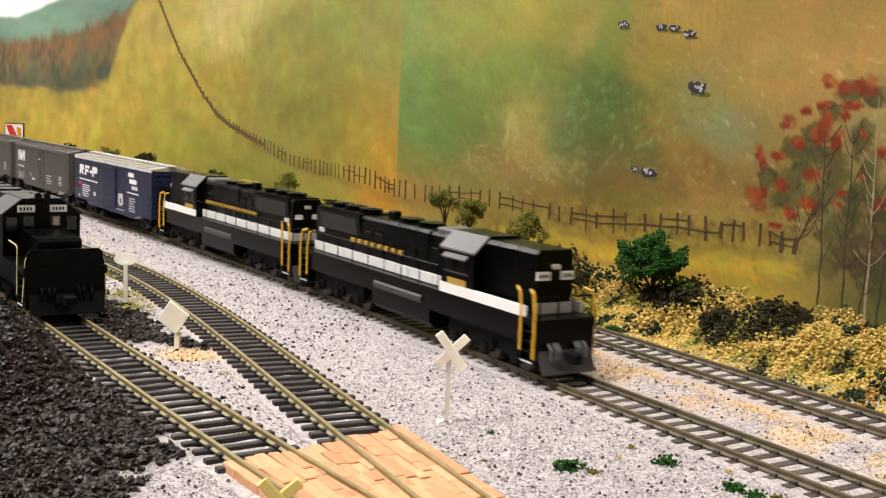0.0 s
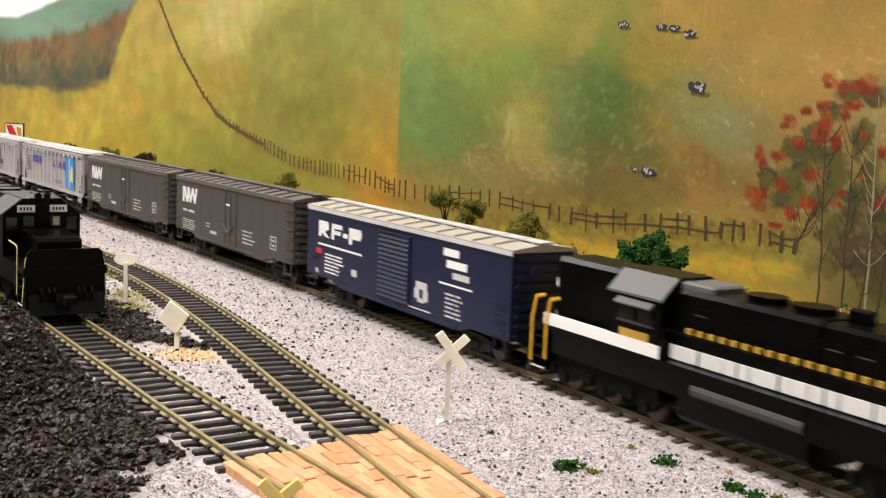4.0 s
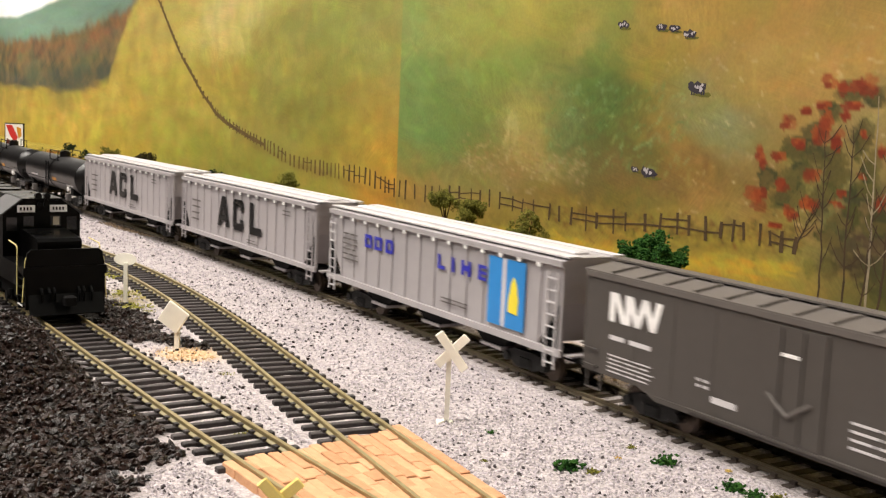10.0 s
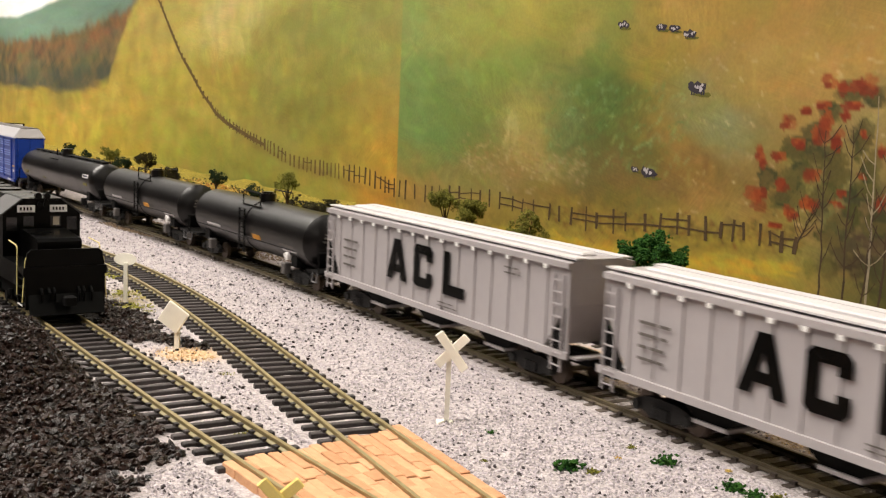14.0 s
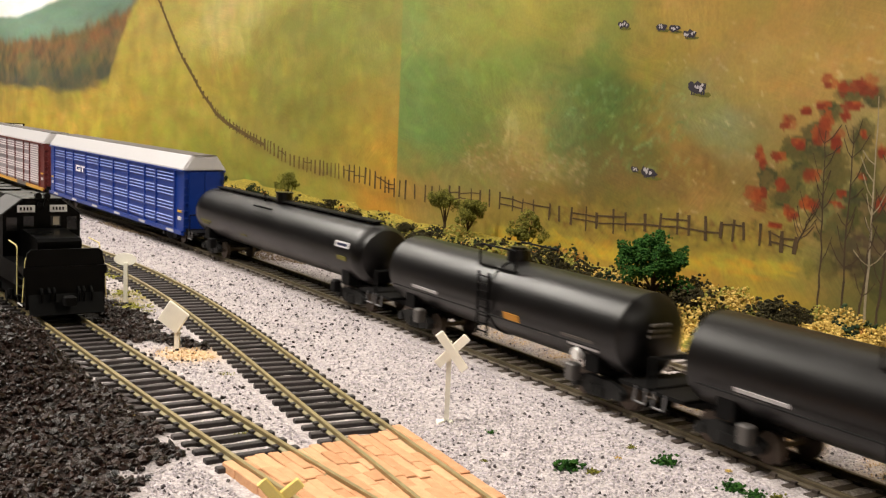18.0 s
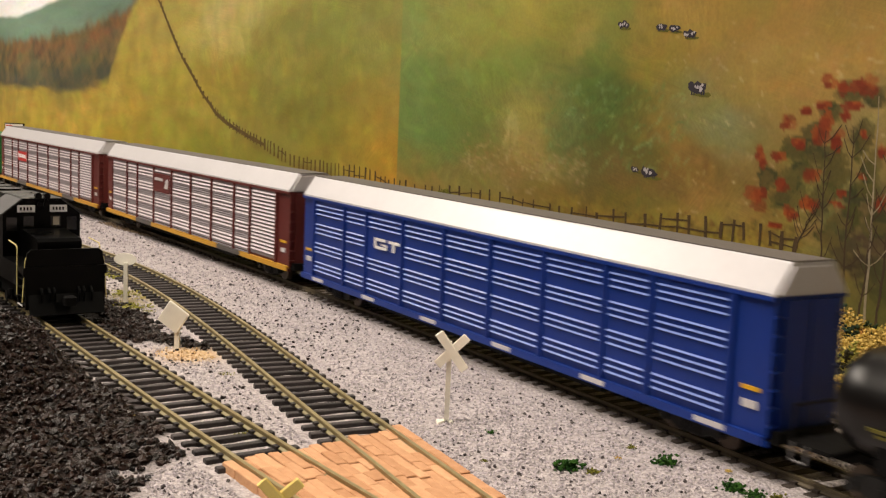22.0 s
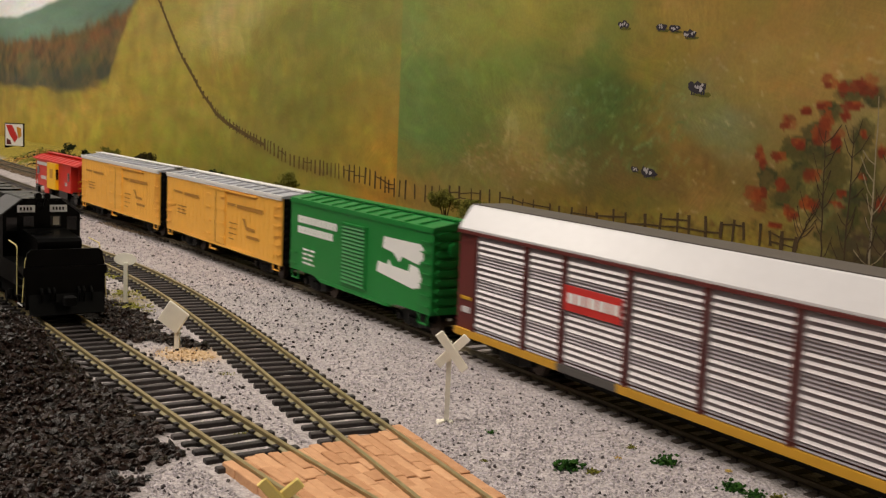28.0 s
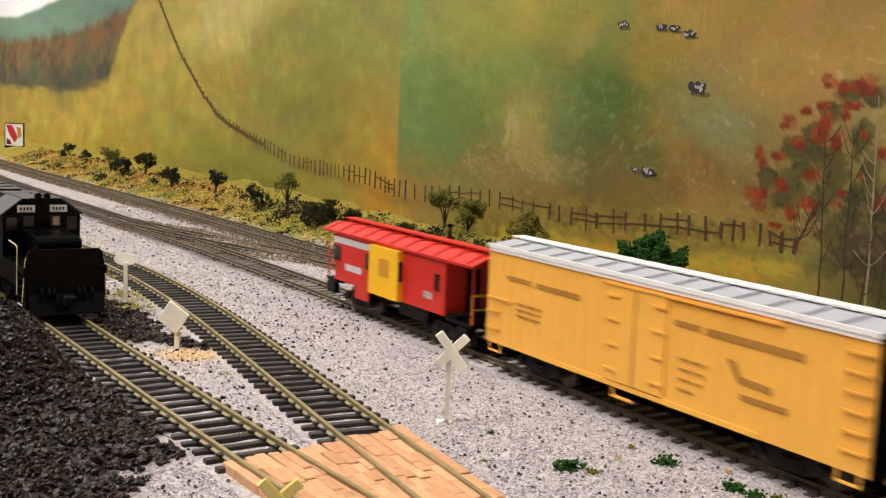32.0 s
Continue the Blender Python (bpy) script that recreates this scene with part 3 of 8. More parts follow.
dab(0.9759, 0.0372, 0x9E9A3C, 0.0417, 0.0151, 1.6)
dab(0.6755, 0.1175, 0x9E9A42, 0.0331, 0.0119, 1.6)
dab(0.7604, 0.0966, 0x989440, 0.0383, 0.0128, 1.6)

aw = np.concatenate([np.arange(WLEN[0], -0.3, 0.1), np.arange(-0.3, -0.03, 0.004), np.arange(-0.03, 0.24, 0.0011), np.arange(0.24, 2.1, 0.0027), np.arange(2.1, WLEN[-1], 0.1)])
zw = np.concatenate([np.arange(-0.02, 0.14, 0.0013), np.arange(0.14, 0.26, 0.0026), np.arange(0.26, 0.62, 0.04)])
AW, ZW = np.meshgrid(aw, zw, indexing="ij")
AF = np.where(AW > 0, 0.3 * np.log1p(2 * np.maximum(AW, 0)), 0.6 * AW)
warp = np.interp(AW, [0, 0.4, 1.0], [0.45, 0.8, 1.6])
pa = AW + warp * (0.014 * wob(AF, ZW, 0.04, 11) + 0.009 * wob(AF, ZW, 0.012, 12) + 0.006 * wob(AF, ZW, 0.005, 41))
pz = ZW + warp * (0.009 * wob(AF, ZW, 0.03, 13) + 0.006 * wob(AF, ZW, 0.010, 14) + 0.003 * wob(AF, ZW, 0.004, 42))
num, den = np.zeros((*AW.shape, 3)), np.zeros(AW.shape) + 1e-9
SEAM = 0.505
for a, z, cr, cg, cb, ra, rz, k in DABS:
    side = np.where((AW < SEAM) == (a < SEAM), 1.0, 0.001)
    q = ((pa - a) / ra) ** 2 + ((pz - z) / rz) ** 2
    w = side * k * (np.exp(-q) + 2e-4 / (1 + q * q))
    num += w[..., None] * np.array([cr, cg, cb])
    den += w
col = num / den[..., None]
# far hills, autumn wood and sky
hillz = np.interp(AW, [1.165, 1.215, 1.253, 1.289, 1.321, 1.417, 1.546, 1.693, 1.934, 2.200], [0.300, 0.211, 0.184, 0.145, 0.111, 0.096, 0.087, 0.092, 0.098, 0.090]) + 0.004 * wob(AF, ZW, 0.015, 17)
behind = step(ZW - hillz + 0.006 * wob(AF, ZW, 0.02, 51), -0.008, 0.010)
tall = np.clip(0.5 + 0.5 * wob(AF, ZW * 0.12, 0.0045, 18) + 0.35 * wob(AF, ZW * 0.2, 0.0020, 28), 0, 1)[..., None]
wood = np.array(lin(0x4E5040)) * (1 - tall) + np.array(lin(0x86704A)) * tall
moss = np.clip(1.4 * wob(AF, ZW * 0.25, 0.011, 29), 0, 1)[..., None]
wood = wood * (1 - 0.5 * moss) + np.array(lin(0x6C7450)) * 0.5 * moss
wtop = np.interp(AW, [1.234, 1.284, 1.370, 1.493, 1.661, 1.931], [0.216, 0.200, 0.184, 0.180, 0.173, 0.180]) + 0.005 * wob(AF, 0 * AW, 0.012, 19) + 0.003 * wob(AF, 0 * AW, 0.004, 20)
orange = np.exp(-((ZW - wtop + 0.016) / 0.019) ** 2) * np.clip(0.5 + 0.5 * wob(AF, ZW * 0.6, 0.014, 21) + 0.3 * wob(AF, ZW, 0.007, 52), 0, 1)
orange = orange * np.clip(0.75 + 0.6 * wob(AF, ZW * 0.15, 0.003, 30), 0.1, 1)
wood = wood * (1 - 0.75 * orange[..., None]) + np.array(lin(0x96543A)) * 0.75 * orange[..., None]
low = (step(wtop - ZW, 0.040, 0.075) * np.clip(0.8 + 0.5 * wob(AF, ZW * 0.3, 0.005, 32), 0, 1))[..., None] * 0.65
wood = wood * (1 - low) + np.array(lin(0x4A5248)) * low
mount = np.array(lin(0x76907C)) * (1 + 0.16 * wob(AF, ZW, 0.03, 22))[..., None]
mtop = np.interp(AW, [1.418, 1.532, 1.646, 1.758, 1.929], [0.241, 0.227, 0.217, 0.210, 0.216]) + 0.002 * wob(AF, 0 * AW, 0.01, 23)
sky = step(ZW - mtop, -0.003, 0.005)[..., None]
far = mount * (1 - sky) + np.array([0.93, 0.93, 0.93]) * sky
infront = step(wtop - ZW + 0.008 * wob(AF, ZW * 0.15, 0.005, 53), -0.008, 0.010)[..., None]
far = wood * infront + far * (1 - infront)
# loose brush dabs over the pasture
brng = np.random.default_rng(9)
jz = int(np.searchsorted(zw, 0.255))
for _ in range(11000):
    k = -0.28 + 2.36 * brng.random() ** 1.5
    i, j = int(np.searchsorted(aw, k)), int(np.searchsorted(zw, -0.015 + 0.265 * brng.random()))
    sc = np.interp(aw[i], [0, 0.5, 1.5], [0.7, 1.1, 2.0])
    ln, wd = brng.uniform(0.0025, 0.009) * sc, brng.uniform(0.0009, 0.0022) * sc
    an = brng.choice((0.9, 1.35, 2.1, 0.3)) + brng.normal(0, 0.25)
    if k > SEAM:
        wd, an = wd * brng.uniform(1.2, 3.0), 1.57 + brng.normal(0, 0.35)
    i0, i1 = np.searchsorted(aw, (aw[i] - 2.4 * ln, aw[i] + 2.4 * ln))
    j0, j1 = np.searchsorted(zw, (zw[j] - 1.3 * ln, zw[j] + 1.3 * ln))
    sl = (slice(i0, i1), slice(j0, min(jz, j1)))
    da, dz = (AW[sl] - aw[i]) * 0.55, ZW[sl] - zw[j]
    u, v = da * math.cos(an) + dz * math.sin(an), -da * math.sin(an) + dz * math.cos(an)
    w = np.exp(-(u / ln) ** 4 - (v / wd) ** 2) * brng.uniform(0.15, 0.52) * float(np.interp(aw[i], [0.45, 0.55], [1.0, 0.8]))
    w = w * np.where((AW[sl] < SEAM) == (aw[i] < SEAM), 1.0, 0.0)
    ref = col[i, j] * brng.uniform(0.74, 1.34) * (1 + brng.normal(0, 0.08, 3))
    col[sl] += w[..., None] * (ref - col[sl])


def flick(a, z, ln, wd, an, hue, strength):
    """One short brush mark on the canvas."""
    i0, i1 = np.searchsorted(aw, (a - 2.4 * ln, a + 2.4 * ln))
    j0, j1 = np.searchsorted(zw, (z - 1.4 * ln, z + 1.4 * ln))
    sl = (slice(i0, i1), slice(j0, j1))
    da, dz = (AW[sl] - a) * 0.6, ZW[sl] - z
    u, v = da * math.cos(an) + dz * math.sin(an), -da * math.sin(an) + dz * math.cos(an)
    w = np.exp(-(u / ln) ** 4 - (v / wd) ** 2) * strength
    col[sl] += w[..., None] * (np.array(lin(hue)) - col[sl])


# earth under the painted fence
soil_z = np.interp(AW, [0.100, 0.137, 0.225, 0.342, 0.450, 0.516, 0.617, 0.756, 0.95], [0.034, 0.030, 0.0245, 0.0225, 0.0215, 0.0215, 0.0265, 0.0365, 0.060])
soil = np.exp(-((ZW - soil_z + 0.002 * wob(AF, ZW, 0.012, 81)) / np.interp(AW, [0.1, 0.5, 0.9], [0.0022, 0.004, 0.005])) ** 2)
soil = soil * step(AW, 0.09, 0.14) * (1 - step(AW, 0.80, 0.95)) * np.clip(0.65 + 0.5 * wob(AF, ZW, 0.01, 82), 0, 1)
col = col + (0.55 * soil)[..., None] * (np.array(lin(0x6A5226)) - col)
for n in range(700):
    a = brng.uniform(0.095, 0.30)
    flick(a, float(np.interp(a, [0.095, 0.137, 0.225, 0.342], [0.0400, 0.0385, 0.0335, 0.0330])) + 0.0042 * brng.normal(), brng.uniform(0.0008, 0.0026), brng.uniform(0.0004, 0.0010), 1.4 + brng.normal(0, 0.7), brng.choice((0x5C4A22, 0x6E5A24, 0x4E4A20, 0x80642C, 0x6A3E20)), brng.uniform(0.2, 0.55))
for n in range(500):
    a = brng.uniform(0.10, 0.36)
    flick(a, float(np.interp(a, [0.1, 0.137, 0.225, 0.342], [0.0270, 0.0225, 0.0165, 0.0135])) + 0.003 * brng.normal(), brng.uniform(0.0014, 0.0040), brng.uniform(0.0006, 0.0014), 0.2 + brng.normal(0, 0.4), brng.choice((0xB0982E, 0xA89A34, 0xC0942C, 0x98923A, 0xB88228)), brng.uniform(0.2, 0.5))
# dark thicket behind the bare trees
for a, z, ra, rz, hue, k in ((0.0700, 0.0400, 0.010, 0.009, 0x3A3020, 0.75), (0.0600, 0.0330, 0.009, 0.007, 0x332A1C, 0.7), (0.0560, 0.0460, 0.008, 0.009, 0x453426, 0.7), (0.0800, 0.0310, 0.006, 0.006, 0x46401E, 0.6),
                             (0.0800, 0.0505, 0.006, 0.005, 0x4C5A30, 0.6), (0.0500, 0.0300, 0.012, 0.010, 0x3C3A20, 0.7), (0.0900, 0.0290, 0.004, 0.005, 0x5A5620, 0.5), (0.0650, 0.0600, 0.010, 0.007, 0x5A4A30, 0.4)):
    q = ((AW - a) / ra) ** 2 + ((ZW - z) / rz) ** 2 + 0.7 * wob(AF, ZW, 0.004, 83) + 0.5 * wob(AF, ZW, 0.0015, 84)
    col += (k * (1 - step(q, 0.4, 1.4)))[..., None] * (np.array(lin(hue)) - col)
# dry grass clumps and scrub with light flecks
for n in range(90):
    t = brng.uniform(-0.5, 0.5)
    flick(0.3440 + 0.010 * t + 0.012 * t * brng.random(), 0.0720 + 0.017 * brng.random(), 0.0040, 0.0005, 1.57 + 0.9 * t, brng.choice((0xA89A58, 0x948A4A, 0xB0A468, 0x7C7A3A)), 0.45)
for n in range(420):
    flick(brng.uniform(0.262, 0.405), 0.0585 + 0.007 * brng.normal(), brng.uniform(0.0008, 0.0022), brng.uniform(0.0004, 0.0008), brng.uniform(0, 3.1), brng.choice((0xA08A5A, 0x8A6E44, 0x7C6A38, 0xB09A70, 0x6A6430)), brng.uniform(0.25, 0.6))
for n in range(260):
    flick(brng.uniform(0.17, 0.31), brng.uniform(0.062, 0.110), brng.uniform(0.0010, 0.0030), brng.uniform(0.0004, 0.0008), 2.2 + brng.normal(0, 0.4), brng.choice((0x7C9A62, 0x3E6A3A, 0x5E7E40, 0x8A9A58)), brng.uniform(0.15, 0.4))
for n in range(200):
    flick(brng.uniform(0.05, 0.20), brng.uniform(0.045, 0.140), brng.uniform(0.0006, 0.0018), brng.uniform(0.0003, 0.0006), 0.5 + brng.normal(0, 0.5), brng.choice((0xB8A070, 0xA0905A, 0xC4B080, 0x8A7A40)), brng.uniform(0.15, 0.45))
# leaf dabs of the painted trees


def leaf(a, z, ra, rz, kind):
    for n in range(4):
        ca, cz = a + ra * brng.normal(0, 0.35), z + rz * brng.normal(0, 0.35)
        k = (1.0, 1.35)[kind]
        qa, qz = k * ra * brng.uniform(0.6, 1.1), k * rz * brng.uniform(0.6, 1.1)
        i0, i1 = np.searchsorted(aw, (ca - 2 * qa, ca + 2 * qa))
        j0, j1 = np.searchsorted(zw, (cz - 2 * qz, cz + 2 * qz))
        sl = (slice(i0, i1), slice(j0, j1))
        d = ((AW[sl] - ca) / qa) ** 2 + ((ZW[sl] - cz) / qz) ** 2 + 0.5 * wob(AF[sl], ZW[sl], 0.0035, 61 + n) + 0.5 * wob(AF[sl], ZW[sl], 0.0014, 71 + n)
        w = (1 - step(d, 0.7, 1.15)) * brng.uniform(0.55, 0.95)
        hue = lin(((0x7E3018, 0x6A2814, 0x8C421C, 0x702614), (0x42421E, 0x4C4826, 0x383820, 0x5A4E28))[kind][n])
        col[sl] += w[..., None] * (np.array(hue) - col[sl])


leaf(0.0739, 0.1056, 0.0065, 0.0034, 1)
leaf(0.1046, 0.079, 0.0066, 0.0043, 1)
leaf(0.094, 0.0888, 0.0048, 0.0039, 1)
leaf(0.0908, 0.0773, 0.0064, 0.0034, 1)
leaf(0.0792, 0.0708, 0.0058, 0.0069, 1)
leaf(0.0643, 0.0648, 0.0058, 0.0036, 1)
leaf(0.0683, 0.0875, 0.0044, 0.0061, 1)
leaf(0.0602, 0.1039, 0.0052, 0.0032, 1)
leaf(0.1191, 0.0678, 0.0049, 0.0042, 1)
leaf(0.0988, 0.0723, 0.0049, 0.0030, 1)
leaf(0.1109, 0.0581, 0.0054, 0.0036, 1)
leaf(0.0853, 0.0977, 0.0043, 0.0039, 1)
leaf(0.1047, 0.0643, 0.0054, 0.0046, 1)
leaf(0.0616, 0.0749, 0.0035, 0.0047, 1)
leaf(0.0877, 0.0607, 0.0051, 0.0049, 1)
leaf(0.071, 0.0526, 0.0059, 0.0038, 1)
leaf(0.0575, 0.0517, 0.0053, 0.0042, 1)
leaf(0.0795, 0.0443, 0.0062, 0.0034, 1)
leaf(0.0865, 0.1107, 0.0034, 0.0022, 0)
leaf(0.0803, 0.1081, 0.0030, 0.0026, 0)
leaf(0.1095, 0.0925, 0.0044, 0.0025, 0)
leaf(0.1148, 0.0777, 0.0038, 0.0023, 0)
leaf(0.1017, 0.0835, 0.0039, 0.0020, 0)
leaf(0.1234, 0.074, 0.0025, 0.0031, 0)
leaf(0.1235, 0.0588, 0.0064, 0.0037, 0)
leaf(0.1099, 0.0651, 0.0037, 0.0033, 0)
leaf(0.0936, 0.0702, 0.0045, 0.0035, 0)
leaf(0.0949, 0.058, 0.0055, 0.0032, 0)
leaf(0.1058, 0.0526, 0.0030, 0.0025, 0)
leaf(0.1142, 0.0455, 0.0049, 0.0015, 0)
leaf(0.0785, 0.0586, 0.0030, 0.0014, 0)
leaf(0.0878, 0.0915, 0.0041, 0.0047, 0)
leaf(0.0983, 0.0979, 0.0039, 0.0018, 0)
leaf(0.0894, 0.1, 0.0050, 0.0019, 0)
leaf(0.0793, 0.0858, 0.0036, 0.0031, 0)
leaf(0.0685, 0.1105, 0.0053, 0.0037, 0)
leaf(0.0719, 0.1013, 0.0053, 0.0016, 0)
leaf(0.0656, 0.0897, 0.0023, 0.0023, 0)
leaf(0.0566, 0.0822, 0.0023, 0.0023, 0)
leaf(0.0654, 0.0718, 0.0023, 0.0014, 0)
leaf(0.0747, 0.0634, 0.0030, 0.0017, 0)
leaf(0.1264, 0.0788, 0.0018, 0.0026, 0)
leaf(0.0759, 0.0967, 0.0027, 0.0019, 0)
leaf(0.1015, 0.0505, 0.0027, 0.0018, 0)
leaf(0.0921, 0.0864, 0.0029, 0.0034, 0)
leaf(0.0543, 0.0614, 0.0023, 0.0032, 0)
col = far * behind[..., None] + col * (1 - behind[..., None])
blotches = wob(AF, ZW, 0.03, 26) * 0.07 + wob(AF, ZW, 0.007, 27) * 0.05
col = np.clip(col * (1 + blotches[..., None] * np.array([1.0, 0.9, 1.3])), 0.005, 0.95)


def canvas_material():
    """Brush paint: vertex colours crossed by fine strokes in several directions."""
    m = bpy.data.materials.new("painted_backdrop_canvas")
    m.use_nodes = True
    nt = m.node_tree
    N, Lk, p = nt.nodes.new, nt.links.new, nt.nodes["Principled BSDF"]
    at, uv, tc = N("ShaderNodeVertexColor"), N("ShaderNodeUVMap"), N("ShaderNodeTexCoord")
    at.layer_name, uv.uv_map = "paint", "surface"
    out, height = at.outputs[0], None
    for k, (deg, across, along, seed) in enumerate(((66, 1700, 130, 1.0), (112, 1500, 120, 4.0), (28, 1300, 120, 8.0), (84, 800, 90, 12.0))):
        rot, mp, n1, n2 = N("ShaderNodeMapping"), N("ShaderNodeMapping"), N("ShaderNodeTexNoise"), N("ShaderNodeTexNoise")
        rot.inputs["Rotation"].default_value = (0, 0, math.radians(-deg))
        mp.inputs["Scale"].default_value = (along, across, 1)
        mp.inputs["Location"].default_value = (seed, seed * 3, 0)
        Lk(uv.outputs[0], rot.inputs[0])
        Lk(rot.outputs[0], mp.inputs[0])
        Lk(mp.outputs[0], n1.inputs["Vector"])
        n1.inputs["Scale"].default_value, n1.inputs["Detail"].default_value = 1.0, 2
        mp2 = N("ShaderNodeMapping")
        mp2.inputs["Location"].default_value = (seed, -seed, 0)
        Lk(uv.outputs[0], mp2.inputs[0])
        Lk(mp2.outputs[0], n2.inputs["Vector"])
        n2.inputs["Scale"].default_value, n2.inputs["Detail"].default_value = 26, 3
        mask, gain = N("ShaderNodeMapRange"), N("ShaderNodeMapRange")
        mask.inputs[1].default_value, mask.inputs[2].default_value = 0.50, 0.70
        Lk(n2.outputs["Fac"], mask.inputs[0])
        gain.inputs[1].default_value, gain.inputs[2].default_value, gain.inputs[3].default_value, gain.inputs[4].default_value = 0.36, 0.68, 0.93, 1.10
        Lk(n1.outputs["Fac"], gain.inputs[0])
        tint = N("ShaderNodeMix")
        tint.data_type, tint.blend_type = "RGBA", "MULTIPLY"
        Lk(mask.outputs[0], tint.inputs[0])
        Lk(out, tint.inputs[6])
        Lk(gain.outputs[0], tint.inputs[7])
        out, height = tint.outputs[2], n1
    mott, ma, mm = N("ShaderNodeTexNoise"), N("ShaderNodeVectorMath"), N("ShaderNodeMix")
    mott.inputs["Scale"].default_value, mott.inputs["Detail"].default_value, mott.inputs["Roughness"].default_value = 55, 7, 0.72
    Lk(uv.outputs[0], mott.inputs["Vector"])
    mott.inputs["Distortion"].default_value = 0.6
    ma.operation = "MULTIPLY_ADD"
    ma.inputs[1].default_value, ma.inputs[2].default_value = (0.46, 0.40, 0.52), (0.77, 0.80, 0.74)
    Lk(mott.outputs["Color"], ma.inputs[0])
    mm.data_type, mm.blend_type = "RGBA", "MULTIPLY"
    mm.inputs[0].default_value = 1.0
    Lk(out, mm.inputs[6])
    Lk(ma.outputs[0], mm.inputs[7])
    out = mm.outputs[2]
    grain = N("ShaderNodeTexNoise")
    grain.inputs["Scale"].default_value, grain.inputs["Detail"].default_value = 500, 4
    Lk(tc.outputs["Object"], grain.inputs["Vector"])
    k = N("ShaderNodeMapRange")
    k.inputs[1].default_value, k.inputs[2].default_value, k.inputs[3].default_value, k.inputs[4].default_value = 0.3, 0.7, 0.93, 1.07
    Lk(grain.outputs["Fac"], k.inputs[0])
    mul = N("ShaderNodeMix")
    mul.data_type, mul.blend_type = "RGBA", "MULTIPLY"
    mul.inputs[0].default_value = 1.0
    Lk(out, mul.inputs[6])
    Lk(k.outputs[0], mul.inputs[7])
    Lk(mul.outputs[2], p.inputs["Base Color"])
    p.inputs["Roughness"].default_value = 0.55
    p.inputs["Specular IOR Level"].default_value = 0.25
    b = N("ShaderNodeBump")
    b.inputs["Strength"].default_value, b.inputs["Distance"].default_value = 0.12, 0.0005
    Lk(height.outputs["Fac"], b.inputs["Height"])
    Lk(b.outputs[0], p.inputs["Normal"])
    return m


X, Y, Z = on_wall(AW, ZW)
me = grid_mesh("backdrop", X, Y, Z, canvas_material())
colour_points(me, "paint", col.reshape(-1, 3))
uvl = me.uv_layers.new(name="surface")
li = np.zeros(len(me.loops), dtype=np.int32)
me.loops.foreach_get("vertex_index", li)
uvl.data.foreach_set("uv", np.stack([AF.ravel()[li], ZW.ravel()[li]], 1).astype(np.float32).ravel())
backdrop = tagged(new("backdrop", me), "hand-painted autumn hillside pasture scene on hardboard panels", "backdrop", kind="structure")
board = Geo()
for k in range(len(WALL) - 1):
    p, q = [Vector((*w, 0)) for w in WALL[k:k + 2]]
    nrm = (q - p).normalized().cross(Vector((0, 0, 1)))
    o0, o1 = nrm * 0.0025, nrm * 0.0085
    v = [(p + o)[:2] for o in (o0, o1)] + [(q + o)[:2] for o in (o0, o1)]
    board.add([(*w, z) for w in v for z in (-0.02, 0.62)], [(0, 4, 5, 1), (2, 3, 7, 6), (0, 1, 3, 2), (4, 6, 7, 5), (1, 5, 7, 3), (0, 2, 6, 4)])
part("hardboard_panel", board, "wood", backdrop)


def stroke(g, pts, w, lift=0.00022):
    """A painted brush stroke along (a, z) points on the backdrop."""
    n0 = len(g.v)
    for i, (a, z) in enumerate(pts):
        a2, z2 = pts[min(i + 1, len(pts) - 1)]
        a1, z1 = pts[max(i - 1, 0)]
        l = math.hypot(a2 - a1, z2 - z1) or 1
        ww = w * (0.75 + 0.5 * random.random()) / 2
        for sgn in (-1, 1):
            g.v.append(tuple(float(c) for c in on_wall(a - sgn * (z2 - z1) / l * ww, z + sgn * (a2 - a1) / l * ww, lift)))
    g.f += [(n0 + 2 * i, n0 + 2 * i + 1, n0 + 2 * i + 3, n0 + 2 * i + 2) for i in range(len(pts) - 1)]


def blotch(g, a, z, ra, rz, lift=0.0006, n=9):
    n0 = len(g.v)
    for i in range(n):
        t = 2 * math.pi * i / n
        k = 0.7 + 0.5 * random.random()
        g.v.append(tuple(float(c) for c in on_wall(a + ra * k * math.cos(t), z + rz * k * math.sin(t), lift)))
    g.f.append(tuple(range(n0, n0 + n)))


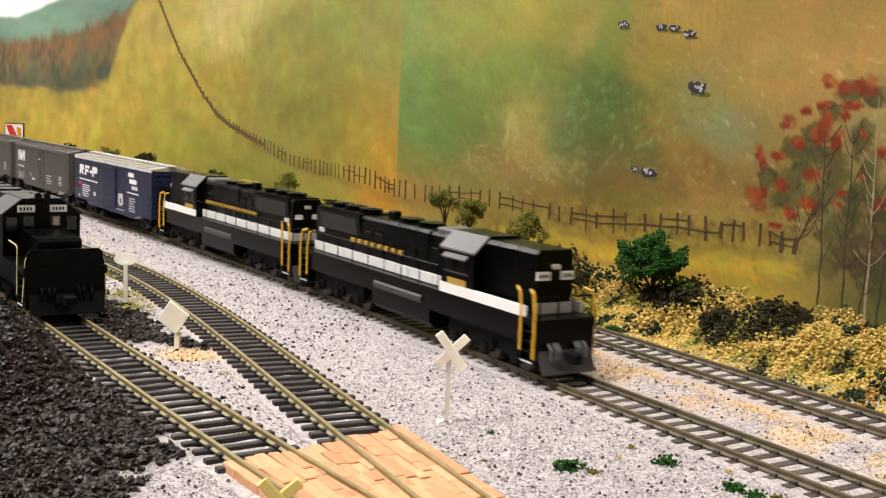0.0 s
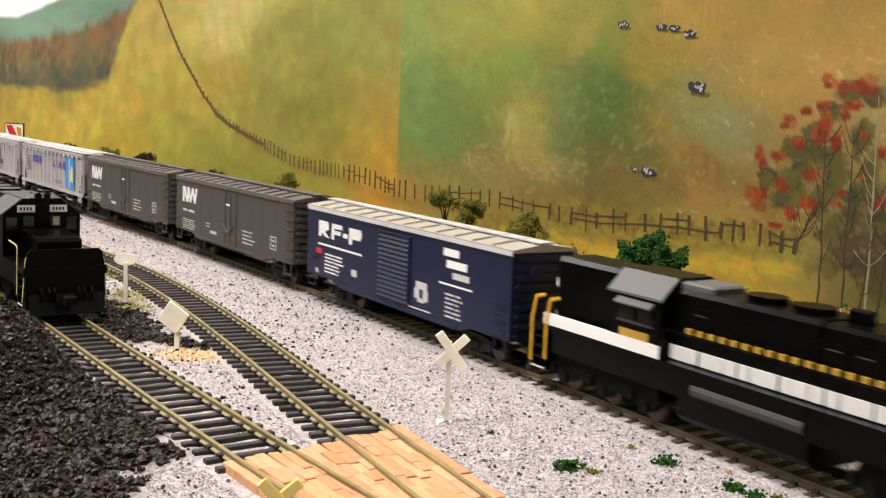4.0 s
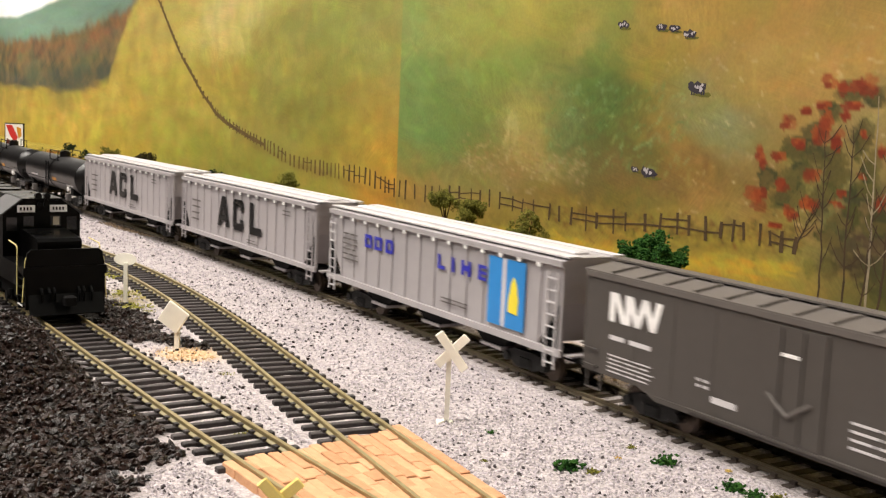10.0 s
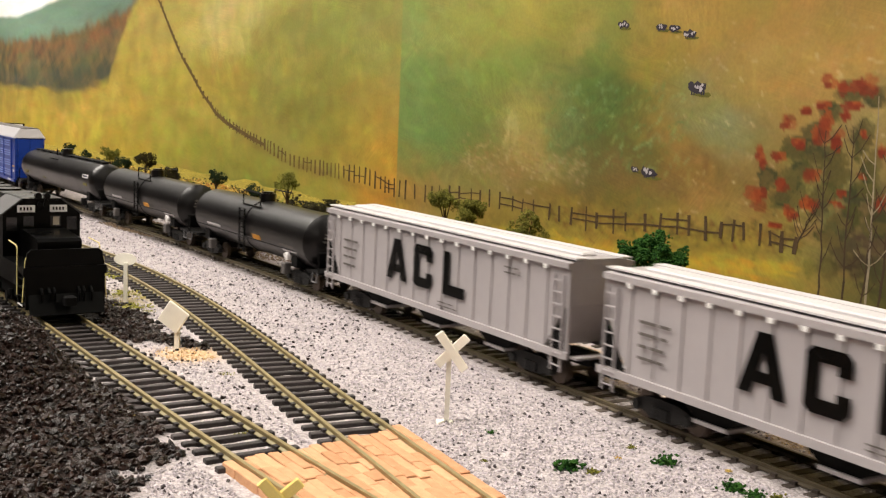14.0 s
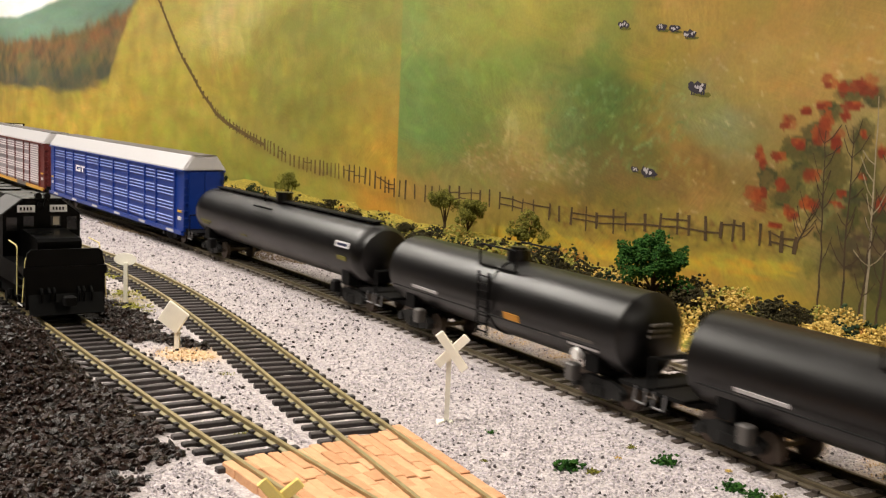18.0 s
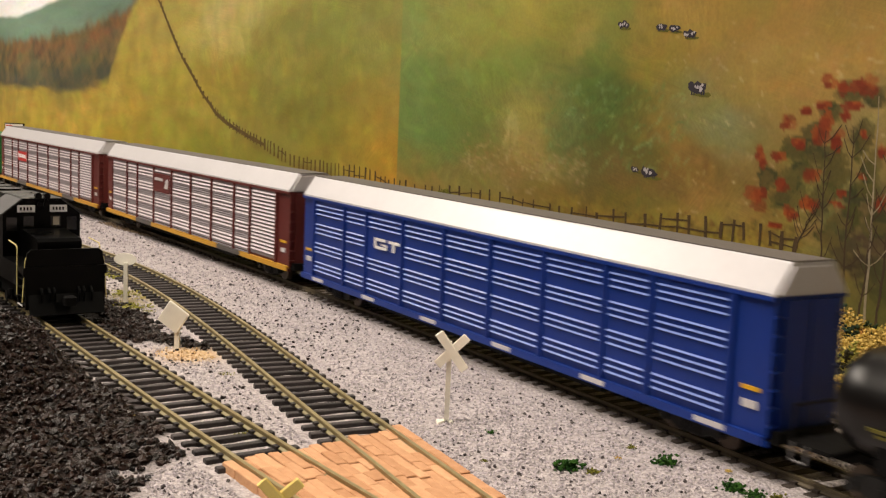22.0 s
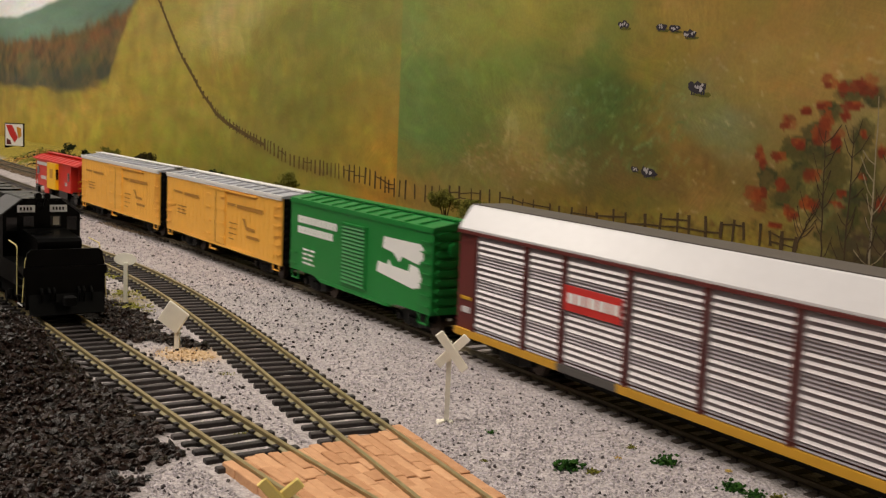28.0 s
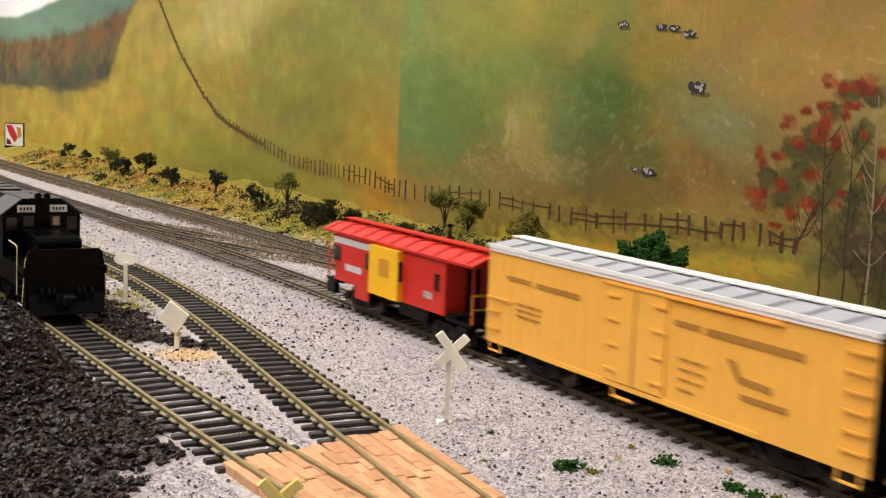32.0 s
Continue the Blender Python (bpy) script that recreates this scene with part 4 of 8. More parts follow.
fence_a = np.array([1.172, 1.139, 1.112, 1.079, 1.046, 1.014, 0.978, 0.932, 0.858, 0.789, 0.733, 0.669, 0.606, 0.560, 0.517, 0.451, 0.365, 0.304, 0.247, 0.179, 0.154, 0.127, 0.102])
fence_z = np.array([0.230, 0.201, 0.173, 0.142, 0.118, 0.095, 0.077, 0.066, 0.055, 0.046, 0.037, 0.035, 0.035, 0.035, 0.030, 0.030, 0.035, 0.033, 0.033, 0.039, 0.039, 0.041, 0.038])
random.seed(3)
a = 1.19
rail_pts = []
posts = 0
while a > 0.095:
    z = float(np.interp(a, fence_a[::-1], fence_z[::-1]))
    g = Geo()
    hgt = float(np.interp(a, [0.102, 0.138, 0.226, 0.344, 0.451, 0.517, 0.618, 0.756, 0.936, 1.114], [0.0085, 0.0103, 0.0118, 0.0122, 0.0122, 0.0130, 0.0128, 0.0113, 0.0091, 0.0061])) * (0.75 + 0.45 * random.random())
    lean = random.uniform(-0.0012, 0.0012)
    stroke(g, [(a, z - hgt * 0.5), (a + lean * 0.4, z), (a + lean, z + hgt * 0.5)], (0.0010 + 0.0006 * random.random()) * float(np.interp(a, [0.15, 0.4, 0.6, 0.8], [1.6, 1.5, 2.1, 3.2])))
    part("painted_fence_post", g, "brown" if a < 0.6 else "fencefar", backdrop)
    rail_pts.append((a, z))
    a -= float(np.interp(a, [0.102, 0.138, 0.226, 0.344, 0.451, 0.517, 0.618, 0.756, 0.936, 1.114], [0.0067, 0.0102, 0.0133, 0.0133, 0.0136, 0.0144, 0.0163, 0.0176, 0.0178, 0.0123])) * random.uniform(0.75, 1.3) * (0.58 if a > 0.5 else 1.0)
for dz in (-0.0015, 0.0022):
    for i in range(0, len(rail_pts) - 2, 2):
        if SEAM - 0.02 < rail_pts[i][0] < SEAM + 0.01 or random.random() < (0.75 if rail_pts[i][0] > 0.55 else 0.5):
            continue
        g = Geo()
        stroke(g, [(p, q + dz + random.uniform(-0.0007, 0.0007)) for p, q in rail_pts[i:i + 3]], 0.0008)
        part("painted_fence_rail", g, "brown", backdrop)
# the fence as it runs up the hill is one dark line
g = Geo()
stroke(g, [(p, q - 0.001) for p, q in rail_pts if p > 0.80], 0.0042, 0.00012)
part("painted_fence_line", g, "fencefar", backdrop)


def cow(a, z, l):
    g, d, s = Geo(), Geo(), Geo()
    blotch(s, a - l * 0.25, z - l * 0.27, l * 0.62, l * 0.10, 0.00012)
    blotch(d, a, z, l * 0.54, l * 0.24, 0.0002, 13)
    blotch(d, a + l * 0.42, z + l * 0.04, l * 0.20, l * 0.20, 0.00026)
    for k in (-0.35, -0.22, 0.22, 0.36):
        stroke(d, [(a + k * l, z - l * 0.1), (a + k * l, z - l * 0.28)], l * 0.08, 0.0002)
    for _ in range(6):
        blotch(g, a + random.uniform(-0.42, 0.48) * l, z + random.uniform(-0.10, 0.15) * l, l * random.uniform(0.05, 0.12), l * random.uniform(0.05, 0.12), 0.00032 + 0.00004 * _, 7)
    part("painted_shadow", s, "cowshade", backdrop)
    part("painted_cow", d, "cowdark", backdrop)
    part("painted_cow_patch", g, "cowlight", backdrop)


cow(0.2345, 0.1414, 0.0085)
cow(0.2024, 0.1389, 0.0075)
cow(0.192, 0.1379, 0.0075)
cow(0.18, 0.1347, 0.0085)
cow(0.1713, 0.1078, 0.0125)
cow(0.2168, 0.0642, 0.006)
cow(0.2048, 0.0635, 0.0115)


def painted_tree(a, z, top, lean, w, mat="twig"):
    g = Geo()
    n = 14
    pts, sway = [], 0.0
    for i in range(n + 1):
        sway = 0.7 * sway + random.uniform(-0.0007, 0.0007)
        pts.append((a + lean * (i / n) ** 1.3 + sway, z + (top - z) * i / n))
    for i in range(n):
        stroke(g, pts[i:i + 2], w * 0.8 * (1 - 0.75 * i / n), 0.00012)
    for i in range(4, n):
        for sg in (-1, 1):
            if random.random() < 0.55:
                q = pts[i]
                da, dz = sg * random.uniform(0.003, 0.009), random.uniform(0.005, 0.013)
                stroke(g, [q, (q[0] + da * 0.5, q[1] + dz * 0.35), (q[0] + da, q[1] + dz)], w * 0.26, 0.00016)
    part("painted_tree", g, mat, backdrop)


random.seed(8)
painted_tree(0.0834, 0.0099, 0.0901, 0.004, 0.0015, "twig")
painted_tree(0.0983, 0.0369, 0.052, -0.006, 0.0014, "twig")
painted_tree(0.0693, 0.0088, 0.0907, 0.003, 0.0015, "twig")
painted_tree(0.0569, 0.0063, 0.1052, 0.003, 0.0018, "birch")
painted_tree(0.061, 0.0031, 0.0673, -0.004, 0.0016, "twig")
painted_tree(0.0514, 0.005, 0.0844, -0.002, 0.0018, "twig")
painted_tree(0.0368, 0.0057, 0.1099, 0.002, 0.003, "twig")
# ---------------------------------------------------------------- tracks


HEAD = [(-0.0004, -0.0017), (0.0004, -0.0017), (0.0004, -0.0008), (0.0006, -0.0006), (0.0006, 0.0), (-0.0006, 0.0), (-0.0006, -0.0006), (-0.0004, -0.0008)]
FOOT = [(-0.0011, -0.0021), (0.0011, -0.0021), (0.0011, -0.0018), (0.0005, -0.0013), (-0.0005, -0.0013), (-0.0011, -0.0018)]


def rail_mesh(line, off, s0, s1, prof, ds=0.01):
    g = Geo()
    ss = np.arange(s0, s1 + ds / 2, ds)
    n = len(prof)
    for s in ss:
        for o, z in prof:
            x, y, h = line.at(s, off + o)
            g.v.append((x, y, z + line.z))
    for i in range(len(ss) - 1):
        g.f += [(i * n + j, i * n + (j + 1) % n, (i + 1) * n + (j + 1) % n, (i + 1) * n + j) for j in range(n)]
    g.f += [tuple(range(n)), tuple(range(len(g.v) - 1, len(g.v) - n - 1, -1))]
    return g


TIE = Geo().cbox(-0.0013, 0.0013, -0.0138, 0.0138, -0.0046, -0.0021, 0.0002)
for o in (-0.00825, 0.00825):
    TIE.box(-0.0011, 0.0011, o - 0.0019, o - 0.00055, -0.0022, -0.0012).box(-0.0011, 0.0011, o + 0.00055, o + 0.0019, -0.0022, -0.0012)
TIE = TIE.mesh("tie", M["tie"])
SHORT = Geo().cbox(-0.0016, 0.0016, -0.0128, 0.0128, -0.0046, -0.0023, 0.0002)
for o in (-0.00825, 0.00825):
    SHORT.box(-0.0010, 0.0010, o - 0.0019, o - 0.00055, -0.0024, -0.0014).box(-0.0010, 0.0010, o + 0.00055, o + 0.0019, -0.0024, -0.0014)
SHORT = SHORT.mesh("tie", M["tiemain"])


def track(name, line, s0, s1, n0, n1, pitch, label, rail="rail", foot="railfoot", tie=None, last=9.0):
    tr = tagged(new(name), label, "railway track", kind="structure")
    tr.empty_display_size = 0.01
    for off in (0.00825, -0.00825):
        r = part("rail", rail_mesh(line, off, s0, s1, HEAD), rail, tr)
        part("rail_foot", rail_mesh(line, off, s0, s1, FOOT), foot, r)
    g = Geo()
    rnd = random.Random(5)
    for s in np.arange(s0, min(s1, last), pitch):
        x, y, h = line.at(s)
        m = Matrix.Translation((x, y, line.z)) @ Matrix.Rotation(h + rnd.uniform(-0.02, 0.02), 4, "Z")
        if n0 <= s <= n1:
            o = new("tie", tie or TIE)
            o.parent, o.matrix_basis = tr, m
        else:
            n = len(g.v)
            b = Geo().box(-0.0012, 0.0012, -0.0126, 0.0126, -0.0046, -0.0023)
            g.add([m @ Vector(v) for v in b.v], b.f)
    tagged(part("ties", g, "tie", tr), kind="stuff")
    return tr


class Crossover(Line):
    """The link that leaves the main line and joins the back line."""

    def __init__(self):
        k = np.linspace(0, 1, 61)
        w = k * k * (3 - 2 * k)
        xa, ya = offsets(MAIN, -0.34 + 0.30 * k, 0 * k)
        sb = -0.56 + 0.30 * k
        xb, yb = offsets(BACK, sb, 0 * k)
        self.x, self.y = xa * (1 - w) + xb * w, ya * (1 - w) + yb * w
        self.s = np.concatenate([[0], np.cumsum(np.hypot(np.diff(self.x), np.diff(self.y)))])
        self.h = np.arctan2(np.gradient(self.y), np.gradient(self.x))
        self.z = -0.0012


track("main_track", MAIN, -4.3, 4.6, -0.62, 0.46, 0.0074, "nickel-silver main line on black ties in grey ballast", "railmain", "footmain", SHORT)
track("back_track", BACK, -4.2, 4.4, -0.75, 0.28, 0.0074, "rearmost track on black ties below the planted bank", "railmain", "footmain", SHORT)
track("middle_siding", MID, -1.6, 0.62, -0.2, 0.4, 0.0074, "siding of brass-toned rail on black plastic ties", last=float(MID.far(-0.0180, 0.3200)[1]) + 0.010)
track("coal_siding", NEAR, -1.5, 0.36, -0.25, 0.36, 0.0080, "siding with coal spilled between its black ties", last=float(NEAR.far(-0.0470, 0.2920)[1]) + 0.010)
track("crossover", Crossover(), 0.0, float(Crossover().s[-1]) - 0.002, 0.02, 0.30, 0.0074, "crossover track linking the main line and the back line", "railmain", "footmain", SHORT)

# ---------------------------------------------------------------- rolling stock parts
SPIN = []
SLIM = 0.78                      # bodies are narrow for their length and overhang towards the aisle
OVER = 0.0178 * (1 - SLIM)


def wheelset_geo(r=0.0048):
    g = Geo()
    for sy in (-1, 1):
        g.cyl((0, sy * 0.0070, 0), (0, sy * 0.0074, 0), r + 0.0006, 18)
        g.cyl((0, sy * 0.0074, 0), (0, sy * 0.0090, 0), r, 18)
        g.cyl((0, sy * 0.0090, 0), (0, sy * 0.0093, 0), r * 0.45, 10)
    return g.cyl((0, -0.0125, 0), (0, 0.0125, 0), 0.0010, 8)


WHEEL = wheelset_geo().mesh("wheelset", M["wheel"])


def freight_frame_geo():
    g = Geo()
    for sy in (-1, 1):
        y0, y1 = sorted((sy * 0.0108, sy * 0.0128))
        g.py([(-0.0135, 0.0062), (-0.0115, 0.0074), (-0.006, 0.0086), (0.006, 0.0086), (0.0115, 0.0074), (0.0135, 0.0062), (0.0125, 0.0040), (0.0095, 0.0040),
              (0.0055, 0.0022), (-0.0055, 0.0022), (-0.0095, 0.0040), (-0.0125, 0.0040)], y0, y1)
        for x in (-0.0114, 0.0114):
            g.cyl((x, sy * 0.0108, 0.0050), (x, sy * 0.0138, 0.0050), 0.0018, 8)
        for x in (-0.0024, 0, 0.0024):
            g.cyl((x, sy * 0.0130, 0.0028), (x, sy * 0.0130, 0.0062), 0.0011, 8)
    return g.box(-0.003, 0.003, -0.011, 0.011, 0.0050, 0.0082)


FRAME = freight_frame_geo().mesh("side_frame", M["truck"])


def spin_wheel(tr, x, z=0.0048):
    w = new("wheelset", WHEEL)
    w.parent = tr
    w.matrix_parent_inverse = Matrix.Translation((x, 0, z))
    SPIN.append(w)


def truck(car, x, axles=(-0.0114, 0.0114), frame=None, slim=SLIM):
    t = new("truck", frame or FRAME)
    t.parent, t.matrix_basis = car, pose(x, OVER / slim, 0) @ Matrix.Diagonal((1, 1 / slim, 1, 1))
    for a in axles:
        spin_wheel(t, a)


def coupler(car, x, sg):
    g = Geo().box(min(x, x + sg * 0.006), max(x, x + sg * 0.006), -0.0012, 0.0012, 0.0078, 0.0102)
    g.cbox(min(x + sg * 0.0055, x + sg * 0.0095), max(x + sg * 0.0055, x + sg * 0.0095), -0.0028, 0.0022, 0.0072, 0.0110, 0.0006)
    part("coupler", g, "under", car)


def ladder(car, x0, x1, y, z0, z1, n, mat, name="ladder"):
    sg = -1 if y < 0 else 1
    g = Geo()
    for x in (x0, x1):
        g.box(x - 0.0003, x + 0.0003, min(y, y + sg * 0.0009), max(y, y + sg * 0.0009), z0, z1)
    for k in range(n):
        z = z0 + (z1 - z0) * (k + 0.5) / n
        g.box(x0, x1, min(y + sg * 0.0006, y + sg * 0.0011), max(y + sg * 0.0006, y + sg * 0.0011), z - 0.00025, z + 0.00025)
    part(name, g, mat, car)


def rungs(car, x0, x1, y, z0, z1, n, mat):
    """Separate grab irons standing off the side."""
    sg = -1 if y < 0 else 1
    for k in range(n):
        z = z0 + (z1 - z0) * k / max(1, n - 1)
        g = Geo().box(x0, x1, min(y + sg * 0.0007, y + sg * 0.0012), max(y + sg * 0.0007, y + sg * 0.0012), z - 0.0003, z + 0.0003)
        for x in (x0, x1):
            g.box(x - 0.0003, x + 0.0003, min(y, y + sg * 0.0012), max(y, y + sg * 0.0012), z - 0.0003, z + 0.0003)
        part("grab_iron", g, mat, car)


def plate(car, name, mat, x0, x1, z0, z1, y=0.0178, lift=0.00018, label=""):
    """A painted bar on both sides of a car; the far side is turned round."""
    for sg in (-1, 1):
        xa, xb = (x0, x1) if sg < 0 else (-x1, -x0)
        part(name, Geo().box(xa, xb, min(sg * y, sg * (y + lift)), max(sg * y, sg * (y + lift)), z0, z1), mat, car, label)


def poly_plate(car, name, mat, pts, y=0.0178, lift=0.0002, label=""):
    for sg in (-1, 1):
        q = [(x if sg < 0 else -x, z) for x, z in pts]
        part(name, Geo().py(q, min(sg * y, sg * (y + lift)), max(sg * y, sg * (y + lift))), mat, car, label)


def bars(car, mat, x0, x1, z0, z1, rows, seed=1, y=0.0178, gap=0.45):
    """Unreadable small print as rows of plain bars."""
    rnd = random.Random(seed)
    h = (z1 - z0) / rows
    for r in range(rows):
        x = x0
        zb = z1 - (r + 1) * h
        e = x1 - rnd.uniform(0, 0.3) * (x1 - x0)
        while x < e:
            w = min(rnd.uniform(0.25, 0.6) * (x1 - x0), e - x)
            if w > 0.0008:
                plate(car, "lettering", mat, x, x + w, zb + h * 0.2, zb + h * (0.2 + gap), y)
            x += w + 0.0012


def underframe(car, L, mat="under"):
    g = Geo().box(-L / 2 + 0.004, L / 2 - 0.004, -0.0035, 0.0035, 0.0085, 0.0125)
    g.box(-L / 2 + 0.002, L / 2 - 0.002, -0.0150, 0.0150, 0.0118, 0.0135)
    part("underframe", g, mat, car)
    b = Geo().cyl((-0.012, 0.008, 0.0095), (0.004, 0.008, 0.0095), 0.0022, 10).box(0.012, 0.018, -0.010, -0.004, 0.0075, 0.0118)
    b.tube([(-L / 2 + 0.03, 0.005, 0.0088), (L / 2 - 0.03, 0.005, 0.0088)], 0.0005)
    part("brake_gear", b, mat, car)


def roof_panels(car, L, W, z0, rise, n, mat, over=0.0006):
    prof = [(-W, z0), (-W, z0 + 0.0011), (-0.004, z0 + rise), (0.004, z0 + rise), (W, z0 + 0.0011), (W, z0)]
    part("roof", Geo().px(prof, -L / 2 - over, L / 2 + over), mat, car)
    g = Geo()
    for k in range(1, n):
        x = -L / 2 + L * k / n
        g.px([(-W + 0.0006, z0 + 0.0010), (-W + 0.0006, z0 + 0.0019), (-0.0045, z0 + rise + 0.0006), (-0.0045, z0 + rise - 0.0004)], x - 0.0006, x + 0.0006)
        g.px([(W - 0.0006, z0 + 0.0010), (0.0045, z0 + rise - 0.0004), (0.0045, z0 + rise + 0.0006), (W - 0.0006, z0 + 0.0019)], x - 0.0006, x + 0.0006)
    part("roof_rib", g, mat, car)


def roofwalk(car, L, z, mat):
    g = Geo()
    for y in (-0.0027, -0.0009, 0.0009, 0.0027):
        g.box(-L / 2 - 0.002, L / 2 + 0.002, y - 0.0008, y + 0.0008, z, z + 0.0006)
    for k in range(9):
        x = -L / 2 + 0.004 + (L - 0.008) * k / 8
        g.box(x - 0.0005, x + 0.0005, -0.0034, 0.0034, z - 0.0007, z)
    part("roofwalk", g, mat, car)


def ribbed_end(car, L, W, z0, z1, n, mat, sg):
    g = Geo()
    for k in range(n):
        z = z0 + (z1 - z0) * (k + 0.5) / n
        h = (z1 - z0) / n * 0.33
        x0, x1 = sg * L / 2, sg * (L / 2 + 0.0009)
        g.px([(-W + 0.002, z), (-W + 0.004, z + h), (W - 0.004, z + h), (W - 0.002, z), (W - 0.004, z - h), (-W + 0.004, z - h)], min(x0, x1), max(x0, x1))
    part("end_rib", g, mat, car)
    b = Geo().cyl((sg * (L / 2 + 0.001), -0.006, z1 - 0.008), (sg * (L / 2 + 0.002), -0.006, z1 - 0.008), 0.0028, 14)
    part("brake_wheel", b, mat, car)


def boxcar(name, label, L, side, roofm, eave=0.0440, sill=0.0095, rise=0.0026, panels=13, W=0.0178, drop=0.0022, walkway=True, endmat=None, trucks=0.058, trim=None):
    car = thing(name, label, "freight car", "train cars")
    x = L / 2
    pr = [(-x, sill + drop), (-x + 0.028, sill + drop), (-x + 0.036, sill), (x - 0.036, sill), (x - 0.028, sill + drop), (x, sill + drop), (x, eave), (-x, eave)]
    for sg in (-1, 1):
        part("side_wall", Geo().py(pr, min(sg * W, sg * (W - 0.0012)), max(sg * W, sg * (W - 0.0012))), side, car)
        part("end_wall", Geo().box(min(sg * x, sg * (x - 0.0012)), max(sg * x, sg * (x - 0.0012)), -W + 0.0013, W - 0.0013, sill + drop, eave + 0.001), endmat or side, car)
        part("eave_rail", Geo().box(-x, x, min(sg * (W - 0.0002), sg * (W + 0.0006)), max(sg * (W - 0.0002), sg * (W + 0.0006)), eave - 0.0011, eave + 0.0006), trim or roofm, car)
        part("side_sill", Geo().box(-x + 0.036, x - 0.036, min(sg * W, sg * (W + 0.0005)), max(sg * W, sg * (W + 0.0005)), sill, sill + 0.0016), side, car)
        ribbed_end(car, L, W, sill + drop, eave, 9, endmat or side, sg)
        coupler(car, sg * x, sg)
        truck(car, sg * (x - (L / 2 - trucks)))
        for sx in (-1, 1):
            st = Geo()
            xa = sx * (x - 0.006)
            for q in (-0.0035, 0.0035):
                st.box(xa + q - 0.0003, xa + q + 0.0003, sg * (W - 0.0003) - 0.0003, sg * (W - 0.0003) + 0.0003, 0.0065, sill + drop)
            st.box(xa - 0.0038, xa + 0.0038, sg * (W - 0.0003) - 0.0005, sg * (W - 0.0003) + 0.0005, 0.0062, 0.0068)
            part("step", st, side, car)
    part("floor_pan", Geo().box(-x + 0.001, x - 0.001, -W + 0.0013, W - 0.0013, sill + drop, sill + drop + 0.001), "under", car)
    underframe(car, L)
    roof_panels(car, L, W + 0.0004, eave, rise, panels, roofm)
    if walkway:
        roofwalk(car, L, eave + rise + 0.0006, trim or roofm)
    return car


def louvre_door(car, x0, x1, z0, z1, mat, n=14, W=0.0178):
    for sg in (-1, 1):
        xa, xb = (x0, x1) if sg < 0 else (-x1, -x0)
        d = part("door", Geo().box(xa, xb, min(sg * W, sg * (W + 0.0009)), max(sg * W, sg * (W + 0.0009)), z0, z1), mat, car)
        for k in range(n):
            z = z0 + 0.001 + (z1 - z0 - 0.002) * k / (n - 1)
            h = (z1 - z0) / n * 0.32
            pr = [(sg * (W + 0.0009), z - h), (sg * (W + 0.0009), z + h), (sg * (W + 0.0016), z - h * 0.6)]
            part("door_rib", Geo().px(pr, xa + 0.0012, xb - 0.0012), mat, d)
        part("door_track", Geo().box(min(xa, xa - sg * 0.0), xb, min(sg * W, sg * (W + 0.0015)), max(sg * W, sg * (W + 0.0015)), z1, z1 + 0.0009), mat, car)


CARS = []


def enlist(car, u0, u1, trucks, flip=False, slim=SLIM):
    car.scale = (1, slim, 1)
    CARS.append((car, (u0 + u1) / 2, trucks, flip))


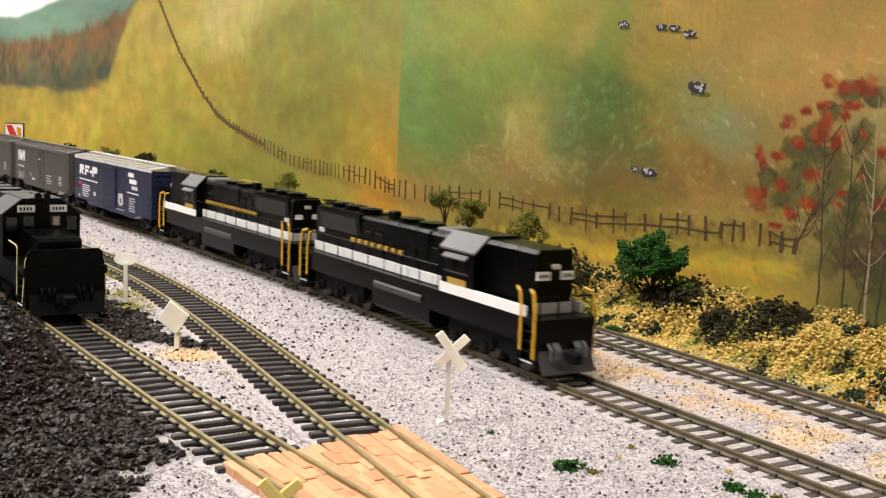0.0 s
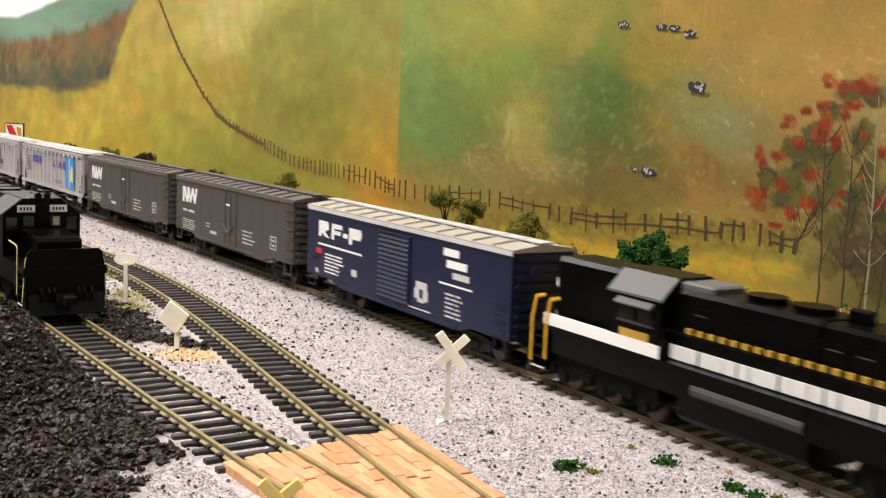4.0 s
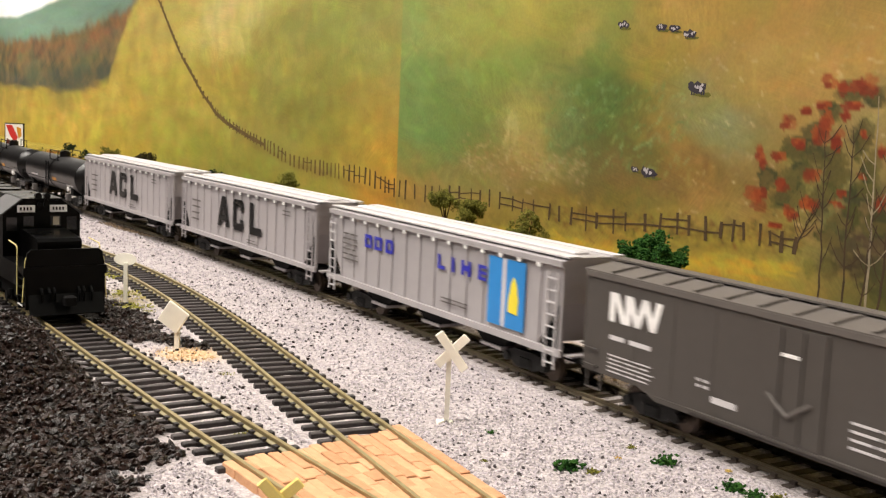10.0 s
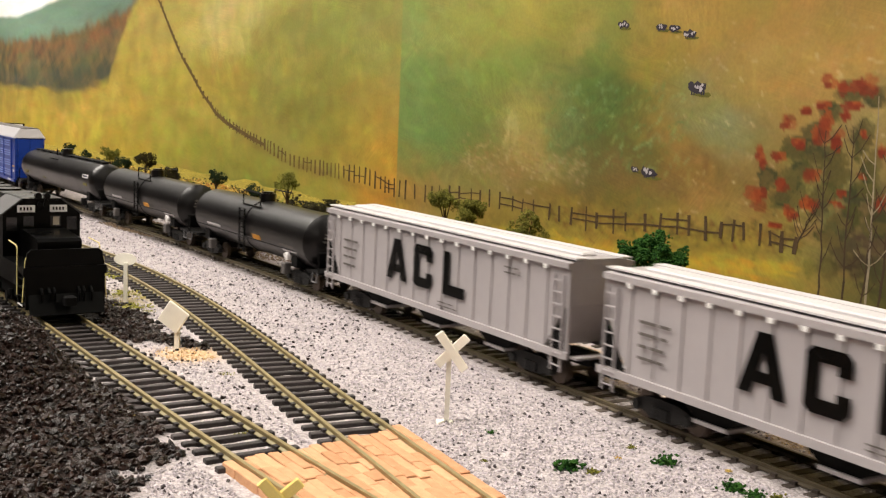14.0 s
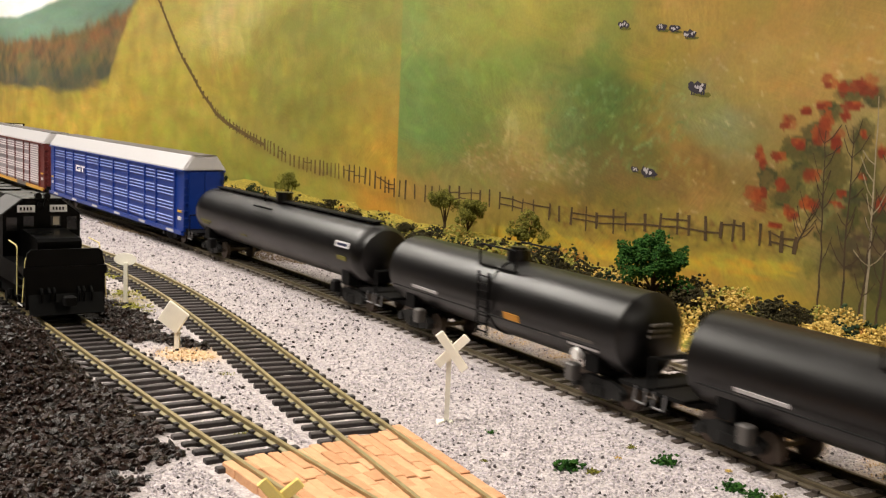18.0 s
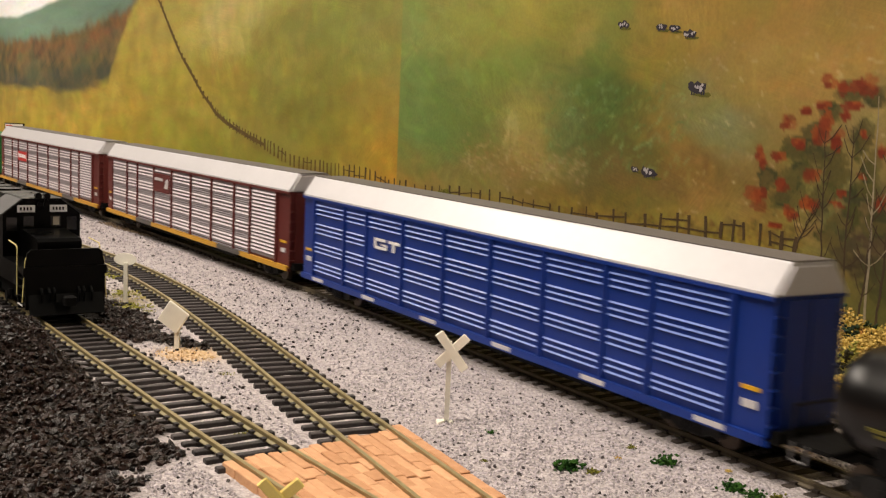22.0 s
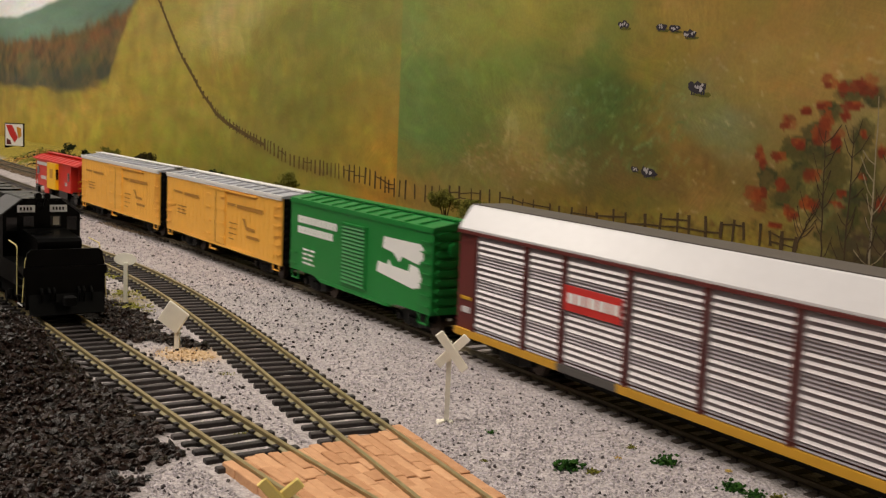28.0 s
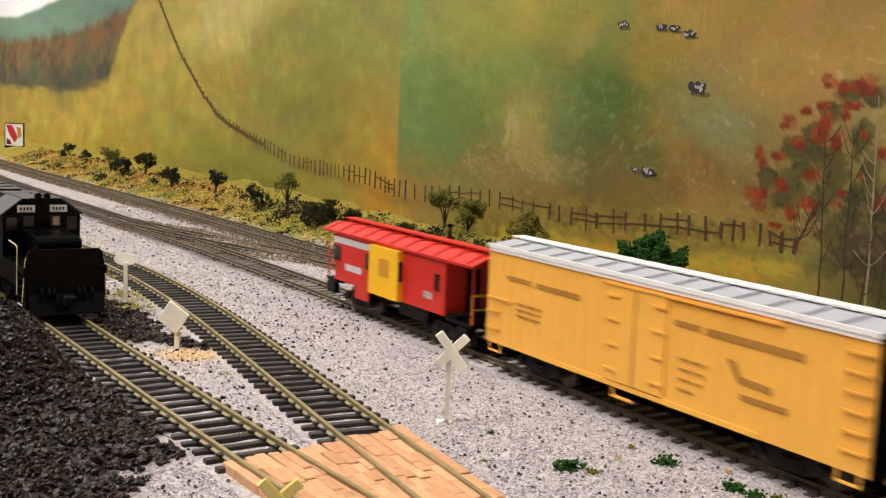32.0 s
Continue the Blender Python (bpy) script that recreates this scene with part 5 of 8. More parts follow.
# dark grey plug-door boxcars
def grey_boxcar(u0, u1):
    car = boxcar("boxcar", "dark grey plug-door boxcar with white emblem and small white lettering", u1 - u0, "nwgrey", "nwroof", 0.0440, 0.0095, 0.0028, 14, drop=0.0026)
    for sg in (-1, 1):
        xa, xb = (-0.0105, 0.0120) if sg < 0 else (-0.0120, 0.0105)
        d = part("plug_door", Geo().box(xa, xb, min(sg * 0.0178, sg * 0.0185), max(sg * 0.0178, sg * 0.0185), 0.0115, 0.0420), "nwgrey", car)
        for x in (xa + 0.0075, xb - 0.0075):
            part("lock_rod", Geo().cyl((x, sg * 0.0188, 0.0125), (x, sg * 0.0188, 0.0415), 0.0004, 6), "nwgrey", d)
        part("door_handle", Geo().tube([((xa + xb) / 2 - 0.0075, sg * 0.0189, 0.0232), ((xa + xb) / 2, sg * 0.0189, 0.0182), ((xa + xb) / 2 + 0.0075, sg * 0.0189, 0.0232)], 0.0006), "nwroof", d)
        part("door_rail", Geo().box(xa - 0.026, xb + 0.026, min(sg * 0.0178, sg * 0.0190), max(sg * 0.0178, sg * 0.0190), 0.0105, 0.0113), "nwgrey", car)
        for x in (-0.062, -0.045, -0.028, 0.032, 0.048, 0.064):
            part("side_seam", Geo().box(x - 0.0002, x + 0.0002, min(sg * 0.0178, sg * 0.01795), max(sg * 0.0178, sg * 0.01795), 0.0125, 0.0425), "nwgrey", car)
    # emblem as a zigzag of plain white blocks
    z0, z1, w = 0.0300, 0.0393, 0.0026
    for xa, xb in ((-0.0750, -0.0750), (-0.0736, -0.0690), (-0.0674, -0.0674), (-0.0666, -0.0628), (-0.0594, -0.0628), (-0.0594, -0.0556), (-0.0530, -0.0556)):
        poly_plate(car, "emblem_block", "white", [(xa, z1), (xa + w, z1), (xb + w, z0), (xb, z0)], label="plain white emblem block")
    plate(car, "lettering", "lightgrey", -0.0742, -0.0672, 0.0242, 0.0256)
    plate(car, "lettering", "lightgrey", -0.0647, -0.0547, 0.0242, 0.0256)
    bars(car, "lightgrey", -0.0745, -0.0510, 0.0135, 0.0200, 5, 3, gap=0.3)
    plate(car, "lettering", "white", -0.0027, 0.0033, 0.0340, 0.0350, 0.0185)
    plate(car, "lettering", "lightgrey", -0.0277, -0.0181, 0.0150, 0.0168)
    bars(car, "lightgrey", -0.0342, -0.0287, 0.0180, 0.0215, 2, 4)
    bars(car, "lightgrey", 0.0208, 0.0378, 0.0150, 0.0235, 4, 5, gap=0.3)
    for xa, xb, za, zb in ((0.0585, 0.0659, 0.0232, 0.0238), (0.0585, 0.0659, 0.0168, 0.0174), (0.0585, 0.0591, 0.0168, 0.0238), (0.0653, 0.0659, 0.0168, 0.0238), (0.0605, 0.0640, 0.0210, 0.0220), (0.0605, 0.0640, 0.0185, 0.0195)):
        plate(car, "placard_line", "lightgrey", xa, xb, za, zb)
    L = u1 - u0
    for sg in (-1, 1):
        xa, xb = (L / 2 - 0.0075, L / 2 - 0.001)
        rungs(car, xa if sg < 0 else -xb, xb if sg < 0 else -xa, sg * 0.0178, 0.0150, 0.0395, 6, "nwgrey")
        rungs(car, -xb if sg < 0 else xa, -xa if sg < 0 else xb, sg * 0.0178, 0.0140, 0.0195, 2, "nwgrey")
    enlist(car, u0, u1, 0.057)
    return car


grey_boxcar(0.6125, 0.7857)
grey_boxcar(0.4210, 0.5960)

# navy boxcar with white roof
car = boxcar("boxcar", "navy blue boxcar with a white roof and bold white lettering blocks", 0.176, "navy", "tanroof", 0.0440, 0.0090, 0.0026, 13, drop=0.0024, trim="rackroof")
louvre_door(car, -0.0140, 0.0145, 0.0120, 0.0400, "navy")
for pts in ([(-0.0755, 0.0310), (-0.0755, 0.0385), (-0.0655, 0.0385), (-0.0645, 0.0350), (-0.0690, 0.0335), (-0.0640, 0.0310), (-0.0675, 0.0310), (-0.0728, 0.0330), (-0.0728, 0.0310)],
            [(-0.0615, 0.0308), (-0.0615, 0.0383), (-0.0505, 0.0383), (-0.0505, 0.0362), (-0.0588, 0.0362), (-0.0588, 0.0352), (-0.0520, 0.0352), (-0.0520, 0.0334), (-0.0588, 0.0334), (-0.0588, 0.0308)],
            [(-0.0430, 0.0308), (-0.0430, 0.0383), (-0.0320, 0.0383), (-0.0305, 0.0362), (-0.0320, 0.0334), (-0.0400, 0.0334), (-0.0400, 0.0308)]):
    poly_plate(car, "emblem_block", "white", pts)
plate(car, "emblem_bar", "white", -0.0490, -0.0445, 0.0330, 0.0350)
plate(car, "emblem_rule", "white", -0.0755, -0.0300, 0.0268, 0.0277)
bars(car, "white", -0.0680, -0.0470, 0.0140, 0.0240, 6, 11, gap=0.4)
plate(car, "placard", "red", -0.0775, -0.0715, 0.0225, 0.0250, label="small red mark")
plate(car, "placard", "lightgrey", -0.0395, -0.0345, 0.0165, 0.0195)
plate(car, "placard", "lightgrey", -0.0785, -0.0750, 0.0130, 0.0150)
plate(car, "emblem_rule", "lightgrey", 0.0130, 0.0320, 0.0118, 0.0123)
for xa, xb, za, zb in ((0.0195, 0.0285, 0.0205, 0.0235), (0.0185, 0.0225, 0.0165, 0.0205), (0.0255, 0.0295, 0.0160, 0.0205), (0.0210, 0.0270, 0.0150, 0.0168)):
    plate(car, "emblem_block", "lightgrey", xa, xb, za, zb)
plate(car, "emblem_block", "white", 0.0405, 0.0520, 0.0370, 0.0400)
plate(car, "emblem_block", "white", 0.0430, 0.0580, 0.0325, 0.0355)
plate(car, "emblem_block", "lightgrey", 0.0480, 0.0600, 0.0285, 0.0310)
plate(car, "emblem_rule", "white", 0.0380, 0.0620, 0.0255, 0.0262)
bars(car, "lightgrey", 0.0430, 0.0560, 0.0125, 0.0230, 6, 12, gap=0.4)
for sg in (-1, 1):
    rungs(car, 0.0785 if sg < 0 else -0.0850, 0.0850 if sg < 0 else -0.0785, sg * 0.0178, 0.0140, 0.0250, 4, "navy")
    rungs(car, -0.0850 if sg < 0 else 0.0785, -0.0785 if sg < 0 else 0.0850, sg * 0.0178, 0.0140, 0.0200, 2, "navy")
enlist(car, 0.8035, 0.9795, 0.057)

# green 40-foot boxcar
car = boxcar("boxcar", "bright green boxcar with a white emblem and ribbed sliding door", 0.1395, "bngreen", "bngreen", 0.0455, 0.0085, 0.0030, 12, drop=0.0022, trucks=0.048)
louvre_door(car, -0.0110, 0.0132, 0.0120, 0.0395, "bngreen", 16)
for z0, z1, e in ((0.0350, 0.0385, -0.0185), (0.0298, 0.0333, -0.0240)):
    x = -0.0610
    while x < e:
        plate(car, "lettering", "white", x, x + 0.0034, z0, z1)
        x += 0.0040
bars(car, "white", -0.0545, -0.0400, 0.0145, 0.0235, 4, 21, gap=0.4)
poly_plate(car, "emblem_block", "white", [(0.0290, 0.0385), (0.0280, 0.0335), (0.0375, 0.0325), (0.0430, 0.0290), (0.0455, 0.0318), (0.0520, 0.0310), (0.0590, 0.0302), (0.0630, 0.0330), (0.0630, 0.0370), (0.0600, 0.0388)], label="white emblem shape")
poly_plate(car, "emblem_block", "white", [(0.0245, 0.0272), (0.0230, 0.0225), (0.0550, 0.0195), (0.0605, 0.0208), (0.0620, 0.0250), (0.0590, 0.0288), (0.0525, 0.0295), (0.0510, 0.0262), (0.0360, 0.0268), (0.0340, 0.0290), (0.0320, 0.0266)], label="white emblem shape")
for sg in (-1, 1):
    rungs(car, 0.0620 if sg < 0 else -0.0685, 0.0685 if sg < 0 else -0.0620, sg * 0.0178, 0.0140, 0.0405, 7, "bngreen")
    rungs(car, -0.0685 if sg < 0 else 0.0620, -0.0620 if sg < 0 else 0.0685, sg * 0.0178, 0.0140, 0.0195, 2, "bngreen")
enlist(car, -1.9395, -1.8000, 0.047)

# orange-yellow mechanical reefers


def reefer(u0, u1):
    L = u1 - u0
    car = boxcar("refrigerator_car", "orange-yellow refrigerator car with a grey metal roof", L, "reefer", "silverroof", 0.0445, 0.0095, 0.0026, 14, drop=0.0, endmat="under", trim="white")
    for sg in (-1, 1):
        xa, xb = (-0.0165, 0.0120) if sg < 0 else (-0.0120, 0.0165)
        d = part("door", Geo().box(xa, xb, min(sg * 0.0178, sg * 0.0186), max(sg * 0.0178, sg * 0.0186), 0.0115, 0.0418), "reefer", car)
        part("door_seam", Geo().box((xa + xb) / 2 - 0.0003, (xa + xb) / 2 + 0.0003, min(sg * 0.0178, sg * 0.0189), max(sg * 0.0178, sg * 0.0189), 0.0118, 0.0415), "reefer2", d)
        for z in (0.0150, 0.0230, 0.0310, 0.0385):
            for x in (xa + 0.0035, xb - 0.0035):
                part("hinge", Geo().box(x - 0.0030, x + 0.0030, min(sg * 0.0186, sg * 0.0192), max(sg * 0.0186, sg * 0.0192), z - 0.0004, z + 0.0004), "reefer", d)
        part("roof_edge", Geo().box(-L / 2 - 0.0006, L / 2 + 0.0006, min(sg * 0.0176, sg * 0.0187), max(sg * 0.0176, sg * 0.0187), 0.0446, 0.0460), "white", car, "bright roof edge")
        part("door_rail", Geo().box(xa - 0.002 if sg < 0 else xa - 0.044, xb + 0.044 if sg < 0 else xb + 0.002, min(sg * 0.0178, sg * 0.0190), max(sg * 0.0178, sg * 0.0190), 0.0419, 0.0427), "reefer", car)
        part("step", Geo().box(-0.0120 if sg < 0 else 0.002, -0.002 if sg < 0 else 0.0120, min(sg * 0.0170, sg * 0.0184), max(sg * 0.0170, sg * 0.0184), 0.0062, 0.0069).box(-0.0120 if sg < 0 else 0.002, -0.0113 if sg < 0 else 0.0027, min(sg * 0.0170, sg * 0.0180), max(sg * 0.0170, sg * 0.0180), 0.0062, 0.0096), "reefer", car)
        for k in range(28):
            x = -L / 2 + 0.003 + (L - 0.006) * k / 27
            if not xa - 0.001 < x < xb + 0.001:
                part("side_batten", Geo().box(x - 0.00025, x + 0.00025, min(sg * 0.0178, sg * 0.01798), max(sg * 0.0178, sg * 0.01798), 0.0115, 0.0430), "reefer", car)
        rungs(car, L / 2 - 0.0085 if sg < 0 else -L / 2 + 0.001, L / 2 - 0.001 if sg < 0 else -L / 2 + 0.0085, sg * 0.0178, 0.0150, 0.0400, 6, "reefer")
        rungs(car, -L / 2 + 0.001 if sg < 0 else L / 2 - 0.016, -L / 2 + 0.016 if sg < 0 else L / 2 - 0.001, sg * 0.0178, 0.0265, 0.0270, 1, "reefer")
        rungs(car, -L / 2 + 0.001 if sg < 0 else L / 2 - 0.0085, -L / 2 + 0.0085 if sg < 0 else L / 2 - 0.001, sg * 0.0178, 0.0150, 0.0215, 2, "reefer")
    y = 0.01805
    plate(car, "lettering", "reefer2", -0.0740, -0.0590, 0.0345, 0.0357, y)
    plate(car, "lettering", "reefer2", -0.0555, -0.0310, 0.0340, 0.0356, y)
    bars(car, "reefer2", -0.0670, -0.0520, 0.0215, 0.0280, 3, 31, y, 0.3)
    plate(car, "lettering", "reefer2", 0.0150, 0.0260, 0.0345, 0.0360, y)
    plate(car, "lettering", "reefer2", 0.0285, 0.0640, 0.0340, 0.0360, y)
    poly_plate(car, "lettering", "reefer2", [(0.0370, 0.0290), (0.0400, 0.0290), (0.0430, 0.0250), (0.0540, 0.0245), (0.0540, 0.0230), (0.0420, 0.0233)], y)
    plate(car, "lettering", "reefer2", 0.0430, 0.0600, 0.0188, 0.0203, y)
    bars(car, "reefer2", 0.0180, 0.0300, 0.0150, 0.0270, 4, 32, y, 0.2)
    for k in range(3):
        part("roof_hatch", Geo().cbox(-L / 2 + 0.012 + k * 0.0005, -L / 2 + 0.013, -0.012, -0.006, 0.0460, 0.0464, 0.0001), "silverroof", car)
    enlist(car, u0, u1, 0.056)


reefer(-2.1275, -1.9520)
reefer(-2.3160, -2.1430)


# covered hoppers
def hopper(u0, u1, mat, label, soo):
    L = u1 - u0
    x, W = L / 2, 0.0176
    car = thing("covered_hopper", label, "freight car", "train cars")
    z0, z1 = 0.0145, 0.0440
    prof = [(-x + 0.0, 0.0400), (-x, z1), (x, z1), (x, 0.0400), (x - 0.0015, 0.030), (x - 0.012, z0), (-x + 0.012, z0), (-x + 0.0015, 0.030)]
    part("body", Geo().py(prof, -W + 0.001, W - 0.001), mat, car)
    for sg in (-1, 1):
        n = 15 if not soo else 14
        for k in range(n):
            xx = -x + 0.012 + (L - 0.024) * k / (n - 1)
            part("side_post", Geo().box(xx - 0.0007, xx + 0.0006, min(sg * (W - 0.001), sg * (W - 0.0003)), max(sg * (W - 0.001), sg * (W - 0.0003)), z0, z1), mat, car)
            part("roof_clip", Geo().box(xx - 0.0010, xx + 0.0010, min(sg * W, sg * (W + 0.0009)), max(sg * W, sg * (W + 0.0009)), z1 - 0.0022, z1 - 0.0008), "white", car)
        part("eave_rail", Geo().box(-x - 0.001, x + 0.001, min(sg * (W - 0.0008), sg * (W + 0.0007)), max(sg * (W - 0.0008), sg * (W + 0.0007)), z1 - 0.0008, z1 + 0.0012), mat, car)
        part("side_sill", Geo().box(-x - 0.002, x + 0.002, min(sg * (W - 0.001), sg * (W + 0.0006)), max(sg * (W - 0.001), sg * (W + 0.0006)), z0 - 0.0022, z0 + 0.0002), mat, car)
        # end bracing
        part("end_slope", Geo().py([(sg * x, 0.0395), (sg * (x - 0.001), 0.0395), (sg * (x - 0.013), z0), (sg * (x - 0.011), z0)], -W + 0.002, W - 0.002), mat, car)
        for sy in (-1, 1):
            part("corner_post", Geo().box(sg * x - 0.0008, sg * x + 0.0008, sy * (W - 0.0016) - 0.0008, sy * (W - 0.0016) + 0.0008, z0, z1), mat, car)
            poly = [(sg * (x - 0.0005), 0.0300), (sg * (x - 0.0105), z0 + 0.0006), (sg * (x - 0.0005), z0 + 0.0006)]
            part("brace_panel", Geo().py(poly, min(sy * (W - 0.0012), sy * (W - 0.0006)), max(sy * (W - 0.0012), sy * (W - 0.0006))), "under", car)
            xa = sg * (x - 0.0010)
            ladder(car, min(xa, xa - sg * 0.0055), max(xa, xa - sg * 0.0055), sy * W, 0.0075, 0.0410, 8, "lightgrey" if soo else mat)
        part("end_platform", Geo().box(min(sg * x, sg * (x + 0.004)), max(sg * x, sg * (x + 0.004)), -0.014, 0.014, 0.0122, 0.0130), mat, car)
        coupler(car, sg * (x + 0.001), sg)
        truck(car, sg * (x - 0.0245))
    part("roof", Geo().px([(-W, z1), (-W + 0.001, z1 + 0.0013), (-0.009, z1 + 0.0022), (0.009, z1 + 0.0022), (W - 0.001, z1 + 0.0013), (W, z1)], -x - 0.001, x + 0.001), mat, car)
    part("hatch_trough", Geo().cbox(-x + 0.006, x - 0.006, -0.0045, 0.0045, z1 + 0.0022, z1 + 0.0034, 0.0006), "lightgrey", car)
    for yy in (-0.0125, 0.0125):
        part("running_board", Geo().box(-x - 0.002, x + 0.002, yy - 0.0032, yy + 0.0032, z1 + 0.0022, z1 + 0.0028), "lightgrey", car)
    for k in range(3):
        c = (k - 1) * L * 0.25
        part("hopper_bay", Geo().py([(c - 0.018, z0), (c + 0.018, z0), (c + 0.006, 0.0070), (c - 0.006, 0.0070)], -0.0125, 0.0125), "under", car)
        part("outlet_gate", Geo().box(c - 0.007, c + 0.007, -0.0135, 0.0135, 0.0062, 0.0074), mat, car)
    part("centre_sill", Geo().box(-x, x, -0.003, 0.003, 0.0085, 0.0125), "under", car)
    yl = W
    if soo:
        for xx in (-0.0545, -0.0450, -0.0350):
            for q in ((xx, xx + 0.0068, 0.0316, 0.0330), (xx, xx + 0.0068, 0.0360, 0.0374), (xx, xx + 0.0018, 0.0330, 0.0360), (xx + 0.0050, xx + 0.0068, 0.0330, 0.0360)):
                plate(car, "lettering_block", "blueletter", *q, yl)
        for q in ((0.0095, 0.0112, 0.0312, 0.0370), (0.0112, 0.0150, 0.0312, 0.0326), (0.0200, 0.0218, 0.0312, 0.0370), (0.0272, 0.0290, 0.0312, 0.0370), (0.0290, 0.0320, 0.0330, 0.0352), (0.0320, 0.0338, 0.0312, 0.0370), (0.0392, 0.0410, 0.0312, 0.0370), (0.0410, 0.0450, 0.0335, 0.0347), (0.0410, 0.0450, 0.0312, 0.0324), (0.0410, 0.0450, 0.0358, 0.0370)):
            plate(car, "lettering_block", "blueletter", *q, yl)
        plate(car, "emblem_panel", "skyblue", 0.0465, 0.0555, 0.0165, 0.0415, yl, label="bright blue panel")
        plate(car, "emblem_panel", "lightgrey", 0.0555, 0.0580, 0.0165, 0.0415, yl)
        plate(car, "emblem_panel", "skyblue", 0.0580, 0.0700, 0.0165, 0.0415, yl, label="bright blue panel")
        poly_plate(car, "emblem_shape", "cornyellow", [(0.0600, 0.0225), (0.0660, 0.0220), (0.0665, 0.0270), (0.0650, 0.0330), (0.0632, 0.0355), (0.0615, 0.0330), (0.0602, 0.0270)], yl, 0.0004, "yellow oval emblem")
        bars(car, "nwroof", -0.0760, -0.0600, 0.0230, 0.0370, 6, 41, yl, 0.3)
        bars(car, "nwroof", 0.0130, 0.0370, 0.0180, 0.0210, 2, 42, yl, 0.35)
    else:
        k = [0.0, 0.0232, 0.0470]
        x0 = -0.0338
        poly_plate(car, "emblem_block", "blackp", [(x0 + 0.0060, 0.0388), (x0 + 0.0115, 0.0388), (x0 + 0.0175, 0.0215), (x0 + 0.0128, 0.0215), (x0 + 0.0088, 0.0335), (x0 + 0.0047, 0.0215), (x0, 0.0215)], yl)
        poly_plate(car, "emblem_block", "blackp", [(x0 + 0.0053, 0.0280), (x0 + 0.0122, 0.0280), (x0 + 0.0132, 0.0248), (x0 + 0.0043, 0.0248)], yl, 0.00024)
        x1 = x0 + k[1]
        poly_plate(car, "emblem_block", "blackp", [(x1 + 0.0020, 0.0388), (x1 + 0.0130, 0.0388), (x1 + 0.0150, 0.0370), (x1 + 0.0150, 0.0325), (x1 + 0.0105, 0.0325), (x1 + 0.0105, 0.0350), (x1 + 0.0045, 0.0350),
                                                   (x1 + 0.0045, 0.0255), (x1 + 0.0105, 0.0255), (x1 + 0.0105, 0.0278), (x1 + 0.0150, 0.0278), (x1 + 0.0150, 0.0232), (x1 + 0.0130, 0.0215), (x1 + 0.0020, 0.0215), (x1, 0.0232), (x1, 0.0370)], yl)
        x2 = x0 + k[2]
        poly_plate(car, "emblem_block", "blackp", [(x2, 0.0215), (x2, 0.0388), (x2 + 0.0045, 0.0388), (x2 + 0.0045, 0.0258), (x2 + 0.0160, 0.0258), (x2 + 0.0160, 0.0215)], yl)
        bars(car, "nwroof", -0.0760, -0.0600, 0.0200, 0.0350, 4, 43, yl, 0.25)
        bars(car, "nwroof", 0.0560, 0.0660, 0.0360, 0.0400, 2, 44, yl, 0.3)
        bars(car, "nwroof", 0.0100, 0.0240, 0.0160, 0.0190, 2, 45, yl, 0.3)
    enlist(car, u0, u1, L / 2 - 0.0245)


hopper(0.2255, 0.4060, "soogrey", "silver-grey covered hopper with blue lettering blocks and a yellow emblem", True)
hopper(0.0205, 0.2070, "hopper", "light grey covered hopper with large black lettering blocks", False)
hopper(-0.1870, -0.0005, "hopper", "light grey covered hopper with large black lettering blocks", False)


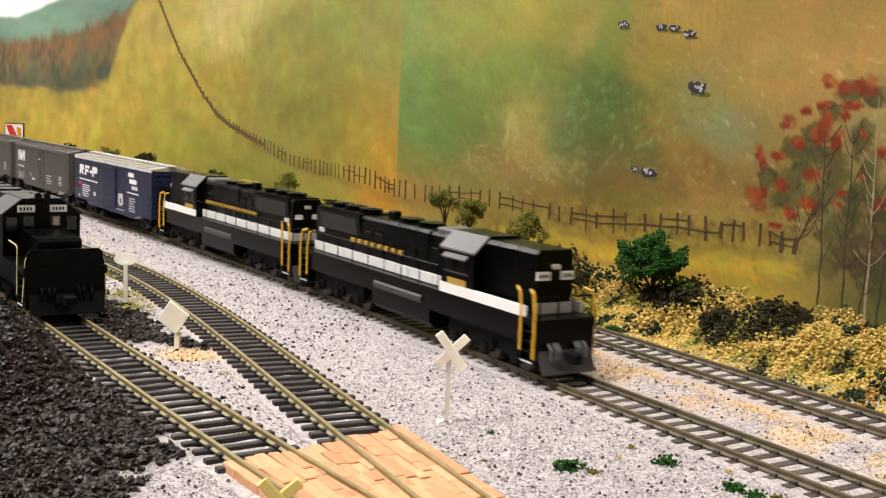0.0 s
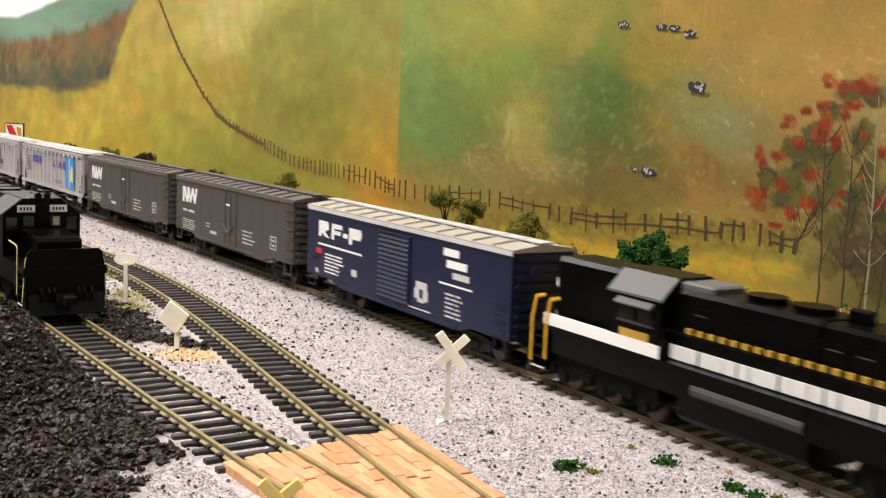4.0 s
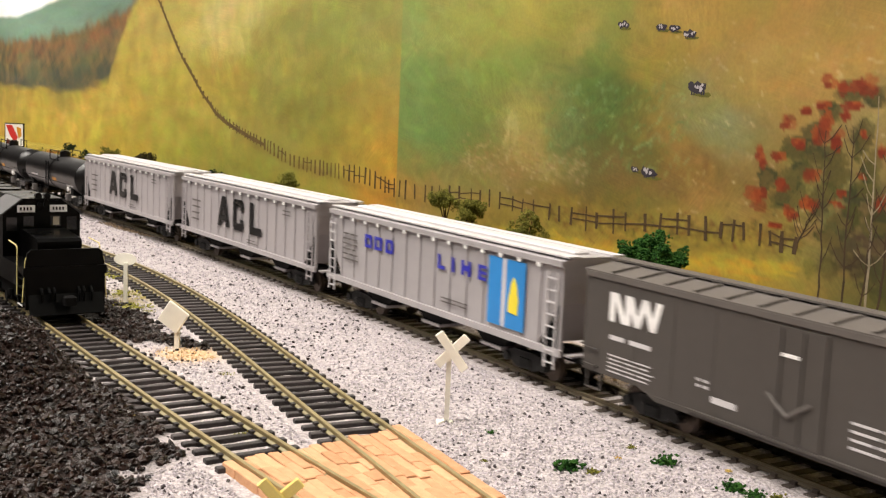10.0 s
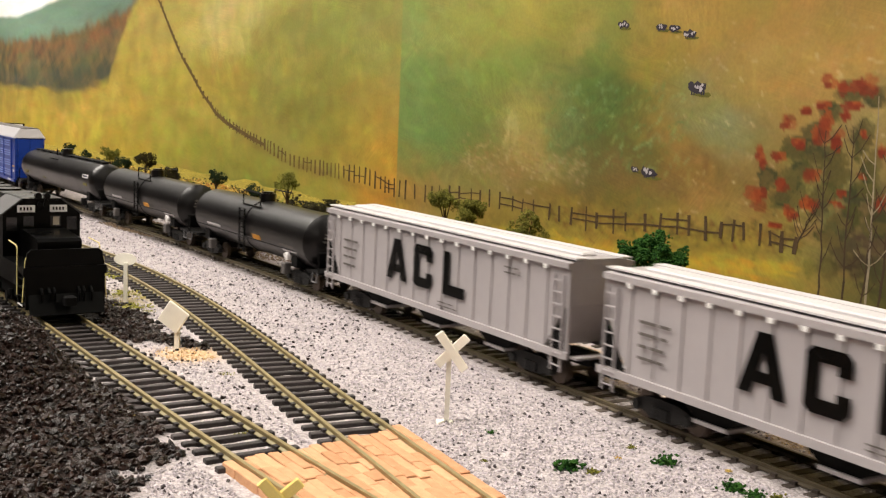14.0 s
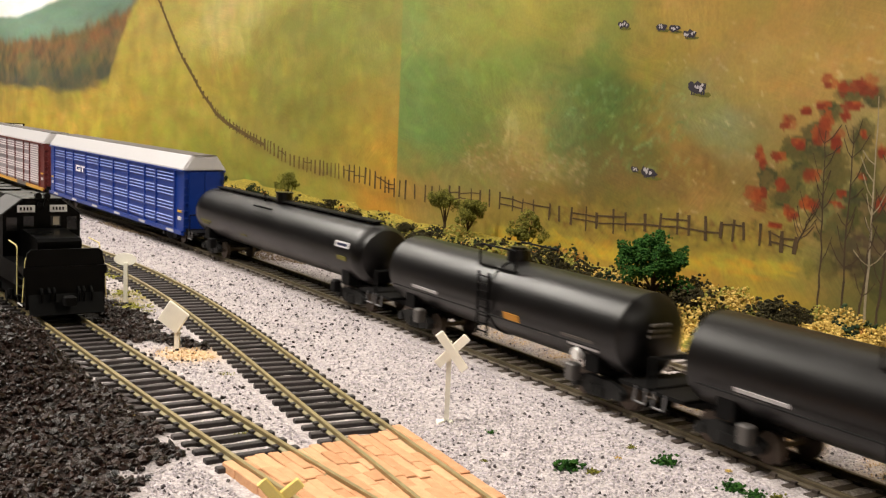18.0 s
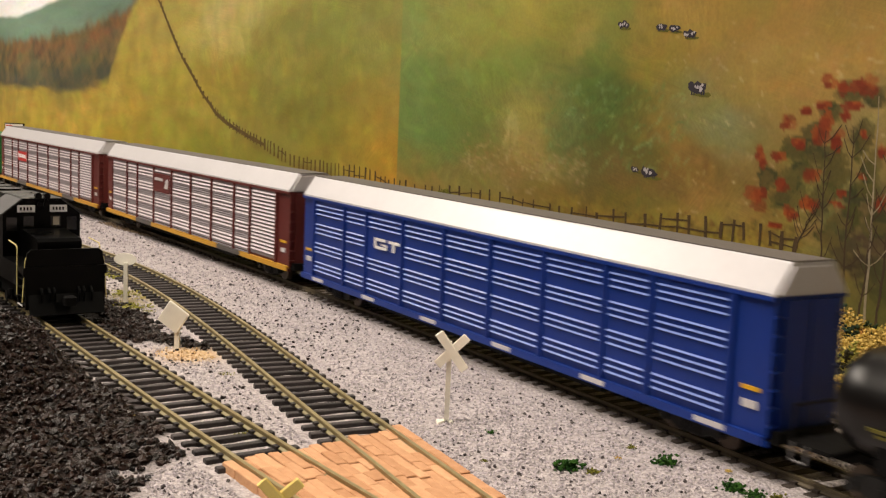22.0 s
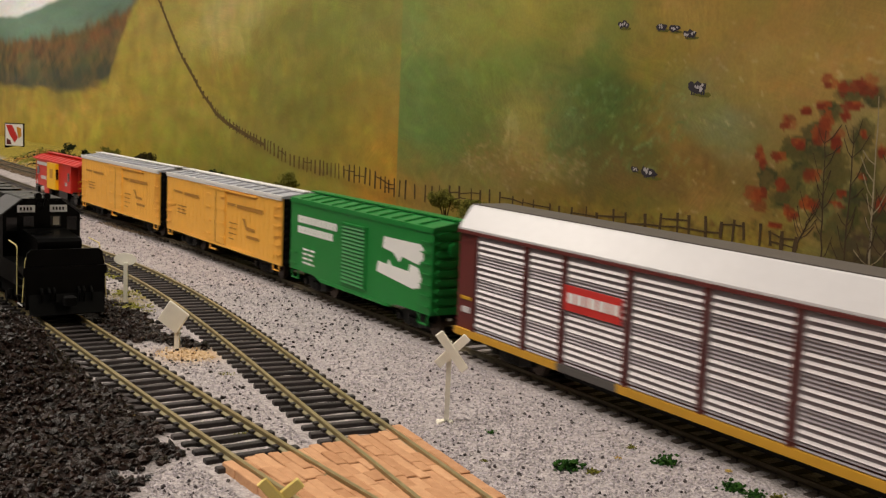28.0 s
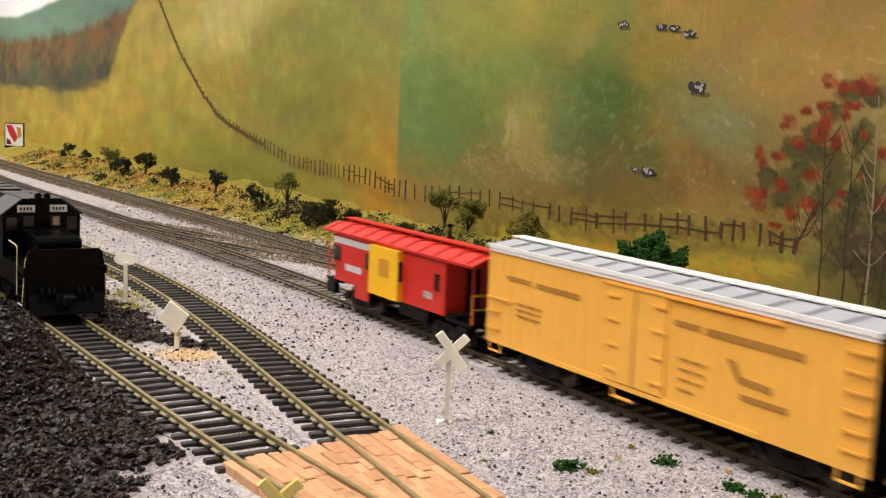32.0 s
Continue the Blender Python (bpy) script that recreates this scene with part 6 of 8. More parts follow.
# tank cars
def tank_car(t0, t1, r, zc, label, style):
    L = t1 - t0
    x = L / 2
    car = thing("tank_car", label, "tank car", "train cars")
    e = 0.0055
    prof = [(-x, 0.0002), (-x + 0.0008, r * 0.45), (-x + 0.0024, r * 0.78), (-x + e, r), (x - e, r), (x - 0.0024, r * 0.78), (x - 0.0008, r * 0.45), (x, 0.0002)]
    if style == "long":
        prof = [(-x, 0.0002), (-x + 0.001, r * 0.5), (-x + 0.003, r * 0.85), (-x + 0.006, r * 0.98), (-x + 0.012, r), (x - 0.012, r), (x - 0.006, r * 0.98), (x - 0.003, r * 0.85), (x - 0.001, r * 0.5), (x, 0.0002)]
    part("tank", Geo().lathe(prof, 0, zc, 40), "blackt", car, smooth=True)
    f = x + 0.0098
    for sg in (-1, 1):
        part("stub_sill", Geo().box(min(sg * f, sg * (x - 0.034)), max(sg * f, sg * (x - 0.034)), -0.0035, 0.0035, 0.0080, 0.0112), "under", car)
        part("bolster", Geo().px([(-0.0118, 0.0108), (0.0118, 0.0108), (0.0118, 0.0130), (r * 0.82, zc - r * 0.52), (-r * 0.82, zc - r * 0.52), (-0.0118, 0.0130)], sg * (x - 0.020) - 0.0035, sg * (x - 0.020) + 0.0035), "under", car)
        for sy in (-1, 1):
            part("brake_bracket", Geo().cbox(sg * (x - 0.029) - 0.0022, sg * (x - 0.029) + 0.0022, min(sy * 0.0100, sy * 0.0140), max(sy * 0.0100, sy * 0.0140), 0.0062, 0.0118, 0.0005), "saddle" if style == "short" else "under", car)
        part("end_platform", Geo().box(min(sg * (x - 0.004), sg * f), max(sg * (x - 0.004), sg * f), -0.0125, 0.0125, 0.0108, 0.0120), "under", car)
        g = Geo().tube([(sg * (f - 0.0005), -0.0122, 0.0118), (sg * (f - 0.0005), -0.0122, 0.0215), (sg * (f - 0.0005), 0.0122, 0.0215), (sg * (f - 0.0005), 0.0122, 0.0118)], 0.0004)
        part("end_handrail", g, "under", car)
        # grey instead of underframe black, for the whitish glints on these irons
        for sy in (-1, 1):
            part("grab_iron", Geo().tube([(sg * (f - 0.006), sy * 0.0126, 0.0118), (sg * (f - 0.006), sy * 0.0130, 0.0070), (sg * (f - 0.001), sy * 0.0130, 0.0070), (sg * (f - 0.001), sy * 0.0126, 0.0118)], 0.0004), "cabgrey", car)
        coupler(car, sg * f, sg)
        truck(car, sg * (x - 0.0195), slim=1.0)
    for sy in (-1, 1):
        if style == "short":
            part("side_handrail", Geo().tube([(-x + 0.012, sy * (r + 0.0012), zc - r * 0.35), (x - 0.012, sy * (r + 0.0012), zc - r * 0.35)], 0.0003), "under", car)
            ladder(car, -0.0035, 0.0035, sy * (r + 0.0006), 0.0115, zc + r * 0.72, 8, "under")
    if style == "short":
        part("dome", Geo().cyl((0, 0, zc + r - 0.001), (0, 0, zc + r + 0.0040), 0.0045, 18).cyl((0, 0, zc + r + 0.0040), (0, 0, zc + r + 0.0050), 0.0032, 14), "blackt", car)
        pl = Geo()
        for yy in (-0.0078, 0.0078):
            pl.box(-0.0120, 0.0120, yy - 0.0020, yy + 0.0020, zc + r * 0.78, zc + r * 0.78 + 0.0006)
        part("dome_platform", pl, "under", car)
        for sy in (-1, 1):
            part("platform_rail", Geo().tube([(-0.0120, sy * 0.0095, zc + r * 0.78), (-0.0120, sy * 0.0095, zc + r + 0.0050), (0.0120, sy * 0.0095, zc + r + 0.0050), (0.0120, sy * 0.0095, zc + r * 0.78)], 0.0004), "under", car)
        part("tank_band", Geo().lathe([(-0.0012, r + 0.0002), (-0.0012, r + 0.0005), (0.0012, r + 0.0005), (0.0012, r + 0.0002)], 0, zc, 40), "blackt", car)
    else:
        part("running_board", Geo().box(-x + 0.012, x - 0.010, -0.0030, 0.0030, zc + r + 0.0006, zc + r + 0.0013), "under", car)
        bl = Geo()
        for k in range(10):
            xx = -x + 0.016 + (L - 0.030) * k / 9
            bl.box(xx - 0.0006, xx + 0.0006, -0.0026, 0.0026, zc + r - 0.0010, zc + r + 0.0006)
        part("board_support", bl, "under", car)
        part("dome", Geo().cyl((-0.006, 0, zc + r + 0.0002), (-0.006, 0, zc + r + 0.0050), 0.0044, 18).cyl((-0.006, 0, zc + r + 0.0050), (-0.006, 0, zc + r + 0.0058), 0.0048, 18), "blackt", car)
        part("vent", Geo().cyl((-0.023, -0.004, zc + r * 0.9), (-0.023, -0.004, zc + r + 0.0050), 0.0006, 6), "under", car)
        part("dome_platform", Geo().box(-0.026, -0.002, -0.0098, -0.0062, zc + r * 0.76, zc + r * 0.76 + 0.0006), "under", car)
    if style == "short":
        for sg in (-1, 1):
            q = lambda a, b, z0, z1, mat, nm: part(nm, Geo().px([(sg * math.sqrt(r * r - (z - zc) ** 2) * 1.0 + sg * o, z) for o, z in ((0.0, z0), (0.0004, z0), (0.0004, z1), (0.0, z1))], min(a * -sg, b * -sg), max(a * -sg, b * -sg)), mat, car)
            q(-0.0560, -0.0360, 0.0204, 0.0216, "lightgrey", "lettering")
            q(-0.0560, -0.0430, 0.0190, 0.0198, "nwroof", "lettering")
            q(0.0120, 0.0215, 0.0190, 0.0222, "orange", "placard")
            q(0.0330, 0.0400, 0.0185, 0.0195, "nwroof", "lettering")
            part("white_disc", Geo().cyl((-sg * 0.0546, sg * 0.0112, 0.0158), (-sg * 0.0546, sg * 0.0136, 0.0154), 0.0021, 12), "white", car, "small white disc low on the tank")
            q(0.0470, 0.0640, 0.0205, 0.0215, "nwroof", "lettering")
            q(0.0500, 0.0660, 0.0180, 0.0190, "lightgrey", "lettering")
            q(0.0480, 0.0600, 0.0160, 0.0170, "nwroof", "lettering")
        for sg in (-1, 1):
            for k in range(3):
                part("lettering", Geo().box(min(sg * x, sg * (x - 0.0016)) - 0.0002, max(sg * x, sg * (x - 0.0016)) + 0.0002, -0.0040 - k * 0.0005, 0.0040, zc + 0.0040 - k * 0.0018, zc + 0.0048 - k * 0.0018), "nwroof", car)
    else:
        for sg in (-1, 1):
            def q(a, b, z0, z1, mat, nm):
                part(nm, Geo().px([(sg * (math.sqrt(r * r - (z - zc) ** 2) + o), z) for o, z in ((0.0, z0), (0.0004, z0), (0.0004, z1), (0.0, z1))], min(a * -sg, b * -sg), max(a * -sg, b * -sg)), mat, car)
            q(0.0830, 0.0970, 0.0284, 0.0310, "lightgrey", "placard")
            q(0.0848, 0.0952, 0.0291, 0.0303, "navy", "lettering")
            q(-0.0950, -0.0790, 0.0214, 0.0224, "oliveletter", "lettering")
            q(-0.0930, -0.0830, 0.0200, 0.0208, "oliveletter", "lettering")
            q(-0.0330, -0.0262, 0.0194, 0.0204, "oliveletter", "lettering")
            q(0.0860, 0.0950, 0.0225, 0.0245, "oliveletter", "lettering")
            q(0.0630, 0.0710, 0.0158, 0.0172, "cabgrey", "placard")
    enlist(car, t0, t1, x - 0.0195, slim=1.0)


tank_car(-0.3715, -0.2095, 0.0142, 0.0249, "black tank car with a centre dome, platform and faint grey lettering", "short")
tank_car(-0.5555, -0.3930, 0.0142, 0.0249, "black tank car with a centre dome, platform and faint grey lettering", "short")
tank_car(-0.7975, -0.5770, 0.0143, 0.0257, "long black tank car with a roof walkway and white placard", "long")


# autoracks
def autorack(u0, u1, body, panel, slat, sill, label, logo):
    L = u1 - u0
    x, W, z0, z1 = L / 2, 0.0180, 0.0100, 0.0488
    car = thing("autorack", label, "autorack car", "train cars")
    part("body", Geo().box(-x, x, -W + 0.001, W - 0.001, z0, z1), body, car)
    c = 0.0070
    roof = [(-W, z1), (-W, z1 + 0.0008), (-W + c, z1 + 0.0088), (-W + c + 0.001, z1 + 0.0092), (W - c - 0.001, z1 + 0.0092), (W - c, z1 + 0.0088), (W, z1 + 0.0008), (W, z1)]
    part("roof", Geo().px(roof, -x, x), "rackroof", car, "white sloped roof")
    part("roof_top", Geo().px([(-W + c + 0.0012, z1 + 0.0092), (-W + c + 0.0012, z1 + 0.0096), (W - c - 0.0012, z1 + 0.0096), (W - c - 0.0012, z1 + 0.0092)], -x - 0.0004, x + 0.0004), "nwroof", car)
    n = 9
    pan = 0.0315
    xs, xx = [], -x + 0.0135
    for w in (1.0, 0.66, 1.0, 1.0, 1.0, 1.0, 1.0, 0.66, 1.0):
        xs.append((xx, xx + pan * w - 0.0012))
        xx += pan * w + 0.0004
    k = (x - 0.0135 - (-x + 0.0135)) / (xx - (-x + 0.0135))
    xs = [((a + x - 0.0135) * k - x + 0.0135, (b + x - 0.0135) * k - x + 0.0135) for a, b in xs]
    for sg in (-1, 1):
        for j, (a, b) in enumerate(xs):
            if sg > 0:
                a, b = -b, -a
            p = part("screen_panel", Geo().box(a, b, min(sg * (W - 0.001), sg * (W - 0.0004)), max(sg * (W - 0.001), sg * (W - 0.0004)), z0 + 0.002, z1 - 0.0012), panel, car)
            full = j == 8 and slat != "bluetint"
            zs = [z1 - 0.0030 - (z1 - z0 - 0.0075) * r / 16 for r in range(17)] if full else [z1 - 0.0034 - 0.0092 * (r // 3) - 0.0021 * (r % 3) for r in range(12)]
            for r, z in enumerate(zs):
                h = 0.00042 if slat != "bluetint" else 0.00026
                if slat == "bluetint" and j == 2 and r // 3 == 1:
                    continue
                part("louvre", Geo().px([(sg * (W - 0.0004), z - h), (sg * (W + 0.0004), z - h * 0.9), (sg * (W - 0.0004), z + h * 1.1)], a + 0.0012, b - 0.0012), slat, p)
            if slat != "bluetint" and not full:
                for r in range(12):
                    z = z1 - 0.0088 - 0.0092 * (r // 3) - 0.0012 * (r % 3)
                    part("panel_rib", Geo().px([(sg * (W - 0.0004), z - 0.0003), (sg * (W + 0.0001), z - 0.0002), (sg * (W - 0.0004), z + 0.0003)], a + 0.0012, b - 0.0012), panel, p)
        for k2 in range(len(xs) + 1):
            px_ = -x + 0.0128 if k2 == 0 else xs[k2 - 1][1] + 0.0006
            px_ = px_ if sg < 0 else -px_
            part("post", Geo().box(px_ - 0.0008, px_ + 0.0008, min(sg * (W - 0.001), sg * (W + 0.0006)), max(sg * (W - 0.001), sg * (W + 0.0006)), z0, z1), body, car)
        runs = ((-x, x, sill),) if sill == body else ((-x, -0.087, sill), (-0.087, -0.055, "saddle"), (-0.055, 0.060, sill), (0.060, 0.094, "saddle"), (0.094, x, sill))
        for xa, xb, mt in runs:
            xa, xb = (xa, xb) if sg < 0 else (-xb, -xa)
            part("side_sill", Geo().box(xa, xb, min(sg * (W - 0.0012), sg * (W + 0.0008)), max(sg * (W - 0.0012), sg * (W + 0.0008)), 0.0080, z0 + 0.0006), mt, car)
        part("top_chord", Geo().box(-x, x, min(sg * (W - 0.001), sg * (W + 0.0007)), max(sg * (W - 0.001), sg * (W + 0.0007)), z1 - 0.0012, z1 - 0.0001), body, car)
        for q in range(6):
            xx = -x + 0.02 + (L - 0.04) * q / 5
            if body != "gtblue":
                break
            part("sill_placard", Geo().box(xx - 0.006, xx + 0.006, min(sg * (W + 0.0008), sg * (W + 0.0010)), max(sg * (W + 0.0008), sg * (W + 0.0010)), 0.0086, 0.0102), "lightgrey", car)
        for sx in (-1, 1):
            xx = sx * (x - 0.0065)
            part("placard", Geo().box(xx - 0.0035, xx + 0.0035, min(sg * (W - 0.001), sg * (W - 0.0005)), max(sg * (W - 0.001), sg * (W - 0.0005)), 0.0220, 0.0232), "handyellow", car)
            bars_z = 0.0170
            part("lettering", Geo().box(xx - 0.0028, xx + 0.0028, min(sg * (W - 0.001), sg * (W - 0.0005)), max(sg * (W - 0.001), sg * (W - 0.0005)), bars_z, bars_z + 0.0022), "lightgrey", car)
            for r in range(7):
                z = 0.0130 + r * 0.0050
                part("grab_iron", Geo().box(min(sx * x, sx * (x + 0.0010)), max(sx * x, sx * (x + 0.0010)), sg * (W - 0.0040) - 0.0028, sg * (W - 0.0040) + 0.0028, z, z + 0.0005), body, car)
    for sg in (-1, 1):
        xe = sg * x
        part("end_door", Geo().box(min(xe, xe + sg * 0.0010), max(xe, xe + sg * 0.0010), -0.0130, -0.0003, 0.0120, z1 - 0.001), body, car)
        part("end_door", Geo().box(min(xe, xe + sg * 0.0010), max(xe, xe + sg * 0.0010), 0.0003, 0.0130, 0.0120, z1 - 0.001), body, car)
        part("roof_end", Geo().px([(-W + 0.002, z1 + 0.0006), (-W + c + 0.001, z1 + 0.0080), (W - c - 0.001, z1 + 0.0080), (W - 0.002, z1 + 0.0006)], min(xe, xe + sg * 0.0010), max(xe, xe + sg * 0.0010)), "lightgrey", car)
        part("end_sill", Geo().box(min(xe, xe + sg * 0.003), max(xe, xe + sg * 0.003), -0.0150, 0.0150, 0.0085, 0.0120), "under", car)
        part("end_ladder", Geo().box(xe - 0.0012, xe + 0.0012, -W - 0.0002, -W + 0.001, 0.0080, 0.0095), body, car)
        coupler(car, sg * (x + 0.002), sg)
        truck(car, sg * (x - 0.0330))
    part("centre_sill", Geo().box(-x, x, -0.005, 0.005, 0.0070, 0.0100), "under", car)
    part("deck_underside", Geo().box(-x + 0.07, x - 0.07, -0.0165, 0.0165, 0.0060, 0.0085), "under", car)
    if logo == "gt":
        for q in ((-0.0742, -0.0652, 0.0360, 0.0372), (-0.0757, -0.0737, 0.0330, 0.0372), (-0.0752, -0.0642, 0.0325, 0.0337), (-0.0657, -0.0637, 0.0330, 0.0348), (-0.0692, -0.0642, 0.0342, 0.0350), (-0.0632, -0.0527, 0.0360, 0.0372), (-0.0592, -0.0572, 0.0325, 0.0365)):
            plate(car, "emblem_block", "white", *q, W + 0.0005)
    elif logo == "dark":
        plate(car, "emblem_panel", "rackbrown", -0.0505, -0.0200, 0.0320, 0.0440, W + 0.0005, label="dark red emblem panel")
        plate(car, "emblem_bar", "lightgrey", -0.0480, -0.0330, 0.0395, 0.0412, W + 0.0008)
        poly_plate(car, "emblem_shape", "lightgrey", [(-0.0300, 0.0350), (-0.0230, 0.0350), (-0.0230, 0.0410), (-0.0260, 0.0410)], W + 0.0008)
    else:
        plate(car, "emblem_panel", "red", -0.0845, -0.0545, 0.0295, 0.0380, W + 0.0005, label="bright red emblem panel")
        xq = -0.0823
        for wq in (0.0034, 0.0034, 0.0016, 0.0034, 0.0034, 0.0018, 0.0030):
            plate(car, "emblem_bar", "white", xq, xq + wq, 0.0322, 0.0356, W + 0.0008)
            xq += wq + 0.0011
    enlist(car, u0, u1, x - 0.0330)


autorack(-1.1215, -0.8155, "gtblue", "gtblue", "bluetint", "gtblue", "blue autorack car with louvred sides and a white roof", "gt")
autorack(-1.4495, -1.1405, "rackbrown", "galv", "slit", "rackyellow", "oxide-brown autorack with silver louvred panels and white roof", "dark")
autorack(-1.7800, -1.4710, "rackbrown", "galv", "slit", "rackyellow", "oxide-brown autorack with silver louvred panels and a red emblem", "red")


# caboose
def caboose(u0, u1):
    L = u1 - u0
    x, W, z0, z1 = L / 2, 0.0172, 0.0125, 0.0345
    xs = {-1: x, 1: x - 0.0085}          # the body stops short at one end
    car = thing("caboose", "red bay-window caboose with a yellow bay", "caboose", "train cars")
    for sg in (-1, 1):
        part("side_wall", Geo().box(-x, xs[1], min(sg * W, sg * (W - 0.0012)), max(sg * W, sg * (W - 0.0012)), z0, z1), "cabred", car)
        part("end_wall", Geo().box(min(sg * xs[sg], sg * (xs[sg] - 0.0012)), max(sg * xs[sg], sg * (xs[sg] - 0.0012)), -W + 0.0013, W - 0.0013, z0, z1 + 0.002), "cabred", car)
        part("end_door", Geo().box(min(sg * xs[sg], sg * (xs[sg] + 0.0006)), max(sg * xs[sg], sg * (xs[sg] + 0.0006)), -0.004, 0.004, z0 + 0.001, z1 - 0.003), "blackp", car)
        part("platform", Geo().box(min(sg * xs[sg], sg * (x + 0.0105)), max(sg * xs[sg], sg * (x + 0.0105)), -0.0160, 0.0160, 0.0108, 0.0124), "blackp", car)
        rail = Geo()
        for yy in (-0.0155, -0.006, 0.006, 0.0155):
            rail.cyl((sg * (x + 0.0100), yy, 0.0118), (sg * (x + 0.0100), yy, 0.0235), 0.0004, 6)
        rail.tube([(sg * (x + 0.0100), -0.0155, 0.0235), (sg * (x + 0.0100), 0.0155, 0.0235)], 0.0004).tube([(sg * (x + 0.0100), -0.0155, 0.0180), (sg * (x + 0.0100), 0.0155, 0.0180)], 0.0003)
        part("end_railing", rail, "cabred" if sg < 0 else "cabyellow", car)
        for sy in (-1, 1):
            part("roof_post", Geo().cyl((sg * (x + 0.0102), sy * 0.0155, 0.0118), (sg * (x + 0.0102), sy * 0.0155, z1 + 0.001), 0.0004, 6), "cabred", car)
            part("steps", Geo().box(min(sg * (x + 0.001), sg * (x + 0.009)), max(sg * (x + 0.001), sg * (x + 0.009)), min(sy * 0.0135, sy * 0.0168), max(sy * 0.0135, sy * 0.0168), 0.0055, 0.0105), "blackp", car)
        coupler(car, sg * (x + 0.0100), sg)
        truck(car, sg * (x - 0.0165))
        # bay and its windows
        b = part("bay_window", Geo().py([(-0.0150, 0.0125), (0.0110, 0.0125), (0.0110, z1 - 0.0006), (-0.0150, z1 - 0.0006)], min(sg * W, sg * (W + 0.0034)), max(sg * W, sg * (W + 0.0034))) if sg < 0 else
                 Geo().py([(-0.0110, 0.0125), (0.0150, 0.0125), (0.0150, z1 - 0.0006), (-0.0110, z1 - 0.0006)], W, W + 0.0034), "cabyellow", car, "bright yellow bay")
        xb = (-0.0055, 0.0030) if sg < 0 else (-0.0030, 0.0055)
        part("pane", Geo().box(*xb, min(sg * (W + 0.0034), sg * (W + 0.0037)), max(sg * (W + 0.0034), sg * (W + 0.0037)), 0.0215, 0.0292), "orange", b)
        part("pane", Geo().box(0.0110 if sg < 0 else -0.0113, 0.0113 if sg < 0 else -0.0110, min(sg * (W + 0.0006), sg * (W + 0.0030)), max(sg * (W + 0.0006), sg * (W + 0.0030)), 0.0210, 0.0295), "glassdark", b)
        for xa, xc in ((-0.0555, -0.0480), (-0.0235, -0.0160), (0.0372, 0.0412)):
            xa, xc = (xa, xc) if sg < 0 else (-xc, -xa)
            w = part("window", Geo().box(xa, xc, min(sg * W, sg * (W + 0.0003)), max(sg * W, sg * (W + 0.0003)), 0.0215, 0.0285), "glassdark", car)
            part("window_frame", Geo().box(xa - 0.0006, xc + 0.0006, min(sg * W, sg * (W + 0.0006)), max(sg * W, sg * (W + 0.0006)), 0.0208, 0.0215), "cabred", w)
    plate(car, "lettering", "lightgrey", -0.0560, -0.0190, 0.0300, 0.0328, W, label="faded white band")
    plate(car, "lettering", "lightgrey", -0.0430, -0.0270, 0.0182, 0.0212, W)
    plate(car, "placard", "lightgrey", 0.0290, 0.0352, 0.0175, 0.0202, W)
    bars(car, "nwroof", 0.0296, 0.0346, 0.0178, 0.0199, 3, 51, W + 0.0002, 0.4)
    rl = x + 0.0125
    part("roof", Geo().px([(-W - 0.0012, z1), (-W - 0.0012, z1 + 0.0010), (-0.009, z1 + 0.0040), (0.009, z1 + 0.0040), (W + 0.0012, z1 + 0.0010), (W + 0.0012, z1)], -rl, rl), "cabred", car)
    for k in range(11):
        xx = -rl + 0.005 + (2 * rl - 0.01) * k / 10
        part("roof_rib", Geo().px([(-W - 0.0010, z1 + 0.0011), (-W - 0.0010, z1 + 0.0016), (-0.009, z1 + 0.0046), (0.009, z1 + 0.0046), (W + 0.0010, z1 + 0.0016), (W + 0.0010, z1 + 0.0011)], xx - 0.0003, xx + 0.0003), "cabred", car)
    roofwalk(car, 2 * rl - 0.004, z1 + 0.0052, "cabred")
    part("smoke_stack", Geo().cyl((0.018, 0.006, z1 + 0.003), (0.018, 0.006, z1 + 0.0110), 0.0011, 10).cyl((0.018, 0.006, z1 + 0.0105), (0.018, 0.006, z1 + 0.0118), 0.0018, 10), "blackp", car)
    part("side_skirt", Geo().box(-0.0330, -0.0200, -W, -W + 0.001, 0.0070, 0.0126), "cabred", car)
    part("battery_box", Geo().box(0.006, 0.030, -0.0150, -0.0080, 0.0065, 0.0124), "blackp", car)
    underframe(car, L)
    enlist(car, u0, u1, x - 0.0165)


caboose(-2.4470, -2.3395)


# six-axle diesel locomotives
def loco_frame_geo():
    g = Geo()
    for sy in (-1, 1):
        y0, y1 = sorted((sy * 0.0108, sy * 0.0132))
        g.py([(-0.0275, 0.0080), (-0.0255, 0.0118), (0.0255, 0.0118), (0.0275, 0.0080), (0.0235, 0.0036), (0.0185, 0.0036), (0.0140, 0.0060), (0.0050, 0.0060), (0.0030, 0.0034),
              (-0.0030, 0.0034), (-0.0050, 0.0060), (-0.0140, 0.0060), (-0.0185, 0.0036), (-0.0235, 0.0036)], y0, y1)
        for xx in (-0.0210, 0.0, 0.0210):
            g.cyl((xx, sy * 0.0108, 0.0052), (xx, sy * 0.0146, 0.0052), 0.0022, 8)
            g.cyl((xx + 0.006, sy * 0.0138, 0.0060), (xx + 0.006, sy * 0.0138, 0.0088), 0.0013, 8)
    return g.box(-0.024, 0.024, -0.0106, 0.0106, 0.0068, 0.0090)


LOCOFRAME = loco_frame_geo().mesh("side_frame", M["under"])


